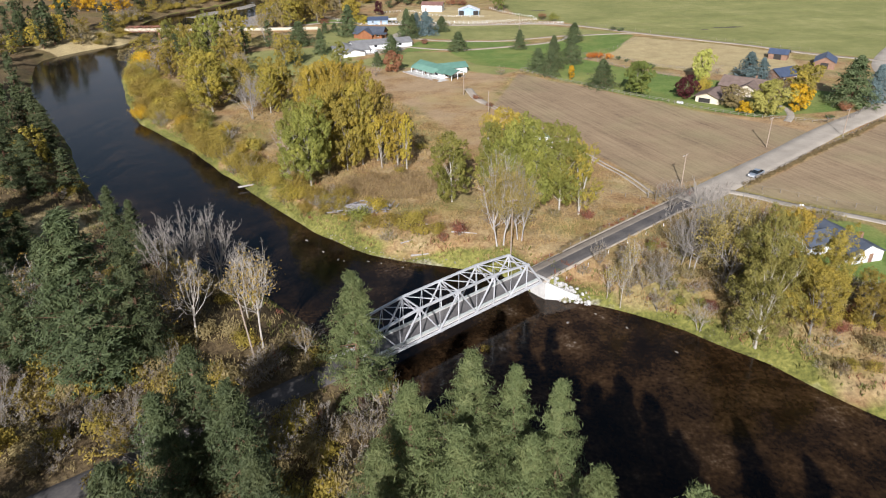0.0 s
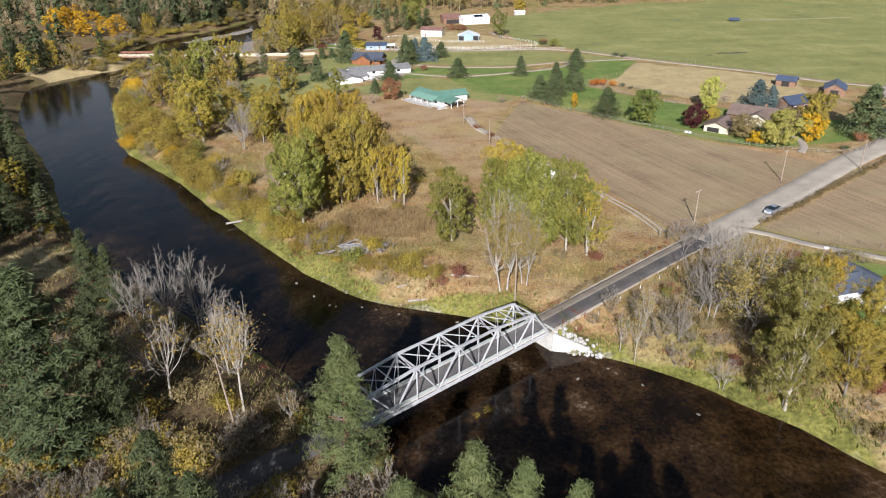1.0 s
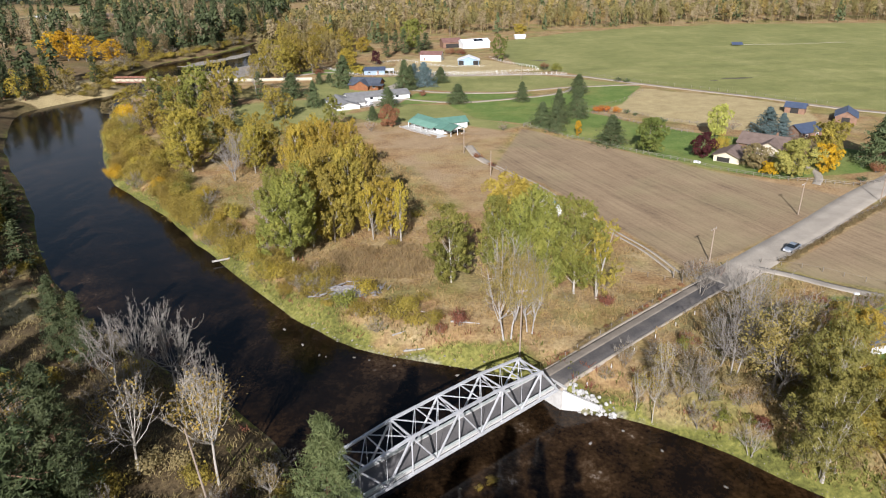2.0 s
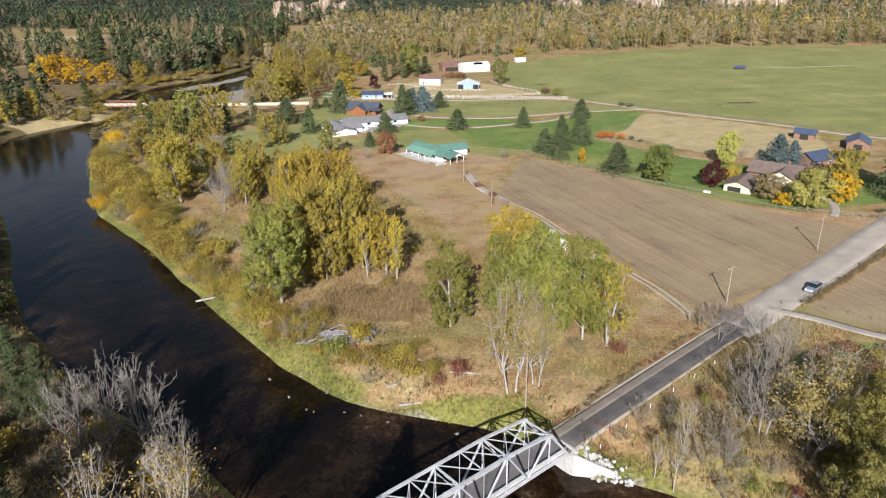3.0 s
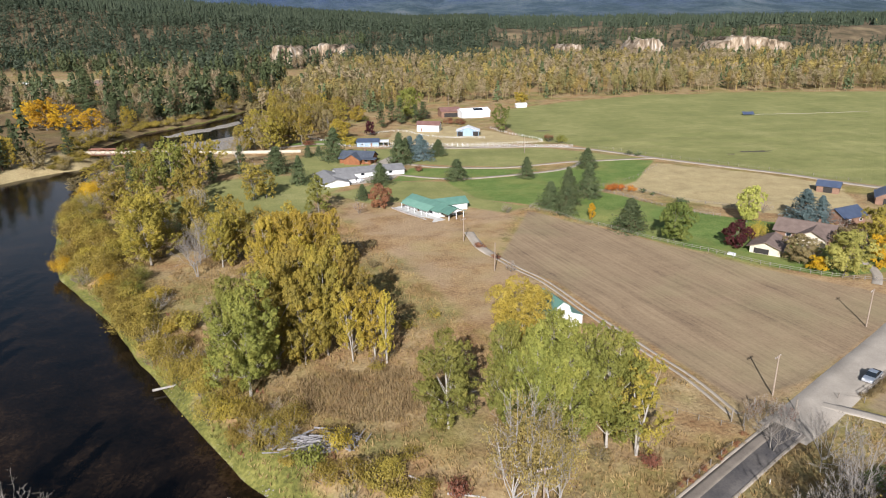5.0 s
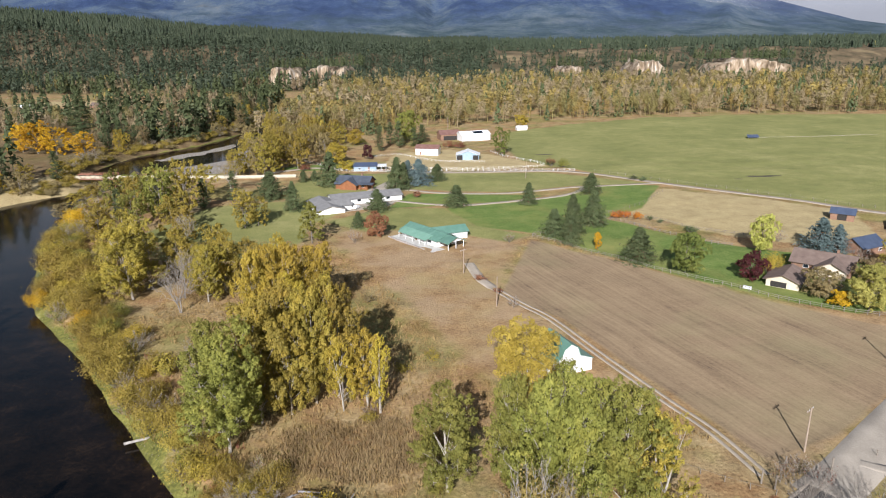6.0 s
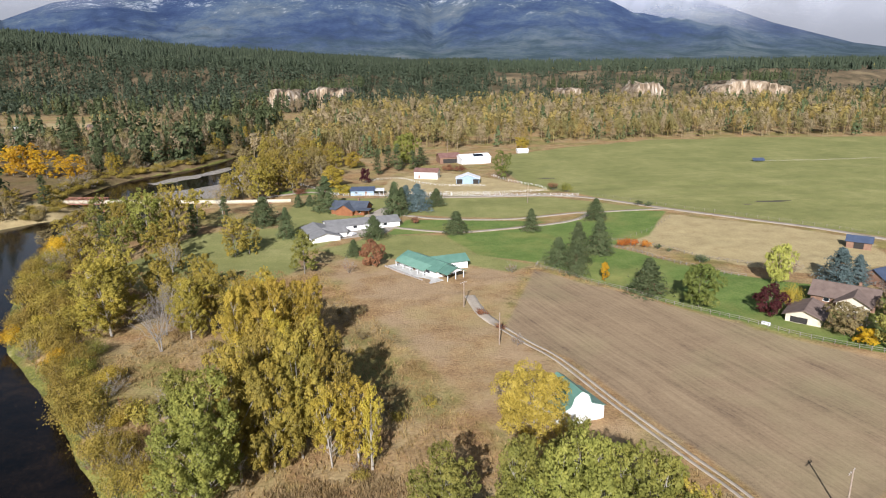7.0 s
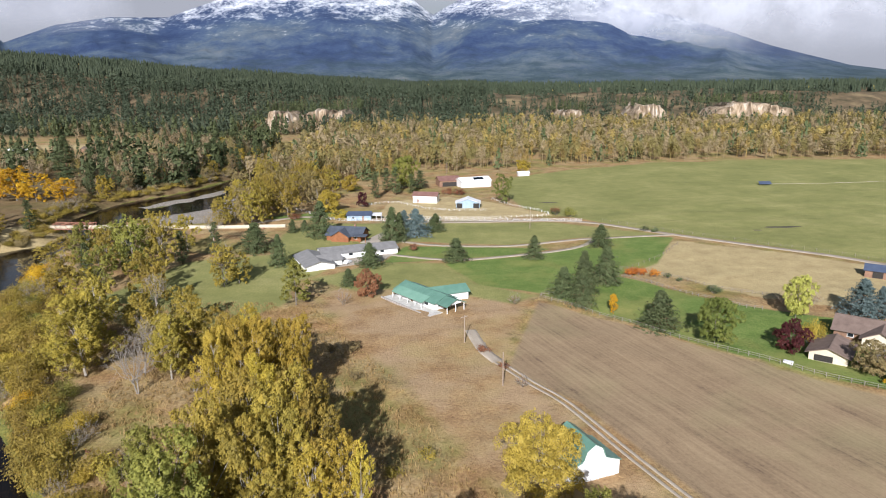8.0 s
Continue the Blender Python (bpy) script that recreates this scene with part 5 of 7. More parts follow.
# the wooded outer bank
ob_r = np.random.default_rng(12)
outer = smooth_line(OUTER_BANK[12:30], 4)
for k in range(170):
    x, y = outer[ob_r.integers(len(outer) // 3, len(outer))] + np.array([-1, -0.2]) * ob_r.uniform(3.5, 16)
    thicket("brush", ("tan", "willow", "olive")[k % 3], x, y, ob_r.uniform(2, 5.5), ob_r.uniform(4, 9))
upper = smooth_line([(-198, 446), (-199, 470), (-193, 512), (-170, 552), (-156, 610), (-150, 690)], 3)
for k in range(120):
    x, y = upper[ob_r.integers(len(upper))] + np.array([-1, 0.1]) * ob_r.uniform(1.5, 12)
    thicket(("brush", "brush", "scrub")[k % 3], ("tan", "olive", "tan", "willow")[k % 4], x, y, ob_r.uniform(2.5, 7), ob_r.uniform(5, 10))
for k in range(210):
    x, y = outer[ob_r.integers(len(outer))] + np.array([-1, -0.35]) * ob_r.uniform(4, 60)
    if 410 < y < 505 and x < -198:
        continue
    if k % 5 < 3:
        plant("farpine", "deep", x, y, ob_r.uniform(12, 22), ob_r.uniform(7, 11), "dark green pine on the wooded outer bank", "tree", "outer bank wood")
    else:
        plant("grove", ("olive", "tan", "yellow")[k % 3], x, y, ob_r.uniform(9, 16), ob_r.uniform(8, 12), {"olive": "olive-leaved tree on the wooded outer bank", "tan": "bare tan tree on the wooded outer bank", "yellow": "yellow-leaved tree on the wooded outer bank"}[("olive", "tan", "yellow")[k % 3]], "tree", "outer bank wood")
plant("woodpine", "deep", -252, 560, 34, 21, "very tall dark pine beyond the river")
plant_all("grove", "gold", "large orange-leaved tree beyond the river", [(-252, 500, 21, 24), (-238, 496, 18, 20), (-216, 488, 16, 17), (-266, 508, 18, 22)])
plant_all("grove", "olive", "olive-leaved tree on the point below the footbridge", [(-150, 352, 9, 11), (-139, 366, 11, 12), (-126, 378, 13, 13), (-156, 372, 7, 9)])
plant_all("grove", "green", "green tree on the point below the footbridge", [(-134, 346, 18, 13), (-142, 384, 10, 11)])
plant_all("grove", "tan", "bare tan tree on the point below the footbridge", [(-162, 392, 6, 8), (-147, 400, 7, 9), (-128, 398, 9, 9), (-160, 352, 7, 9), (-118, 362, 13, 10)])
# willows along the bank
plant_all("shrub", "willow", "rounded yellow-olive willow on the riverbank", [
    (-118, 271, 10, 13), (-108, 262, 10, 12), (-102, 256, 10, 12), (-104, 243, 7, 9), (-97, 241, 9, 10), (-88, 227, 6, 8), (-80, 215, 7, 9), (-74, 206, 8, 10), (-68, 200, 8, 9), (-62, 192, 8, 9), (-50, 182, 6, 7),
    (-42, 168, 6, 8), (-36, 166, 5, 7), (-29, 159, 5, 6), (-126, 283, 9, 11), (-132, 296, 9, 11), (-112, 254, 8, 9), (-46, 175, 6, 7), (-33, 163, 6, 6), (-122, 277, 9, 11), (-110, 268, 9, 11), (-96, 250, 9, 10), (-92, 236, 8, 9), (-84, 222, 7, 9), (-77, 212, 8, 9), (-72, 210, 7, 8), (-57, 187, 7, 8), (-54, 182, 6, 7), (-39, 172, 6, 7), (-25, 156, 4, 5), (-136, 306, 8, 10)], "shrub", "riverbank willows")
plant_all("shrub", "gold", "golden-orange willow on the riverbank", [(-137, 321, 9, 12), (-144, 334, 7, 9), (-90, 230, 6, 7), (-112, 248, 7, 7)], "shrub", "riverbank willows")
plant_all("scrub", "tan", "leafless grey willow thicket", [(-131, 322, 12, 11), (-126, 318, 9, 9), (-56, 188, 6, 6), (-100, 236, 6, 7), (40, 118, 6, 6), (44, 121, 6, 7), (38, 124, 5, 6), (33, 126, 7, 4), (54, 103.5, 5, 6), (42, 112, 5, 6)], "shrub")


# ---------------------------------------------------------------- buildings
def gable(L, W, h, rise):
    """Walls under a gable roof whose ridge runs along x."""
    g = Geo()
    a, c = L / 2, W / 2
    g.face((-a, -c, -0.5), (a, -c, -0.5), (a, -c, h), (-a, -c, h))
    g.face((a, c, -0.5), (-a, c, -0.5), (-a, c, h), (a, c, h))
    for s in (-1, 1):
        p = [(s * a, -s * c, -0.5), (s * a, s * c, -0.5), (s * a, s * c, h), (s * a, 0, h + rise), (s * a, -s * c, h)]
        g.face(*p)
    return g


def slope_roof(L, W, h, rise, over, side, t=0.16):
    a, c = L / 2 + over, W / 2 + over
    drop = rise * over / (W / 2)
    low, top = h - drop + 0.06, h + rise + 0.06
    if side < 0:
        return Geo().slab([(-a, -c, low), (a, -c, low), (a, 0, top), (-a, 0, top)], t)
    return Geo().slab([(a, c, low), (-a, c, low), (-a, 0, top), (a, 0, top)], t)


def house(name, x, y, turn, L, W, h, rise, wall, roof, label, category="house", over=0.5, openings=(), z=None, parent=None, chimney=False):
    """openings: (side, along, sill, width, height, kind), the side one of s, n, e, w in the house's own directions."""
    gz = ground_at(x, y) if z is None else z
    m = Matrix.Translation((x, y, gz)) @ Matrix.Rotation(radians(turn), 4, "Z")
    ob = empty(name, m, label, category)
    part("wall", gable(L, W, h, rise), wall, ob)
    for s in (-1, 1):
        part("roof", slope_roof(L, W, h, rise, over, s), roof, ob)
    part("ridge_cap", Geo().beam((-L / 2 - over, 0, h + rise + 0.09), (L / 2 + over, 0, h + rise + 0.09), 0.3, 0.08), roof, ob)
    if chimney:
        part("chimney", Geo().box(L * 0.2, W * 0.12, h + rise * 0.4, 0.7, 0.7, rise * 0.6 + 0.9), BROWNWALL, ob)
    for side, u, sill, w, hh, kind in openings:
        ex = {"s": (u, -W / 2 - 0.03, 0), "n": (u, W / 2 + 0.03, 0), "e": (L / 2 + 0.03, u, 1), "w": (-L / 2 - 0.03, u, 1)}[side]
        sx, sy = (0.12, w) if ex[2] else (w, 0.12)
        tx, ty = (0.06, w - 0.2) if ex[2] else (w - 0.2, 0.06)
        out = Vector({"s": (0, -0.05, 0), "n": (0, 0.05, 0), "e": (0.05, 0, 0), "w": (-0.05, 0, 0)}[side])
        trim = WHITE if wall is not WHITE else R_GREY
        if kind == "window":
            wd = part("window", Geo().box(ex[0], ex[1], sill, sx, sy, hh), trim, ob)
            part("pane", Geo().box(ex[0] + out.x, ex[1] + out.y, sill + 0.1, tx, ty, hh - 0.2), GLASS, wd)
        elif kind == "opening":
            # no room behind: a near-black panel on the wall stands for interior shade
            part("opening", Geo().box(ex[0], ex[1], sill, sx, sy, hh), SHADE_INSIDE, ob, "dark panel painted for the shade of an open bay")
        else:
            dr = part("door", Geo().box(ex[0], ex[1], sill, sx, sy, hh), WHITE if kind == "garage" else BROWNWALL, ob)
            if kind == "garage":
                for k in range(4):
                    part("door_panel", Geo().box(ex[0] + out.x, ex[1] + out.y, sill + 0.08 + k * hh / 4, tx, ty, hh / 4 - 0.08), WHITE, dr)
    return ob


def add_wing(ob, x, y, turn, L, W, h, rise, wall, roof, over=0.5, name="wing"):
    """A wing of a house, in the house's own directions."""
    m = Matrix.Translation((x, y, 0)) @ Matrix.Rotation(radians(turn), 4, "Z")
    body = part(name, gable(L, W, h, rise), wall, ob)
    body.matrix_basis = m
    for s in (-1, 1):
        part("wing_roof", slope_roof(L, W, h, rise, over, s), roof, body)
    return body


# house with the green roofs: front along the bank side, wing to the back, veranda and patio
gh = house("house", -2.2, 301.2, -51, 20, 8.4, 2.6, 1.7, WHITE, R_GREEN, "long white house with green metal roofs and a veranda", over=0.8, openings=[
    ("s", -8, 0.9, 1.6, 1.1, "window"), ("s", -5, 0.9, 1.6, 1.1, "window"), ("s", -1.6, 0.1, 1.0, 2.1, "door"), ("s", 2, 0.9, 1.8, 1.1, "window"), ("s", 6, 0.9, 1.8, 1.1, "window"), ("e", 1.5, 0.1, 1.0, 2.0, "door"), ("e", -2, 0.9, 1.4, 1.1, "window")])
add_wing(gh, 2.2, 6.8, 72, 13, 7, 2.6, 1.5, WHITE, R_GREEN, 0.6)
# paler copy of the roof green: sunlight on the front slope put into colour
SUN_FACING_GREEN = grainy("sun_facing_green_roof", (0.13, 0.27, 0.20), (0.21, 0.36, 0.28), 0.4, 10, 0.45)
part("veranda_roof", Geo().slab([(-9.5, -6.6, 2.15), (6.5, -6.6, 2.15), (6.5, -3.0, 3.35), (-9.5, -3.0, 3.35)], 0.14), SUN_FACING_GREEN, gh, "green veranda roof coloured paler for the sun on it")
for s_ in (-1, 1):
    cp = part("carport_roof", slope_roof(4.6, 7.2, 2.5, 1.5, 0.5, s_), R_GREEN, gh)
    cp.location = (12.9, 0, 0)
part("carport_gable", Geo().slab([(15.1, -3.6, 2.5), (15.1, 3.6, 2.5), (15.1, 0.05, 3.95), (15.1, -0.05, 3.95)], 0.1), WHITE, gh)
for px in (-9, -5, -1, 3, 6.2):
    part("veranda_post", Geo().box(px, -6.4, -0.3, 0.18, 0.18, 2.4), WHITE, gh)
for py in (-3.4, 0, 3.4):
    part("carport_post", Geo().box(15.1, py, -0.3, 0.2, 0.2, 2.75), WHITE, gh)
part("patio", Geo().box(1.0, -6.4, -0.4, 25, 5.4, 0.52), CONCRETE, gh, "pale concrete patio")
part("patio_wall", Geo().box(-1, -9.3, -0.4, 21, 0.35, 0.9), DEADWOOD, gh)
for k in range(14):
    part("roof_seam", Geo().beam((-10.2 + k * 1.55, -4.9, 2.44), (-10.2 + k * 1.55, -0.05, 4.40), 0.06, 0.05), R_GREEN, gh)

lb = house("long_house", -31, 362.6, 20, 31, 11, 2.3, 1.5, WHITE, R_GREY, "long low white building with grey shingle roof", openings=[("s", -11, 0.1, 2.8, 2.2, "garage"), ("s", -4, 0.9, 1.6, 1.1, "window"), ("s", 3, 0.9, 1.6, 1.1, "window"), ("s", 9, 0.9, 1.6, 1.1, "window"), ("e", 0, 0.1, 1.0, 2.1, "door")])
gw = house("house", -46, 347, -66, 20, 11, 2.0, 1.5, WHITE, R_GREY, "white house with low grey gables and an open carport", over=0.7, openings=[("e", -2, 0.1, 2.6, 2.1, "garage"), ("n", 5, 0.1, 4.5, 2.2, "opening"), ("s", -5, 0.9, 1.5, 1.1, "window"), ("s", 3, 0.9, 1.5, 1.1, "window")])
add_wing(gw, 2, 5, 90, 9, 8, 2.3, 1.5, WHITE, R_GREY)
lg = house("log_house", -38.5, 391, -12, 16, 11, 2.5, 2.8, LOGS, R_DARK, "orange-brown log house with dark slate roofs", chimney=True, over=0.7, openings=[("s", -5, 0.9, 1.6, 1.3, "window"), ("s", 5.5, 0.9, 1.4, 1.3, "window"), ("e", 0, 0.1, 1.0, 2.1, "door")])
add_wing(lg, -1, -3.4, 90, 9, 8, 2.5, 2.5, LOGS, R_DARK, 0.7)
part("porch_roof", Geo().slab([(4.5, -8, 2.7), (11, -8, 2.7), (11, -4.4, 3.1), (4.5, -4.4, 3.1)], 0.14), R_DARK, lg)
for px in (5, 8, 10.8):
    part("porch_post", Geo().box(px, -7.8, -0.3, 0.2, 0.2, 2.9), LOGS, lg)
bl = house("shed", -38, 434, 3, 12, 7, 2.7, 1.3, BLUEWALL, R_BLUE, "low blue shed with blue metal roof", "shed", openings=[("s", -3, 0.9, 1.4, 1.0, "window"), ("s", 2, 0.1, 1.0, 2.0, "door")])
part("lean_to", Geo().slab([(6.4, -3.2, 2.4), (11.5, -3.2, 2.4), (11.5, 3.2, 2.6), (6.4, 3.2, 2.6)], 0.15), R_WHITE, bl)
for px, py in ((11.2, -3), (11.2, 3), (8.8, -3)):
    part("lean_to_post", Geo().box(px, py, -0.3, 0.18, 0.18, 2.75), WHITE, bl)
house("shed", -4.5, 482, -12, 14, 7.5, 4.2, 1.6, WHITE, R_RED, "white shed with a faded red-brown roof", "shed", openings=[("s", -4, 0.1, 1.0, 2.0, "door")])
bs = house("open_shed", 19, 465, 86, 8, 13, 3.0, 2.3, BLUEWALL, R_WHITE, "open shed with white metal roof and blue middle bay", "shed", over=0.6, openings=[("w", -4.6, 0.0, 3.2, 2.7, "opening"), ("w", 4.6, 0.0, 3.2, 2.7, "opening")])
br = house("barn", 26, 541, 20, 21, 11, 4.2, 2.0, WHITE, R_WHITE, "large white metal barn with a dark solar panel", "barn", openings=[("s", 5, 0.1, 3.0, 3.2, "garage"), ("e", 0, 0.1, 3.4, 3.4, "garage")])
part("solar_panel", Geo().slab([(-1, -3.8, 4.98), (6, -3.8, 4.98), (6, -0.8, 6.07), (-1, -0.8, 6.07)], 0.06), GLASS, br)
house("shed", 9, 545, 14, 14, 11, 4.2, 2.2, BROWNWALL, R_RED, "open-sided shed with a faded red metal roof", "shed", openings=[("s", 0, 0.1, 10, 2.9, "opening")])
house("shed", 65, 588, 8, 8, 5, 2.2, 1.0, WHITE, R_WHITE, "small white shed at the pasture's edge", "shed")
wg = house("garage", 102, 252.5, 52, 11, 8.6, 2.4, 1.6, CREAM, R_BROWN, "cream stucco garage with a brown shingle roof", "garage", over=0.9, openings=[("w", 1.0, 0.1, 4.2, 1.6, "opening"), ("s", 2, 0.9, 1.4, 1.0, "window")])
bh = house("house", 119, 264, -38, 16, 11, 2.7, 2.5, BROWNWALL, R_BROWN, "low brown-roofed house among yard trees", over=0.8, chimney=True, openings=[("s", -4, 0.9, 1.6, 1.2, "window"), ("s", 3, 0.9, 1.6, 1.2, "window"), ("e", 0, 0.1, 1, 2.1, "door")])
add_wing(bh, 3, -4.4, 90, 9, 8, 2.7, 2.1, CREAM, R_BROWN, 0.8)
house("shed", 158, 322, -35, 8, 6, 2.8, 1.5, BROWNWALL, R_BLUE, "small brown shed with a blue-grey roof", "shed", openings=[("s", 0, 0.1, 3.2, 2.2, "opening")])
h2 = house("house", 141, 281, 25, 11, 8, 2.8, 2.4, BROWNWALL, R_BLUE, "brown house with blue metal roofs", openings=[("s", -3, 0.9, 1.4, 1.1, "window"), ("s", 3, 0.9, 1.4, 1.1, "window")])
house("shed", 171, 305, 60, 12, 8, 3, 2.2, BROWNWALL, R_BLUE, "brown outbuilding with a blue metal roof", "shed", openings=[("w", 0, 0.1, 3, 2.4, "opening")])
dh = house("house", 87.2, 131, -74, 12.5, 8.5, 2.6, 2.0, WHITE, R_DARK, "white house with a dark slate roof by the lane", over=0.6, chimney=True, openings=[("s", -3.5, 0.9, 1.5, 1.2, "window"), ("s", 2.5, 0.9, 1.5, 1.2, "window"), ("e", 1, 0.1, 1, 2.1, "door"), ("e", -2.4, 0.9, 1.2, 1.1, "window")])
add_wing(dh, -3.0, -4.6, 90, 9, 7, 2.6, 1.8, WHITE, R_DARK, 0.5)
house("house", -420, 785, 10, 18, 10, 3, 2.2, CREAM, R_WHITE, "distant house with a pale roof in a clearing")
house("house", -356, 800, -20, 14, 9, 3, 2.4, BROWNWALL, R_BROWN, "distant brown house among pines")

# the small white barn with a gambrel roof and a lean-to
barn = empty("barn", Matrix.Translation((27.6, 202.8, ground_at(29, 203))) @ Matrix.Rotation(radians(22), 4, "Z"), "small white gambrel barn with green roof", "barn")
LB, prof = 8.8, [(-2.4, 4.1), (-1.75, 5.9), (0, 7.0), (1.75, 5.9), (2.4, 4.1)]
EAVE = 5.45
g = Geo()
for s in (-1, 1):
    pts = [(-EAVE, s * LB / 2, -0.4), (-EAVE, s * LB / 2, 2.9)] + [(x, s * LB / 2, z) for x, z in prof] + [(EAVE, s * LB / 2, 2.9), (EAVE, s * LB / 2, -0.4)]
    g.face(*(pts if s > 0 else pts[::-1]))
for s in (-EAVE, EAVE):
    g.face((s, -LB / 2, -0.4), (s, LB / 2, -0.4), (s, LB / 2, 2.9), (s, -LB / 2, 2.9))
part("wall", g, WHITE, barn)
for (xa, za), (xb, zb_) in zip(prof[:-1], prof[1:]):
    part("roof", Geo().slab([(xa, -LB / 2 - 0.25, za + 0.1), (xb, -LB / 2 - 0.25, zb_ + 0.1), (xb, LB / 2 + 0.25, zb_ + 0.1), (xa, LB / 2 + 0.25, za + 0.1)], 0.12), R_GREEN, barn)
for s in (-1, 1):
    q = [(s * 2.42, -LB / 2 - 0.2, 4.1), (s * (EAVE + 0.3), -LB / 2 - 0.2, 2.85), (s * (EAVE + 0.3), LB / 2 + 0.2, 2.85), (s * 2.42, LB / 2 + 0.2, 4.1)]
    part("lean_to_roof", Geo().slab(q if s > 0 else q[::-1], 0.12), R_GREEN, barn)
    part("side_door", Geo().box(s * 3.9, -LB / 2 - 0.05, 0.0, 1.6, 0.08, 2.1), WHITE, barn)
part("door", Geo().box(0, -LB / 2 - 0.05, 0.0, 2.4, 0.08, 2.6), WHITE, barn)
part("loft_door", Geo().box(0, -LB / 2 - 0.05, 3.9, 1.1, 0.08, 1.3), WHITE, barn)

# ---------------------------------------------------------------- far footbridge
fb = empty("footbridge", Matrix.Translation((-134, 414, 0)), "long cream-coloured pipe footbridge with a rusty truss span", "bridge")
part("pipe", Geo().tube([(-61, 3, 0.9), (-30, 2, 1.1), (0, 0, 1.1), (30, -1.5, 1.0), (62, 2, 0.6)], [0.95] * 5, 10), PIPE, fb)
for x in (-52, -32, 4, 28, 52):
    part("pier", Geo().box(x, 2.4 if x < 0 else 0, -5.0, 0.9, 1.8, 5.3), RUSTY, fb)
for v in (-1.6, 1.6):
    part("truss_chord", Geo().beam((-50, 2.5 + v, 3.0), (-30, 2 + v, 3.0), 0.25), RUSTY, fb)
    part("truss_chord", Geo().beam((-50, 2.5 + v, 0.2), (-30, 2 + v, 0.2), 0.25), RUSTY, fb)
    for i in range(8):
        a, c = -50 + i * 2.5, -50 + (i + 1) * 2.5
        part("truss_web", Geo().beam((a, 2.4 + v, 0.2 if i % 2 else 3.0), (c, 2.4 + v, 3.0 if i % 2 else 0.2), 0.2), RUSTY, fb)


# ---------------------------------------------------------------- poles and fences
def utility_pole(x, y, H, arm=True, lean=0.0, turn=40, label="weathered wooden utility pole with a crossarm"):
    ob = empty("utility_pole", Matrix.Translation((x, y, ground_at(x, y))) @ Matrix.Rotation(radians(lean), 4, "Y") @ Matrix.Rotation(radians(turn), 4, "Z"), label, "pole", "utility poles")
    part("pole", Geo().tube([(0, 0, -0.5), (0, 0, H)], [0.17, 0.11], 8), POLE, ob)
    if arm:
        part("crossarm", Geo().beam((-1.2, 0.16, H - 0.5), (1.2, 0.16, H - 0.5), 0.14), POLE, ob)
        for u in (-1.05, -0.4, 0.4, 1.05):
            part("insulator", Geo().tube([(u, 0.16, H - 0.43), (u, 0.16, H - 0.18)], [0.06, 0.035], 6), CONCRETE, ob)


utility_pole(64.3, 169.4, 8.6)
utility_pole(99.5, 198.4, 9.3)
utility_pole(9.0, 264, 7.8)
utility_pole(16.8, 237, 8.4, False, label="plain weathered wooden utility pole")
utility_pole(14.9, 132, 14.5, turn=20)
utility_pole(45.8, 407, 8.4, False, label="plain weathered wooden utility pole")
utility_pole(128, 208, 9)
utility_pole(162, 236, 9)
utility_pole(8.5, 549, 15, False, label="tall wooden pole beside the red-roofed shed")
utility_pole(-32.7, 95.2, 12.2, False, label="broken grey snag like a pole", lean=-5)
yl = empty("yard_light", Matrix.Translation((79, 137, ground_at(79, 137))), "tall grey yard light pole with a pale lamp head", "lamp post")
part("pole", Geo().tube([(0, 0, -0.4), (0, 0, 8.2)], [0.14, 0.09], 8), POLE, yl)
part("lamp_head", Geo().box(0.3, 0, 8.05, 0.9, 0.35, 0.3), WHITE, yl)


def fence(name, pts, gap, hgt, material, label, rails=2, thick=0.12, group="", rail_w=0.08):
    line = smooth_line(pts, 1.0)
    d = np.concatenate([[0], np.cumsum(np.linalg.norm(np.diff(line, axis=0), axis=1))])
    n_posts = int(d[-1] / gap) + 1
    at = np.linspace(0, d[-1], n_posts)
    px, py = np.interp(at, d, line[:, 0]), np.interp(at, d, line[:, 1])
    pz = height(px, py)
    ob = empty(name, Matrix.Translation((px[0], py[0], pz[0])), label, "fence", group)
    post = Geo().box(0, 0, -0.3, thick, thick, hgt + 0.3).mesh("post", material)
    for k in range(n_posts):
        p = part("post", post, material, ob)
        p.location = (px[k] - px[0], py[k] - py[0], pz[k] - pz[0])
    for r_i in range(rails):
        zz = hgt * (0.92 - 0.42 * r_i)
        for k in range(n_posts - 1):
            a = (px[k] - px[0], py[k] - py[0], pz[k] - pz[0] + zz)
            c = (px[k + 1] - px[0], py[k + 1] - py[0], pz[k + 1] - pz[0] + zz)
            part("rail", Geo().beam(a, c, 0.05, rail_w), material, ob)
    return ob


fence("rail_fence", [(41, 306), (35, 303), (45, 291), (58, 276.5), (68, 265), (82, 252), (92, 241), (109, 229), (128, 222)], 2.6, 1.25, FENCEWOOD, "weathered grey post-and-rail fence along the lawn")
fence("rail_fence", [(128, 222), (140, 226), (150, 236), (163, 252)], 2.6, 1.2, FENCEWOOD, "weathered grey rail fence along the road bend")
fence("garden_fence", [(58, 326), (68, 325), (79, 311), (94, 293), (101, 288)], 2.2, 1.2, FENCEWOOD, "grey wooden garden fence across the lawn")
fence("paddock_fence", [(62, 330), (72, 334), (86, 322), (96, 310), (110, 300)], 3.0, 1.2, POST, "wooden paddock fence beside the straw field", 2)
fence("paddock_fence", [(72, 334), (90, 352), (104, 372)], 4.0, 1.2, POST, "thin wire fence with wooden posts", 1, rail_w=0.03)
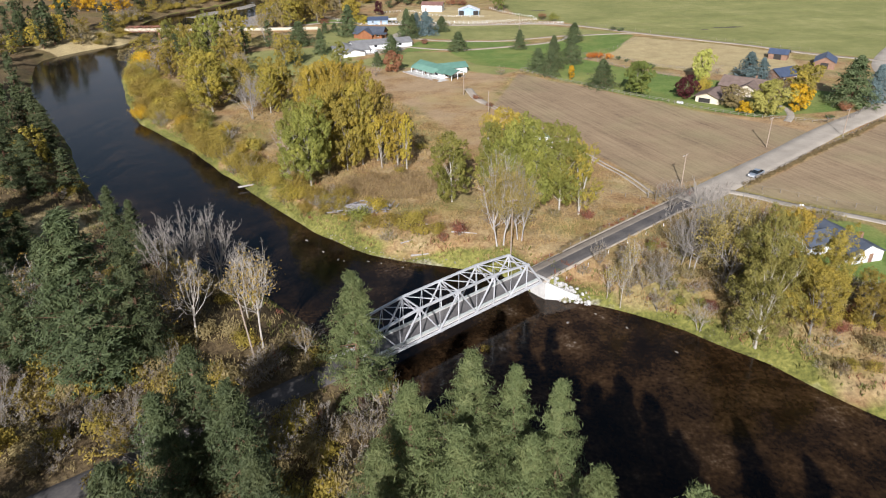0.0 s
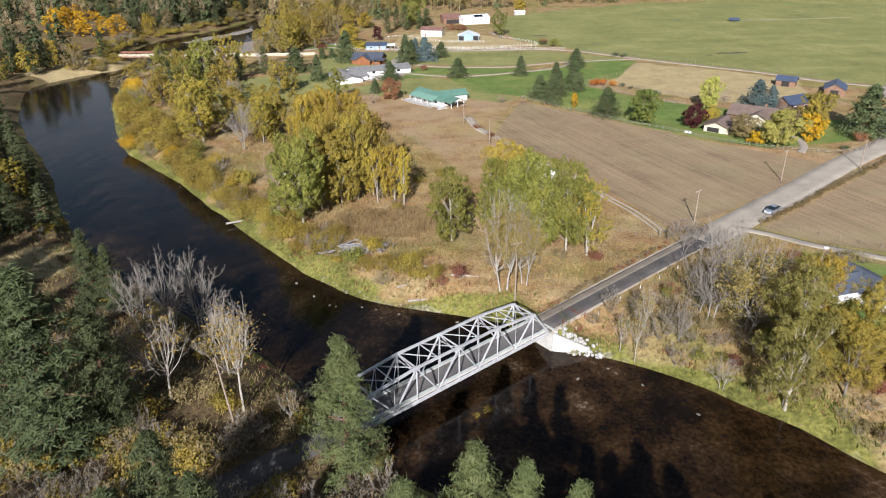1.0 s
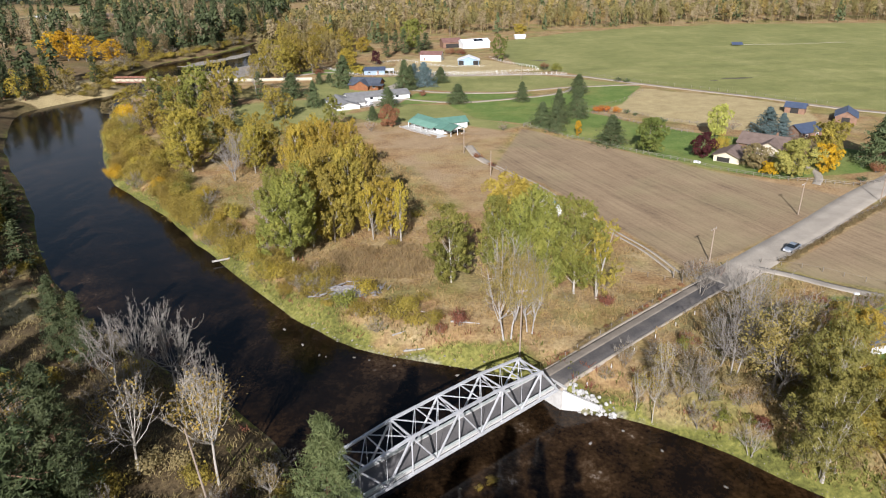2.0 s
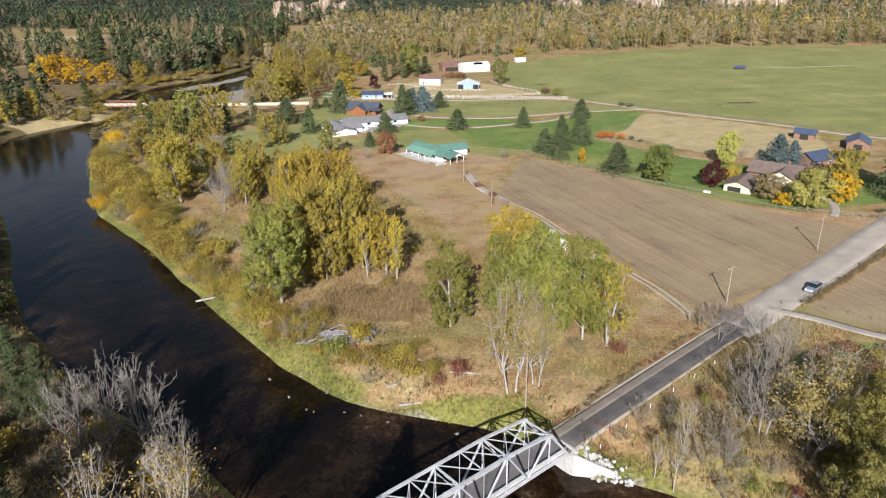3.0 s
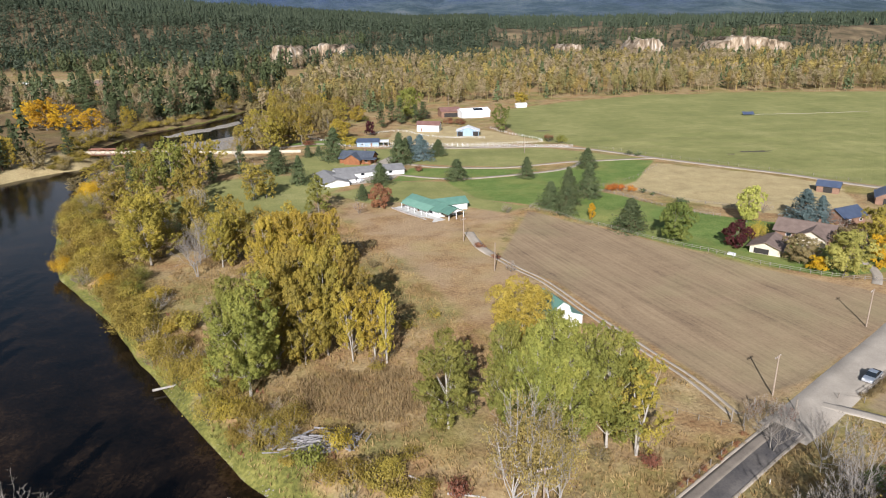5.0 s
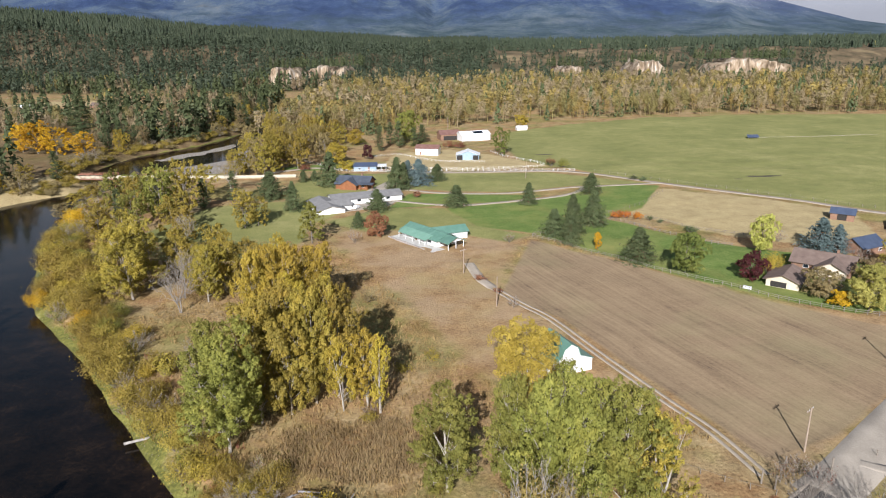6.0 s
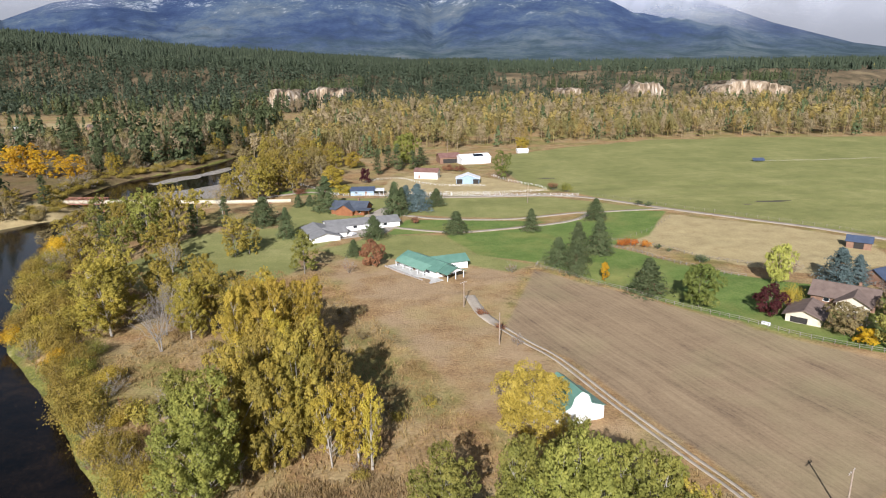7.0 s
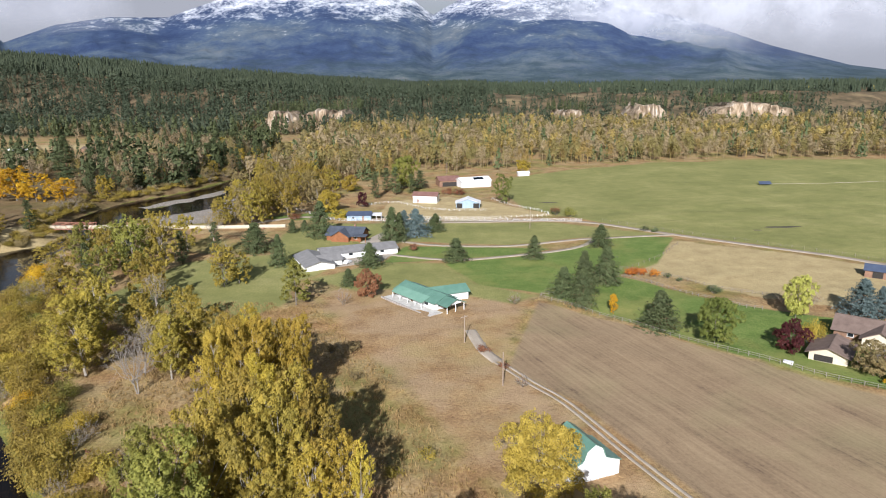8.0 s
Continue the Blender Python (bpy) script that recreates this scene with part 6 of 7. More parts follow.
fence("white_fence", [(-76, 462), (-62, 446), (-48, 431), (-8, 428), (38, 426), (74, 424)], 2.8, 1.3, WHITE, "white board fence along the upper road", 3, rail_w=0.06)
fence("white_fence", [(-30, 437), (-8, 434), (30, 432), (60, 440), (44, 466), (34, 486)], 2.8, 1.3, WHITE, "white board fence round the corral", 2, rail_w=0.05)
fence("white_fence", [(-40, 470), (-22, 480), (-2, 458), (28, 452)], 2.8, 1.2, WHITE, "white board fence by the sheds", 2, rail_w=0.05)
fence("pasture_fence", [(84, 423), (112, 396), (142, 371), (180, 337)], 4.5, 1.2, POST, "wire fence with wooden posts beside the pasture road", 2, rail_w=0.02)
fence("road_fence", [(80.5, 168.5), (94, 178.5), (112, 193.5), (128, 206), (150, 224)], 3.0, 1.25, POST, "dark weathered post fence overgrown with grass by the gravel road", 2)
fence("wire_fence", [(23, 129.5), (37, 142), (50, 153.5)], 3.6, 1.1, POST, "low wire fence with wooden posts in the roadside grass", 1, rail_w=0.02)
fence("wire_fence", [(38, 168), (48, 161), (54, 158)], 3.6, 1.1, POST, "wire fence with wooden posts across the dry grass", 1, rail_w=0.02)
fence("guard_fence", [(25.5, 121.5), (40, 134), (52, 144)], 6.0, 0.8, WHITE, "low white guard posts beside the asphalt road", 0)
fence("lane_fence", [(76, 168), (84, 164.5), (93, 159), (106, 151)], 4.0, 1.2, POST, "wire fence with wooden posts beside the lane", 1, rail_w=0.02)
for k, (x, y) in enumerate([(53, 161), (54.5, 159.5), (58.5, 164.5), (66, 164)]):
    gp = tagged(new("gate_post", Geo().tube([(0, 0, -0.4), (0, 0, 2.6)], [0.16, 0.13], 8).mesh("gate_post", POST)), "thick dark wooden gate post at the farm track", "gate post", "gate posts")
    gp.location = (x, y, ground_at(x, y))


# ---------------------------------------------------------------- vehicles
def wheel(parent, x, y, r=0.38):
    w = part("wheel", Geo().tube([(x, y - 0.12, r), (x, y + 0.12, r)], [r, r], 16), RUBBER, parent)
    part("rim", Geo().tube([(x, y - 0.13, r), (x, y + 0.13, r)], [r * 0.58, r * 0.58], 12), STEEL, w)


def pickup(x, y, turn):
    ob = empty("pickup_truck", Matrix.Translation((x, y, ground_at(x, y) + 0.12)) @ Matrix.Rotation(radians(turn), 4, "Z"), "silver-grey pickup truck parked on the gravel road", "truck")
    body = Geo()
    outline = [(-2.75, 0.55), (-2.75, 1.05), (-1.0, 1.08), (1.1, 1.08), (2.55, 1.0), (2.8, 0.85), (2.8, 0.5)]
    for s in (-0.95, 0.95):
        q = [(a, s, c) for a, c in outline]
        body.face(*(q if s < 0 else q[::-1]))
    for (a, c), (e, f2) in zip(outline, outline[1:] + outline[:1]):
        body.face((a, 0.95, c), (e, 0.95, f2), (e, -0.95, f2), (a, -0.95, c))
    part("body", body, CARPAINT, ob)
    lo, hi = [(-1.0, -0.92), (1.35, -0.92), (1.35, 0.92), (-1.0, 0.92)], [(-0.75, -0.75), (0.55, -0.75), (0.55, 0.75), (-0.75, 0.75)]
    part("cab_roof", Geo().box(-0.1, 0, 1.74, 1.35, 1.5, 0.06), CARPAINT, ob)
    for i in range(4):
        j = (i + 1) % 4
        part("window", Geo().slab([(lo[i][0], lo[i][1], 1.08), (lo[j][0], lo[j][1], 1.08), (hi[j][0], hi[j][1], 1.76), (hi[i][0], hi[i][1], 1.76)], 0.03), GLASS, ob)
    part("bed", Geo().box(-1.9, 0, 1.07, 1.55, 1.6, 0.03), RUBBER, ob)
    part("bumper", Geo().box(2.85, 0, 0.42, 0.15, 1.85, 0.25), STEEL, ob)
    part("bumper", Geo().box(-2.82, 0, 0.42, 0.15, 1.85, 0.22), STEEL, ob)
    for s in (-0.7, 0.7):
        part("headlight", Geo().box(2.8, s, 0.72, 0.06, 0.4, 0.18), WHITE, ob)
    for a in (-1.75, 1.8):
        for s in (-0.86, 0.86):
            wheel(ob, a, s)
    return ob


pickup(86.5, 174.8, 220)
car = empty("car", Matrix.Translation((-33, 347, ground_at(-33, 347) + 0.12)) @ Matrix.Rotation(radians(65), 4, "Z"), "small white car parked before the long building", "car")
cb = Geo()
outline = [(-2.1, 0.4), (-2.1, 0.9), (-1.5, 1.0), (-1.1, 1.45), (0.3, 1.48), (1.0, 0.98), (2.0, 0.85), (2.1, 0.45)]
for s in (-0.85, 0.85):
    q = [(a, s, c) for a, c in outline]
    cb.face(*(q if s < 0 else q[::-1]))
for (a, c), (e, f2) in zip(outline, outline[1:] + outline[:1]):
    cb.face((a, 0.85, c), (e, 0.85, f2), (e, -0.85, f2), (a, -0.85, c))
part("body", cb, CARWHITE, car)
part("windscreen", Geo().slab([(0.35, -0.75, 1.47), (0.35, 0.75, 1.47), (0.98, 0.8, 1.01), (0.98, -0.8, 1.01)], -0.03), GLASS, car)
for a in (-1.3, 1.3):
    for s in (-0.78, 0.78):
        wheel(car, a, s, 0.32)

# ---------------------------------------------------------------- small things
DRIFT = grainy("grey_driftwood", (0.13, 0.12, 0.12), (0.36, 0.34, 0.33), 1.5, 18, 0.85)
rng = np.random.default_rng(5)
pile = empty("driftwood_pile", Matrix.Translation((-19, 155.5, ground_at(-19, 155.5))), "heap of grey weathered driftwood logs", "driftwood")
for k in range(90):
    a, L = rng.uniform(-0.6, 0.6) + (1.2 if k % 4 == 0 else 0), rng.uniform(1.5, 5.0)
    cx, cy, cz = rng.normal() * 3.2, rng.normal() * 1.3, rng.uniform(0.1, 1.2)
    e = Vector((math.cos(a) * L / 2, math.sin(a) * L / 2, rng.uniform(-0.15, 0.2)))
    c = Vector((cx, cy, cz))
    part("log", Geo().tube([tuple(c - e), tuple(c + e)], [rng.uniform(0.10, 0.26), 0.07], 6), DRIFT, pile)
for x, y, L, a, r in ((-54.5, 181, 7.5, 25, 0.28), (-4.5, 136.6, 5.5, 10, 0.22), (5, 142.5, 6, -10, 0.2), (-8, 141, 4, 30, 0.18), (-2, 146, 5, -35, 0.15), (-138, 318, 9, 5, 0.35)):
    z = max(ground_at(x, y), WATER) + r * 0.6
    e = Vector((math.cos(radians(a)) * L / 2, math.sin(radians(a)) * L / 2, 0))
    lg_ = tagged(new("driftwood_log", Geo().tube([tuple(-e), tuple(e * 0.2 + Vector((0, 0, 0.05))), tuple(e)], [r, r * 0.8, r * 0.4], 8).mesh("driftwood_log", DEADWOOD)), "bleached driftwood log lying on the bank", "log")
    lg_.location = (x, y, z)
sp = empty("solar_panel_array", Matrix.Translation((217, 533, ground_at(217, 533))), "ground-mounted dark solar panel in the pasture", "solar panel")
part("panel", Geo().slab([(-4, -1.5, 0.8), (4, -1.5, 0.8), (4, 1.5, 2.4), (-4, 1.5, 2.4)], 0.1), R_BLUE, sp)
for px in (-3, 0, 3):
    part("leg", Geo().box(px, 0, -0.3, 0.15, 0.15, 1.8), STEEL, sp)
# flat dark brown patches with uneven rims, just above the pasture
for x, y, rx, ry in ((165, 405, 8, 1.9), (66, 477, 5, 1.6), (150, 398, 2.2, 0.8)):
    g, rim = Geo(), [(math.cos(k * 0.3927) * (1 + 0.22 * math.sin(k * 2.1 + x)), math.sin(k * 0.3927) * (1 + 0.22 * math.cos(k * 1.7 + y))) for k in range(16)]
    top = [(x + a * rx, y + c * ry, ground_at(x + a * rx, y + c * ry) + 0.10) for a, c in rim]
    g.face(*top)
    for k in range(16):
        p, q = top[k], top[(k + 1) % 16]
        g.face((p[0], p[1], p[2] - 0.3), (q[0], q[1], q[2] - 0.3), q, p)
    setting("mud_patch", g, grainy("dark_brown_patch", (0.05, 0.045, 0.03), (0.11, 0.10, 0.06), 0.6, 6, 0.8), "dark brown irregular patch lying flat on the pasture", "mud")
strip("pasture_track", [(219, 536), (245, 538.6), (268, 539), (310, 545)], 0.55, GRAVEL, "faint dirt track leading from the solar panel", 0.08)
bx = tagged(new("water_trough", Geo().box(0, 0, 0, 2.2, 0.9, 0.7).mesh("water_trough", R_WHITE)), "small white water trough by the lawn fence", "trough")
bx.matrix_basis = Matrix.Translation((88.5, 247.5, ground_at(88.5, 247.5))) @ Matrix.Rotation(radians(-40), 4, "Z")


def stone(seed, material=None):
    r = np.random.default_rng(seed)
    bm = bmesh.new()
    bmesh.ops.create_icosphere(bm, subdivisions=1, radius=0.5)
    for vv in bm.verts:
        vv.co = Vector((vv.co.x * 1.2, vv.co.y, vv.co.z * 0.75)) * r.uniform(0.75, 1.2)
    me = bpy.data.meshes.new("boulder")
    bm.to_mesh(me)
    bm.free()
    me.materials.append(material or ROCK)
    return me


stones = [stone(k) for k in range(5)]
blocks = [stone(k + 30, RIPRAP) for k in range(5)]
rip = empty("riprap", Matrix.Translation((25, 119.5, 0)), "pale broken boulders heaped beside the bridge abutment", "rocks")
for k in range(110):
    x, y = rng.uniform(-2.0, 6.0), rng.normal() * 1.0
    x, y = 24 + x * 0.95, 118.8 + x * -0.30 + y
    z = ground_at(x, y)
    if z < WATER - 0.3:
        continue
    p = part("boulder", blocks[k % 5], RIPRAP, rip)
    s = rng.uniform(0.35, 1.0)
    p.matrix_basis = Matrix.LocRotScale((x - 25, y - 119.5, z + 0.15), Euler(rng.uniform(0, 6, 3)), (s, s, s))
# cobbles along the water's edge, as one mass
tv = np.array([v.co[:] for v in stones[0].vertices])
tf = np.array([p.vertices[:] for p in stones[0].polygons])
line = smooth_line(INNER_BANK[9:27], 0.9)
cand = np.repeat(line, 3, axis=0) + rng.normal(size=(len(line) * 3, 2)) * 1.3
cz = height(cand[:, 0], cand[:, 1])
keep = (cz > WATER - 0.45) & (cz < WATER + 1.6)
cand, cz = cand[keep], cz[keep]
sc = rng.uniform(0.12, 0.48, size=(len(cand), 1, 1)) * np.where(np.hypot(cand[:, 0], cand[:, 1] - 130) < 34, 1.0, 0.45)[:, None, None]
v = (tv[None] * sc + np.column_stack([cand, cz])[:, None]).reshape(-1, 3)
f = (tf[None] + (np.arange(len(cand)) * len(tv))[:, None, None]).reshape(-1, 3)
tagged(new("cobbles", array_mesh("cobbles", v, f, ROCK)), "grey river cobbles along the water's edge", "stones", kind="stuff")


# ---------------------------------------------------------------- grass and undergrowth
def tufts(name, count, box, test, size, material, label, seed, blades=4, thin=0.16):
    r = np.random.default_rng(seed)
    x, y = r.uniform(box[0], box[1], count), r.uniform(box[2], box[3], count)
    ok = test(x, y)
    x, y = x[ok], y[ok]
    z = height(x, y)
    ok = z > WATER + 0.25
    c = np.column_stack([x, y, z])[ok]
    c = np.repeat(c, blades, axis=0)
    m = len(c)
    c[:, :2] += r.normal(size=(m, 2)) * size * 0.5
    hgt = size * r.uniform(0.5, 1.4, size=(m, 1))
    lean = np.column_stack([r.normal(size=(m, 2)) * 0.45, np.ones(m)]) * hgt
    side = np.column_stack([r.normal(size=(m, 2)), np.zeros(m)])
    side *= size * thin / (np.linalg.norm(side, axis=1)[:, None] + 1e-9)
    v = np.stack([c - side, c + side, c + lean + side * 0.5, c + lean - side * 0.5], axis=1).reshape(-1, 3)
    me = array_mesh(name, v, np.arange(4 * m).reshape(m, 4), material)
    tagged(new(name, me), label, "grass", kind="stuff")


def point_land(x, y):
    d = area_distance(x, y, RIVER_FINE)
    out = (d > 1.5) & (areas("plough", x, y) > 1) & (areas("lawn", x, y) > 1) & (areas("meadow", x, y) > 2)
    for k in ROAD_FINE:
        out &= line_distance(x, y, ROAD_FINE[k]) > ROADS[k][1] / 2 + 0.7
    return out & (wobble(x, y, 16, 30) > -0.35)


tufts("bank_weeds", 5000, (-160, 95, 70, 340), lambda x, y: (lambda d: (d > 2) & (d < 13))(area_distance(x, y, RIVER_FINE)) & (wobble(x, y, 7, 36) > 0.05), 0.85, LEAF["rust"], "clumps of orange-brown weeds along the bank", 36, 7, 0.10)
tufts("dry_grass", 34000, (-130, 85, 92, 300), lambda x, y: point_land(x, y) & (area_distance(x, y, OUTER_BANK + [(-300, 860), (-400, 300), (-300, -200), (150, -200)]) > 0), 0.55, GRASSBLADE, "tufts of dry tan grass on the river flat", 31)
tufts("bank_grass", 26000, (-160, 85, 80, 340), lambda x, y: (lambda d: (d > 1.2) & (d < 9))(area_distance(x, y, RIVER_FINE)) & (wobble(x, y, 12, 33) > -0.2), 0.6, leafy("bank_blades", [(0.0, (0.055, 0.066, 0.016)), (0.5, (0.155, 0.155, 0.04)), (1.0, (0.29, 0.245, 0.08))]), "tufts of yellow-green grass along the bank", 34)
tufts("reeds", 5200, (-34, 12, 158, 188), lambda x, y: ((x + 11) / 19) ** 2 + ((y - 172) / 10) ** 2 + 0.55 * wobble(x, y, 6, 37) < 0.9, 0.6, leafy("reed_blades", [(0.0, (0.20, 0.14, 0.065)), (0.5, (0.34, 0.25, 0.12)), (1.0, (0.47, 0.36, 0.18))], 0.35), "bed of brown dry reeds on the river flat", 38)
near_bank = lambda x, y: (area_distance(x, y, OUTER_BANK + [(-300, 860), (-400, 300), (-300, -200), (150, -200)]) < -1) & (line_distance(x, y, ROAD_FINE["far_side"]) > 3.4)
tufts("undergrowth", 13000, (-140, 40, 25, 200), near_bank, 0.6, LEAF["tan"], "tan and brown brush under the trees of the near bank", 35, 7, 0.10)
r2 = np.random.default_rng(44)
for k in range(330):
    x, y = (r2.uniform(-92, 6), r2.uniform(36, 122)) if k < 250 else (r2.uniform(-125, -50), r2.uniform(110, 185))
    if not bool(near_bank(np.array([x]), np.array([y]))[0]) or ground_at(x, y) < WATER + 0.6:
        continue
    leaf = ("willow", "tan", "tan", "tan", "willow", "olive")[(k // 3) % 6]
    if (-107 < x < -80 and 138 < y < 166):
        continue
    if k > 130:
        thicket("scrub" if k % 3 == 0 else "brush", "tan" if k % 3 == 0 else leaf, x, y, r2.uniform(2.2, 5.5), r2.uniform(4.5, 7.5))
    elif k % 3 == 0:
        plant("scrub", "tan", x, y, r2.uniform(3, 6.5), r2.uniform(4, 7), "leafless grey thicket under the riverside pines", "shrub", "near bank thicket")
    else:
        plant("brush", leaf, x, y, r2.uniform(2.0, 5.0), r2.uniform(4.5, 8.0), {"willow": "yellow-olive shrub in the riverside wood", "tan": "tan-brown shrub in the riverside wood", "yellow": "bright yellow shrub in the riverside wood", "olive": "green-brown shrub in the riverside wood"}[leaf], "shrub", "near bank thicket")
for k in range(560):
    x, y = r2.uniform(26, 98), r2.uniform(68, 148)
    d = float(area_distance(np.array([x]), np.array([y]), RIVER_FINE)[0])
    rd = min(float(line_distance(np.array([x]), np.array([y]), ROAD_FINE[q])[0]) for q in ("asphalt", "lane"))
    if d < 2.2 or rd < 4.5 or math.hypot(x - 90, y - 130) < 15 or y > 108 + x * 0.55:
        continue
    leaf = ("tan", "willow", "rust", "olive", "tan", "green", "tan")[k % 7]
    tall_ = min(1.0, 0.62 + d / 26)
    if k > 150:
        thicket(("bush", "scrub", "brush", "scrub")[k % 4], leaf, x, y, r2.uniform(1.8, 4.6) * tall_, r2.uniform(3, 6) * tall_)
        continue
    plant(("bush", "scrub", "brush", "scrub")[k % 4], leaf, x, y, r2.uniform(1.8, 4.6) * tall_, r2.uniform(3, 6) * tall_, {"tan": "tan bush between the road and the river", "willow": "yellow-green bush between the road and the river", "rust": "russet brush between the road and the river", "olive": "olive brush between the road and the river", "green": "green brush between the road and the river"}[leaf], "shrub", "roadside brush")
bank_line = smooth_line(INNER_BANK[10:20], 2.4)
for k, (x, y) in enumerate(bank_line):
    along = np.gradient(bank_line, axis=0)[k]
    land = np.array([-along[1], along[0]]) / np.linalg.norm(along)
    for far_ in (r2.uniform(5.0, 8.5), r2.uniform(9, 13)):
        if r2.uniform() < (0.35 if far_ < 9 else 0.78):
            continue
        px_, py_ = x + land[0] * far_ + r2.normal() * 0.8, y + land[1] * far_ + r2.normal() * 0.8
        if ground_at(px_, py_) < WATER + 0.7:
            continue
        leaf = ("willow", "olive", "willow", "yellow", "tan", "willow", "green")[int(r2.integers(7))]
        words = {"willow": "yellow-olive willow bush by the water", "olive": "olive-green willow bush by the water", "yellow": "yellow willow bush by the water", "tan": "tan leafless willow bush by the water", "green": "green willow bush by the water"}[leaf]
        size_ = r2.uniform(2.2, 4.2) + (y - 140) * 0.013 + (far_ > 6) * 1.0
        plant("scrub" if leaf == "tan" else ("shrub", "brush")[k % 2], leaf, px_, py_, size_, size_ * 1.35, words, "shrub", "riverbank willows")
for k in range(170):
    x, y = r2.uniform(-84, -8), r2.uniform(40, 92)
    if float(line_distance(np.array([x]), np.array([y]), ROAD_FINE["far_side"])[0]) < 2.8 or ground_at(x, y) < WATER + 0.8:
        continue
    leaf = ("tan", "willow", "tan", "tan")[k % 4]
    thicket(("scrub", "brush")[k % 2], leaf, x, y, r2.uniform(3, 6.5), r2.uniform(5, 8))
hedge = smooth_line([(81.5, 167.8), (94, 177.5), (112, 192.5), (128, 205), (150, 223)], 1.0)
for x, y in hedge:
    thicket("bush", "tan", x + r2.normal() * 0.3, y + r2.normal() * 0.3, r2.uniform(0.9, 1.7), r2.uniform(1.5, 2.3))
verge = smooth_line([(22, 129.8), (37, 142.5), (53, 156)], 1.1)
for x, y in verge:
    thicket("bush", ("tan", "rust")[int(r2.integers(2))], x + r2.normal() * 0.4, y + r2.normal() * 0.4, r2.uniform(0.5, 1.2), r2.uniform(0.9, 1.8))
grow_thickets()
for k in range(95):
    x, y = r2.uniform(-110, 35), r2.uniform(134, 270)
    if not bool(point_land(np.array([x]), np.array([y]))[0]) or x > 10 and y > 165:
        continue
    leaf = ("rust", "tan", "willow")[k % 3]
    plant("bush" if k % 3 else "scrub", leaf, x, y, r2.uniform(1.5, 3.5), r2.uniform(2.5, 5), {"rust": "low russet bush in the dry grass", "tan": "low tan bush in the dry grass", "willow": "low yellow-olive bush in the dry grass"}[leaf], "bush", "brush on the river flat")


# ---------------------------------------------------------------- far woods
def cone_tree(seed, tiers=3, sides=6):
    r = np.random.default_rng(seed)
    v, f = [], []
    for k in range(tiers):
        z0 = 0.08 + 0.78 * k / tiers
        z1 = min(1.0, z0 + 0.42)
        rad = 0.18 * (1 - 0.8 * k / tiers) * r.uniform(0.8, 1.15)
        top = len(v)
        v.append((r.normal() * 0.01, r.normal() * 0.01, z1))
        for j in range(sides):
            a = 6.283 * (j + r.uniform(-0.3, 0.3)) / sides
            q = rad * r.uniform(0.6, 1.25)
            v.append((math.cos(a) * q, math.sin(a) * q, z0 + r.uniform(-0.05, 0.05)))
        for j in range(sides):
            f.append((top, top + 1 + j, top + 1 + (j + 1) % sides))
    return np.array(v), np.array(f)


def puff_tree(seed, n_cards=44, big_=0.060):
    """A far broadleaf: four or five upright masses of leaves on a pale stem."""
    r = np.random.default_rng(seed)
    k = int(r.integers(4, 6))
    hub = np.column_stack([r.normal(size=(k, 2)) * 0.085, r.uniform(0.42, 0.80, k)])
    hub[0] = (0, 0, 0.80)
    d = unit(r.normal(size=(n_cards, 3)) + np.array([0, 0, 0.25]))
    which = r.integers(k, size=n_cards)
    c = hub[which] + d * np.array([0.115, 0.115, 0.20]) * r.uniform(0.55, 1.0, size=(n_cards, 1))
    v, q = card_arrays(c, big_, big_ * 0.6, r, 0.6, d + (c - np.array([0, 0, 0.6])) * 1.2, 0.18)
    t = np.array([(-0.010, 0, 0), (0.010, 0, 0), (0.006, 0, 0.6), (-0.006, 0, 0.6), (0, -0.010, 0), (0, 0.010, 0), (0, 0.006, 0.6), (0, -0.006, 0.6)])
    return np.concatenate([v, t]), np.concatenate([q, np.array([[0, 1, 2, 3], [4, 5, 6, 7]]) + len(v)])


def wood_mass(name, spots, heights, templates, material, label, wide=1.0, lift=0.0):
    r = np.random.default_rng(len(spots))
    vs, fs, base = [], [], 0
    which = r.integers(len(templates), size=len(spots))
    for k, (tv_, tf_) in enumerate(templates):
        p, hh = spots[which == k], heights[which == k]
        if not len(p):
            continue
        a = r.uniform(0, 6.283, len(p))
        ca, sa_ = np.cos(a)[:, None], np.sin(a)[:, None]
        w = (hh * r.uniform(0.8, 1.25, len(p)) * wide)[:, None]
        x = (tv_[:, 0] * ca - tv_[:, 1] * sa_) * w + p[:, :1]
        y = (tv_[:, 0] * sa_ + tv_[:, 1] * ca) * w + p[:, 1:2]
        z = tv_[:, 2] * hh[:, None] + height(p[:, 0], p[:, 1])[:, None] - 0.4 + lift
        v = np.stack([x, y, z], axis=-1).reshape(-1, 3)
        vs.append(v)
        fs.append((tf_[None] + (np.arange(len(p)) * len(tv_))[:, None, None]).reshape(-1, tf_.shape[1]) + base)
        base += len(v)
    me = array_mesh(name, np.concatenate(vs), np.concatenate(fs), material)
    return tagged(new(name, me), label, "forest", kind="stuff")


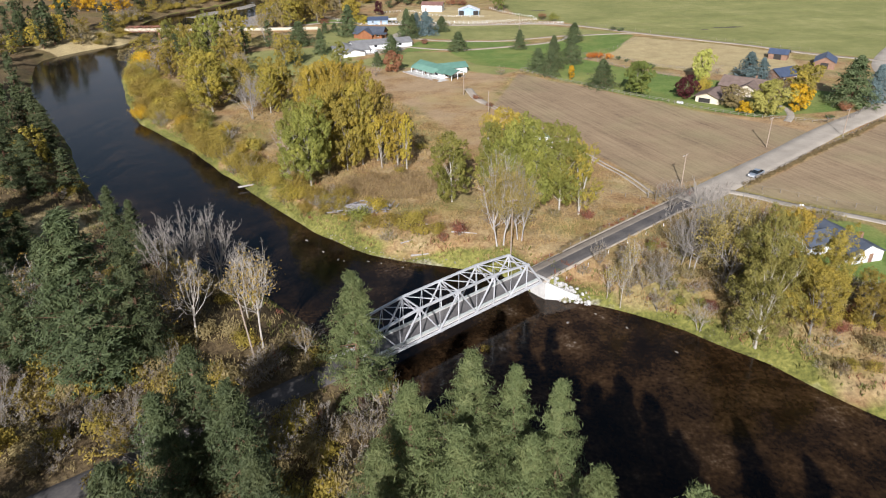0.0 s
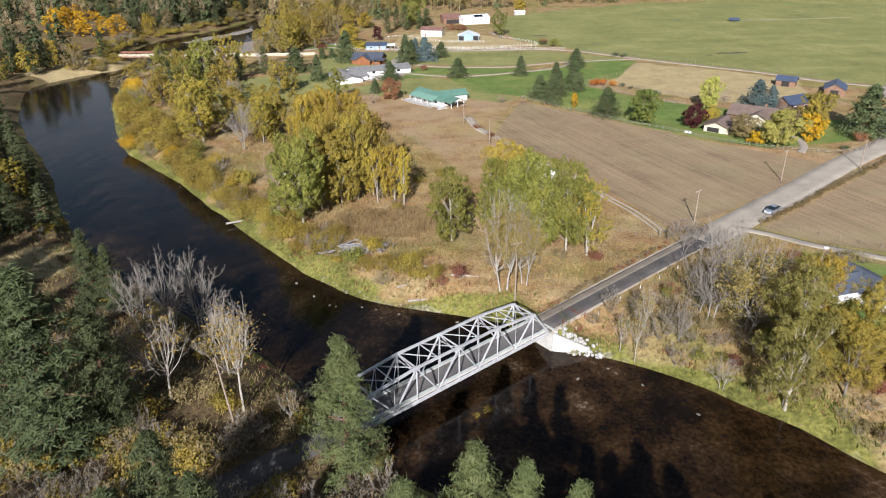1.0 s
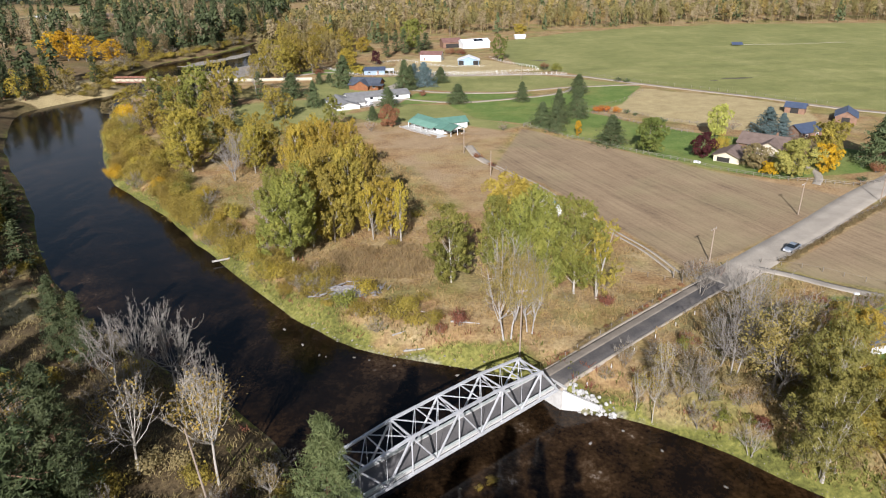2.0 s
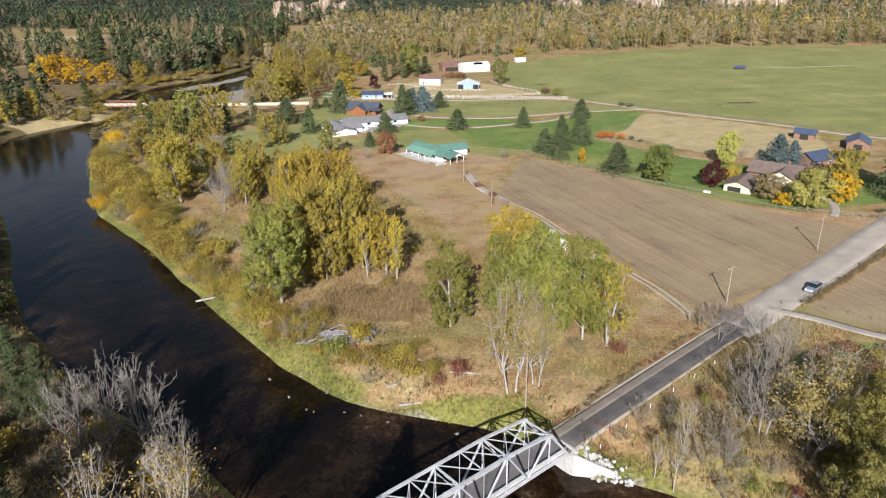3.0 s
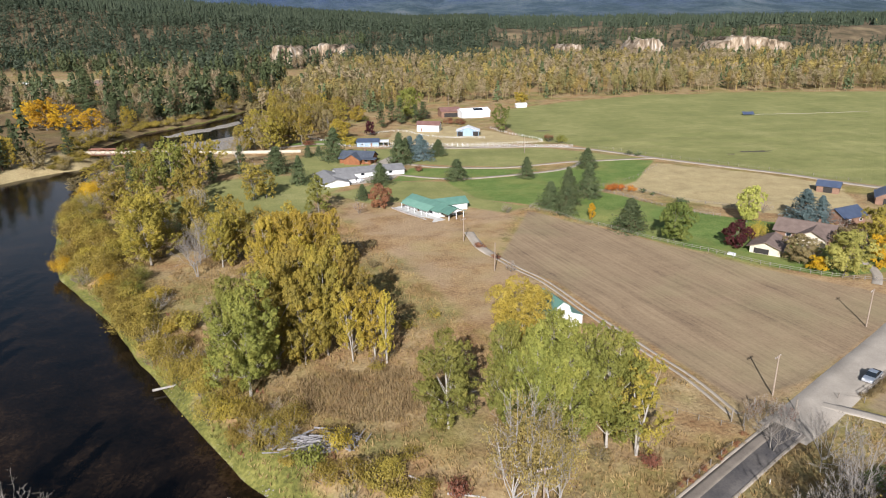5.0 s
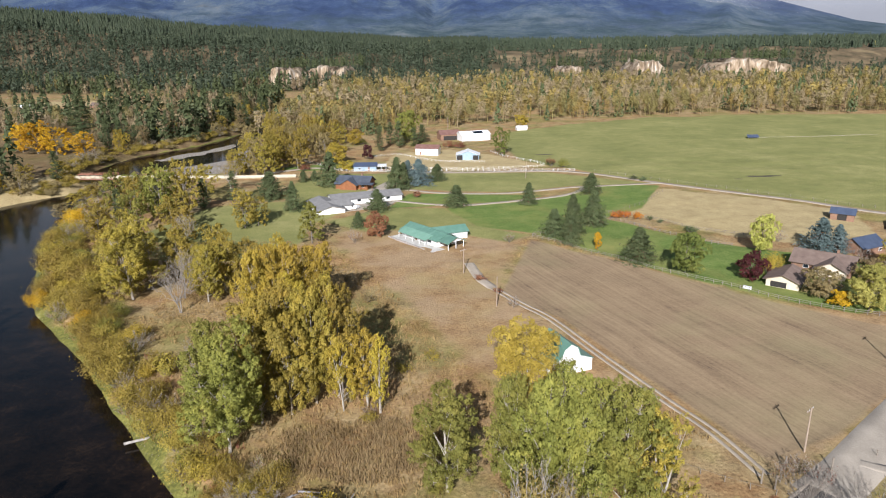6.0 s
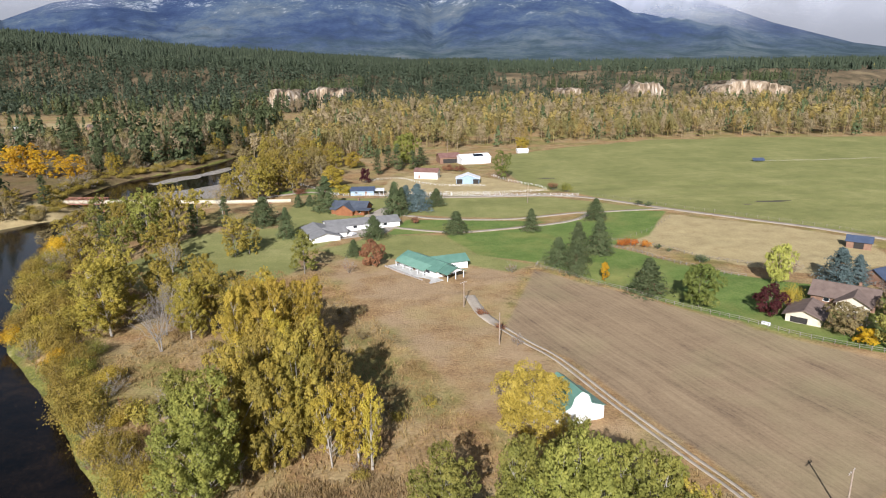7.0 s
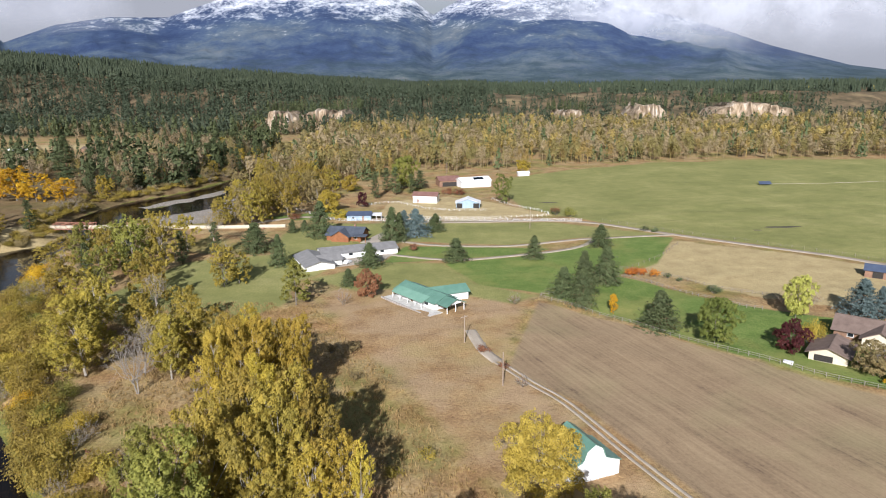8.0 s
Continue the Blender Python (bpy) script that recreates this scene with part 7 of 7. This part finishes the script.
def ragged_pine(seed, n_cards=90, spray=0.062):
    """A conifer of overlapping sprays, uneven in outline."""
    r = np.random.default_rng(seed)
    t = r.uniform(0, 1, n_cards) ** 1.3
    a = r.uniform(0, 6.283, n_cards)
    rad = 0.21 * (1 - t) ** 0.8 * r.uniform(0.5, 1.1, n_cards) + 0.004
    c = np.column_stack([np.cos(a) * rad, np.sin(a) * rad, 0.10 + 0.88 * t])
    v, q = card_arrays(c, spray, spray * 0.58, r, 0.3, np.column_stack([np.cos(a), np.sin(a), np.full(n_cards, 0.6)]), 0.2)
    k = np.array([(-0.012, 0, 0), (0.012, 0, 0), (0.003, 0, 0.95), (-0.003, 0, 0.95), (0, -0.012, 0), (0, 0.012, 0), (0, 0.003, 0.95), (0, -0.003, 0.95)])
    return np.concatenate([v, k]), np.concatenate([q, np.array([[0, 1, 2, 3], [4, 5, 6, 7]]) + len(v)])


CONES = [cone_tree(k, 3, 5) for k in range(9)]
HILL_PINES = [ragged_pine(k + 60, 40, 0.074) for k in range(8)]
RAGGED = [ragged_pine(k + 40) for k in range(6)]
PUFFS = [puff_tree(k, 80, 0.050) for k in range(8)]
FINE_PUFFS = [puff_tree(k + 20, 190, 0.030) for k in range(8)]
fr = np.random.default_rng(77)


def scatter(count, x0, x1, y0, y1, test):
    p = np.column_stack([fr.uniform(x0, x1, count), fr.uniform(y0, y1, count)])
    return p[test(p[:, 0], p[:, 1])]


def in_view(x, y):
    return (np.abs(x) < (y + 60) * 0.80)


belt_edge = lambda x: np.interp(x, [-140, -60, 0, 45, 100, 175, 250, 385, 700], [560, 560, 590, 620, 640, 662, 676, 672, 660])
farmland = lambda x, y: (areas("pasture", x, y) > 6) & (area_distance(x, y, RIVER_FINE) > 6)
belt = scatter(9500, -140, 950, 560, 1150, lambda x, y: in_view(x, y) & (fr.uniform(size=len(x)) < np.interp(y, [700, 900], [1.0, 0.5])) & farmland(x, y) & (y > belt_edge(x) + wobble(x, y, 40, 50) * 14) & (wobble(x, y, 60, 51) > -0.75 + 0.5 * (y < 700) * (x < 90) * (x > -60)))
kind = fr.uniform(size=len(belt))
tone = wobble(belt[:, 0], belt[:, 1], 90, 52)
hb = fr.uniform(12, 22, len(belt)) * (1 + 0.22 * wobble(belt[:, 0], belt[:, 1], 35, 53))
pick = np.where(kind < 0.08, 0, np.where(kind + tone * 0.25 < 0.42, 1, np.where(kind + tone * 0.25 < 0.80, 2, 3)))
wood_mass("conifers_in_belt", belt[pick == 0], hb[pick == 0] * 1.05, RAGGED, LEAF["dark"], "dark conifers scattered through the cottonwood belt")
for k, leaf in ((1, "fawn"), (2, "sage"), (3, "amber")):
    near_row = belt[:, 1] < belt_edge(belt[:, 0]) + 75
    words = {"fawn": "bare tan and grey cottonwoods", "sage": "olive-yellow cottonwoods", "amber": "golden yellow cottonwoods"}[leaf]
    s = (pick == k) & near_row
    wood_mass("cottonwood_belt", belt[s], hb[s], FINE_PUFFS, LEAF[leaf], "edge of a belt of " + words)
    s = (pick == k) & ~near_row
    wood_mass("cottonwood_belt", belt[s], hb[s], PUFFS, LEAF[leaf], "deep belt of " + words)
CLIFFS = ((-214, 1072, 54, 33, 90, "pale eroded clay bluff among pines"), (-164, 1130, 90, 32, 93, "tan eroded clay bluff among pines"), (318, 1140, 60, 33, 96, "small tan bluff above the cottonwoods"),
          (478, 1150, 130, 38, 99, "white eroded bluff above the cottonwoods"), (200, 1145, 46, 27, 102, "low brown bluff among pines"))


def not_cliff(x, y, steep=6.5):
    ok = np.abs(height(x, y + 9) - height(x, y - 9)) < steep
    for c in CLIFFS:
        ok &= ~((np.abs(x - c[0]) < c[2] * 0.31) & (y > c[1] - 60) & (y < c[1] + 15))
    return ok


left_wood = lambda x, y: in_view(x, y) & (area_distance(x, y, [(-300, 430), (-200, 430), (-198, 515), (-285, 535)]) > 0) & not_cliff(x, y) & (area_distance(x, y, AREAS["tan"][0]) > 0) & (area_distance(x, y, AREAS["tan"][1]) > 0) & (area_distance(x, y, RIVER_FINE) > 7) & ((y < 900) | (y > 985) | (x > -150)) & (np.hypot(x + 400, y - 780) > 45)
lw = scatter(6200, -760, -150, 330, 1130, lambda x, y: left_wood(x, y) & (x < -150 - 0.1 * np.maximum(0, 480 - y)) & (x < np.interp(y, [300, 400, 460, 560, 700, 900], [-228, -216, -210, -172, -160, -162])) & (wobble(x, y, 60, 55) > -0.05))
kind = fr.uniform(size=len(lw)) * 0.55 + 0.22 + wobble(lw[:, 0], lw[:, 1], 45, 56) * 0.55
hl = fr.uniform(12, 25, len(lw))
wood_mass("riverside_conifers", lw[kind < 0.46], hl[kind < 0.46] * 1.15, RAGGED, LEAF["deep"], "dark pines beyond the river")
for leaf, a, c in (("fawn", 0.46, 0.78), ("sage", 0.78, 1.00), ("amber", 1.00, 9)):
    s = (kind >= a) & (kind < c)
    wood_mass("riverside_woods", lw[s], hl[s] * 0.85, FINE_PUFFS, LEAF[leaf], {"fawn": "bare tan trees beyond the river", "sage": "olive-yellow trees beyond the river", "amber": "orange and gold trees beyond the river"}[leaf])


def forest(name, spots, label):
    """Pines: sprays where they stand near, plain tiers farther off, with a few yellow larches."""
    hh = fr.uniform(13, 25, len(spots)) * (1 + 0.18 * wobble(spots[:, 0], spots[:, 1], 50, 62))
    close = spots[:, 1] < 1480
    larch = fr.uniform(size=len(spots)) < 0.008
    wood_mass(name, spots[close & ~larch], hh[close & ~larch], HILL_PINES, LEAF["forest"], label)
    wood_mass(name, spots[~close & ~larch], hh[~close & ~larch], CONES, LEAF["forest"], label, 1.15)
    wood_mass(name, spots[larch], hh[larch] * 0.75, PUFFS, LEAF["sage"], "scattered yellow larches among the pines")


forest("hill_forest", scatter(33000, -2100, 300, 1000, 2500, lambda x, y: in_view(x, y) & (y > 1010) & not_cliff(x, y, 30) & (np.degrees(np.arctan2(x, y)) < 4) & (wobble(x, y, 70, 60) > -0.95)), "dense dark pine forest on the hillside")
forest("plain_forest", scatter(16000, -200, 2600, 1060, 3100, lambda x, y: in_view(x, y) & (np.degrees(np.arctan2(x, y)) > 0) & not_cliff(x, y) & (wobble(x, y, 130, 61) > -0.28 + 0.15 * step(1900, 2300, y))), "dark pine forest on the bench beyond the valley")

# ---------------------------------------------------------------- bluffs
m_cliff, n, l, b = shader("clay_bluff", 0.95, 0.1)
tc = n.new("ShaderNodeTexCoord")
streak = n.new("ShaderNodeMapping")
streak.inputs["Scale"].default_value = (0.09, 0.09, 0.03)
l.new(tc.outputs["Object"], streak.inputs["Vector"])
cn = noise_node(n, l, 1.0, 8, streak.outputs["Vector"], 0.7).outputs["Fac"]
r = ramp_node(n, [(0.38, (0.12, 0.09, 0.06)), (0.46, (0.26, 0.192, 0.125)), (0.54, (0.40, 0.32, 0.23)), (0.66, (0.55, 0.49, 0.42))])
l.new(cn, r.inputs["Fac"])
l.new(r.outputs["Color"], b.inputs["Base Color"])
bump(n, l, b, cn, 1.0, 3.0)


def cliff(cx, cy, W, H, seed, label):
    u, w = np.meshgrid(np.linspace(-0.5, 0.5, 96), np.linspace(-0.5, 0.5, 64))
    x = cx + u * W
    y = cy + w * 110
    jag = wobble(x, y * 0.3, 16, seed) * 0.16 + (np.abs(wobble(x, y * 0.15, 7, seed + 1)) - 0.3) * 0.22
    ends = np.clip(1 - np.abs(2 * u) ** 5, 0, 1) * (0.84 + 0.20 * wobble(u * W, 0 * u, 18, seed + 2) + 0.05 * wobble(u * W, 0 * u, 5, seed + 3))
    front = step(-0.36, -0.20, w + jag * 0.7)
    back = step(0.5, 0.36, w)
    z = height(x.ravel(), y.ravel()).reshape(x.shape) - 2 + (H + 2) * ends * front * back * (1 + jag * 0.5)
    ii = np.arange(x.size).reshape(x.shape)
    q = np.stack([ii[:-1, :-1], ii[:-1, 1:], ii[1:, 1:], ii[1:, :-1]], axis=-1).reshape(-1, 4)
    me = array_mesh("cliff", np.stack([x, y, z], axis=-1).reshape(-1, 3), q, m_cliff)
    return tagged(new("cliff", me), label, "cliff", kind="structure")


for c in CLIFFS:
    cliff(*c)
    crest = np.column_stack([fr.uniform(c[0] - c[2] * 0.6, c[0] + c[2] * 0.6, int(c[2] * 0.6)), fr.uniform(c[1] - 6, c[1] + 34, int(c[2] * 0.6))])
    wood_mass("bluff_pines", crest, fr.uniform(10, 17, len(crest)), RAGGED, LEAF["deep"], "dark pines standing along the top of a bluff", 1.0, c[3] * 0.8)

# ---------------------------------------------------------------- mountains
def lattice(x, y, size, seed):
    """Smooth random values from 0 to 1 on a grid of the given size."""
    r = np.random.default_rng(seed).uniform(size=(64, 64))
    u, w = x / size, y / size
    i, j = np.floor(u).astype(int), np.floor(w).astype(int)
    u, w = u - i, w - j
    u, w = u * u * (3 - 2 * u), w * w * (3 - 2 * w)
    a, b_, c, d = r[i % 64, j % 64], r[(i + 1) % 64, j % 64], r[i % 64, (j + 1) % 64], r[(i + 1) % 64, (j + 1) % 64]
    return (a * (1 - u) + b_ * u) * (1 - w) + (c * (1 - u) + d * u) * w


def spurs(x, y, size, seed, octaves=5):
    """Ridges that fork into smaller ridges."""
    out, amp = np.zeros(x.shape), 1.0
    for k in range(octaves):
        out += amp * (1 - np.abs(2 * lattice(x, y, size, seed + k) - 1)) ** 1.6
        size, amp = size * 0.47, amp * 0.5
    return out - 0.9


m_mount, n, l, b = shader("mountain_hazed_forest_and_snow", 0.95, 0.1)
tc = n.new("ShaderNodeTexCoord")
pos = tc.outputs["Object"]
flat = n.new("ShaderNodeMapping")
flat.inputs["Scale"].default_value = (1.0, 1.0, 2.2)
l.new(pos, flat.inputs["Vector"])
broad = noise_node(n, l, 0.0016, 5, flat.outputs["Vector"], 0.5).outputs["Fac"]
stands = noise_node(n, l, 0.008, 5, flat.outputs["Vector"], 0.6).outputs["Fac"]
grain = noise_node(n, l, 0.045, 6, pos, 0.8).outputs["Fac"]
f = arith(n, l, "ADD", arith(n, l, "MULTIPLY", broad, 0.45), arith(n, l, "ADD", arith(n, l, "MULTIPLY", stands, 0.30), arith(n, l, "MULTIPLY", grain, 0.25)))
# forest tones from navy to blue-grey: distance haze put into the base colour
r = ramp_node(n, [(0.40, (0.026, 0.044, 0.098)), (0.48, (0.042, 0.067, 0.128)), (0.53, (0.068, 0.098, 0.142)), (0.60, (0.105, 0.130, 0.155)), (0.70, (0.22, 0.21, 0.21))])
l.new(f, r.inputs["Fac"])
sp_ = n.new("ShaderNodeSeparateXYZ")
l.new(pos, sp_.inputs[0])
# lower slopes paler and greener: clearings, with haze painted in too
apron = n.new("ShaderNodeMapRange")
apron.inputs["From Min"].default_value, apron.inputs["From Max"].default_value = 190, 40
l.new(arith(n, l, "ADD", sp_.outputs["Z"], arith(n, l, "MULTIPLY", arith(n, l, "SUBTRACT", stands, 0.5), 420)), apron.inputs["Value"])
hazed_meadows = ramp_node(n, [(0.42, (0.042, 0.066, 0.082)), (0.52, (0.074, 0.104, 0.108)), (0.60, (0.115, 0.138, 0.118)), (0.68, (0.26, 0.22, 0.18))])
l.new(arith(n, l, "ADD", arith(n, l, "MULTIPLY", stands, 0.6), arith(n, l, "MULTIPLY", grain, 0.4)), hazed_meadows.inputs["Fac"])
col = mixc(n, l, apron.outputs["Result"], r.outputs["Color"], hazed_meadows.outputs["Color"])
sn = n.new("ShaderNodeMapRange")
sn.inputs["From Min"].default_value, sn.inputs["From Max"].default_value = 400, 600
snow_h = arith(n, l, "ADD", arith(n, l, "MULTIPLY", arith(n, l, "SUBTRACT", grain, 0.5), 620), arith(n, l, "MULTIPLY", arith(n, l, "SUBTRACT", stands, 0.5), 560))
l.new(arith(n, l, "ADD", sp_.outputs["Z"], snow_h), sn.inputs["Value"])
col = mixc(n, l, sn.outputs["Result"], col, (0.60, 0.63, 0.68))
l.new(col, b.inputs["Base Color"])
bump(n, l, b, grain, 0.7, 8)
SKYLINE = [(-60, 5.0), (-37, 6.0), (-33, 5.0), (-31.2, 3.2), (-30.6, 2.6), (-27.4, 3.8), (-24, 4.4), (-20, 4.5), (-17, 5.6), (-14, 6.6), (-9, 7.2), (-4, 6.8), (-1.8, 6.0), (-0.2, 4.8), (0.8, 5.4), (3, 6.4), (7.9, 7.0), (12.4, 6.3), (15, 5.2),
           (19, 4.2), (25, 2.1), (30, 0.7), (33, 0.25), (40, 0.1), (60, 0.1)]
az = np.radians(np.linspace(-58, 58, 420))
rr = np.linspace(2700, 4860, 90)
A, Rm = np.meshgrid(az, rr)
el = np.interp(np.degrees(A), [p[0] for p in SKYLINE], [p[1] for p in SKYLINE])
top = 70 + 4500 * np.tan(np.radians(el))
t = np.clip((Rm - 2750) / (4450 - 2750), 0, 1)
X, Y = np.sin(A) * Rm, np.cos(A) * Rm
gully = spurs(A * 4200, Rm * 0.34, 620, 70)
rough_ = gully * 44 + (lattice(X, Y, 150, 75) - 0.5) * 22 + (lattice(X, Y, 55, 76) - 0.5) * 12
Z = 30 + (top - 30) * (0.30 * t + 0.70 * t ** 2.2) + rough_ * (np.sin(np.pi * np.clip(t, 0, 1)) * step(0.05, 0.6, t) + 0.10) * np.clip((top - 60) / 300, 0.05, 1)
Z = np.where(Rm > 4450, Z - (Rm - 4450) * 0.35, Z)
ii = np.arange(X.size).reshape(X.shape)
q = np.stack([ii[:-1, :-1], ii[:-1, 1:], ii[1:, 1:], ii[1:, :-1]], axis=-1).reshape(-1, 4)
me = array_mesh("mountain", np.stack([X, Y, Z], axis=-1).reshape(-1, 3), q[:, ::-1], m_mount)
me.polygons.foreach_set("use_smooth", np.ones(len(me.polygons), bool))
tagged(new("mountain_range", me), "forested mountains coloured blue for haze, with snow on the summits", "mountain", kind="structure")

# ---------------------------------------------------------------- cloud on the summits
m_cloud, n, l, b = shader("cloud_vapour", 1.0, 0.0)
b.inputs["Base Color"].default_value = (0.44, 0.46, 0.51, 1)
veil = n.new("ShaderNodeAttribute")
veil.attribute_name = "veil"
tc = n.new("ShaderNodeTexCoord")
cn = noise_node(n, l, 0.0035, 7, tc.outputs["Object"], 0.6).outputs["Fac"]
r = ramp_node(n, [(0.22, (0.15, 0.15, 0.15)), (0.60, (1, 1, 1))])
l.new(cn, r.inputs["Fac"])
clear = n.new("ShaderNodeBsdfTransparent")
mx = n.new("ShaderNodeMixShader")
l.new(arith(n, l, "MULTIPLY", r.outputs["Color"], veil.outputs["Fac"]), mx.inputs[0])
l.new(clear.outputs[0], mx.inputs[1])
l.new(b.outputs[0], mx.inputs[2])
l.new(mx.outputs[0], n["Material Output"].inputs["Surface"])


def cloud(az0, az1, el0, el1, dist, seed, label, dense=0.8):
    u, w = np.meshgrid(np.linspace(0, 1, 60), np.linspace(0, 1, 30))
    a = np.radians(az0 + (az1 - az0) * u)
    e = np.radians(el0 + (el1 - el0) * w)
    rad = dist + wobble(u * 900, w * 400, 260, seed) * 90
    x, y, z = np.sin(a) * rad, np.cos(a) * rad, 70 + np.tan(e) * rad
    ii = np.arange(x.size).reshape(x.shape)
    q = np.stack([ii[:-1, :-1], ii[:-1, 1:], ii[1:, 1:], ii[1:, :-1]], axis=-1).reshape(-1, 4)
    me = array_mesh("cloud", np.stack([x, y, z], axis=-1).reshape(-1, 3), q, m_cloud)
    at = me.attributes.new("veil", "FLOAT", "POINT")
    soft_edge = np.sin(np.pi * u) ** 0.7 * step(0, 0.45, w) * step(1.0, 0.75, w) * dense
    at.data.foreach_set("value", soft_edge.ravel().astype(np.float32))
    ob = tagged(new("cloud", me), label, "cloud", kind="stuff")
    ob.visible_shadow = False


cloud(4, 38, 0.6, 12, 4000, 110, "thin grey cloud hanging on the mountain shoulder", 0.92)
cloud(-22, 10, 5.4, 11, 4200, 113, "thin white cloud over the snowy summits", 0.7)
cloud(-45, -22, 2.6, 9, 4250, 116, "pale cloud beside the distant ridge", 0.6)

plant_all("bush", "yellow", "small yellow willow on the gravel bar below the bridge", [(7.5, 101.5, 1.6, 2.2), (5.5, 100.5, 1.0, 1.4)], "bush")
br2 = np.random.default_rng(91)
for x, y in ((-24, 137), (-22.6, 136.4), (-14, 135), (-17, 136), (-28, 141), (-9, 133), (3, 129.5), (-33, 147), (30, 113), (35, 108), (24, 110), (42, 100)):
    rk = tagged(new("river_boulder", stones[int(br2.integers(5))]), "wet grey boulder breaking the river surface", "boulder", "river boulders")
    k = br2.uniform(0.3, 0.7)
    rk.matrix_basis = Matrix.LocRotScale((x, y, WATER + 0.02), Euler((0, 0, br2.uniform(0, 6))), (k * 1.3, k, k * 0.7))
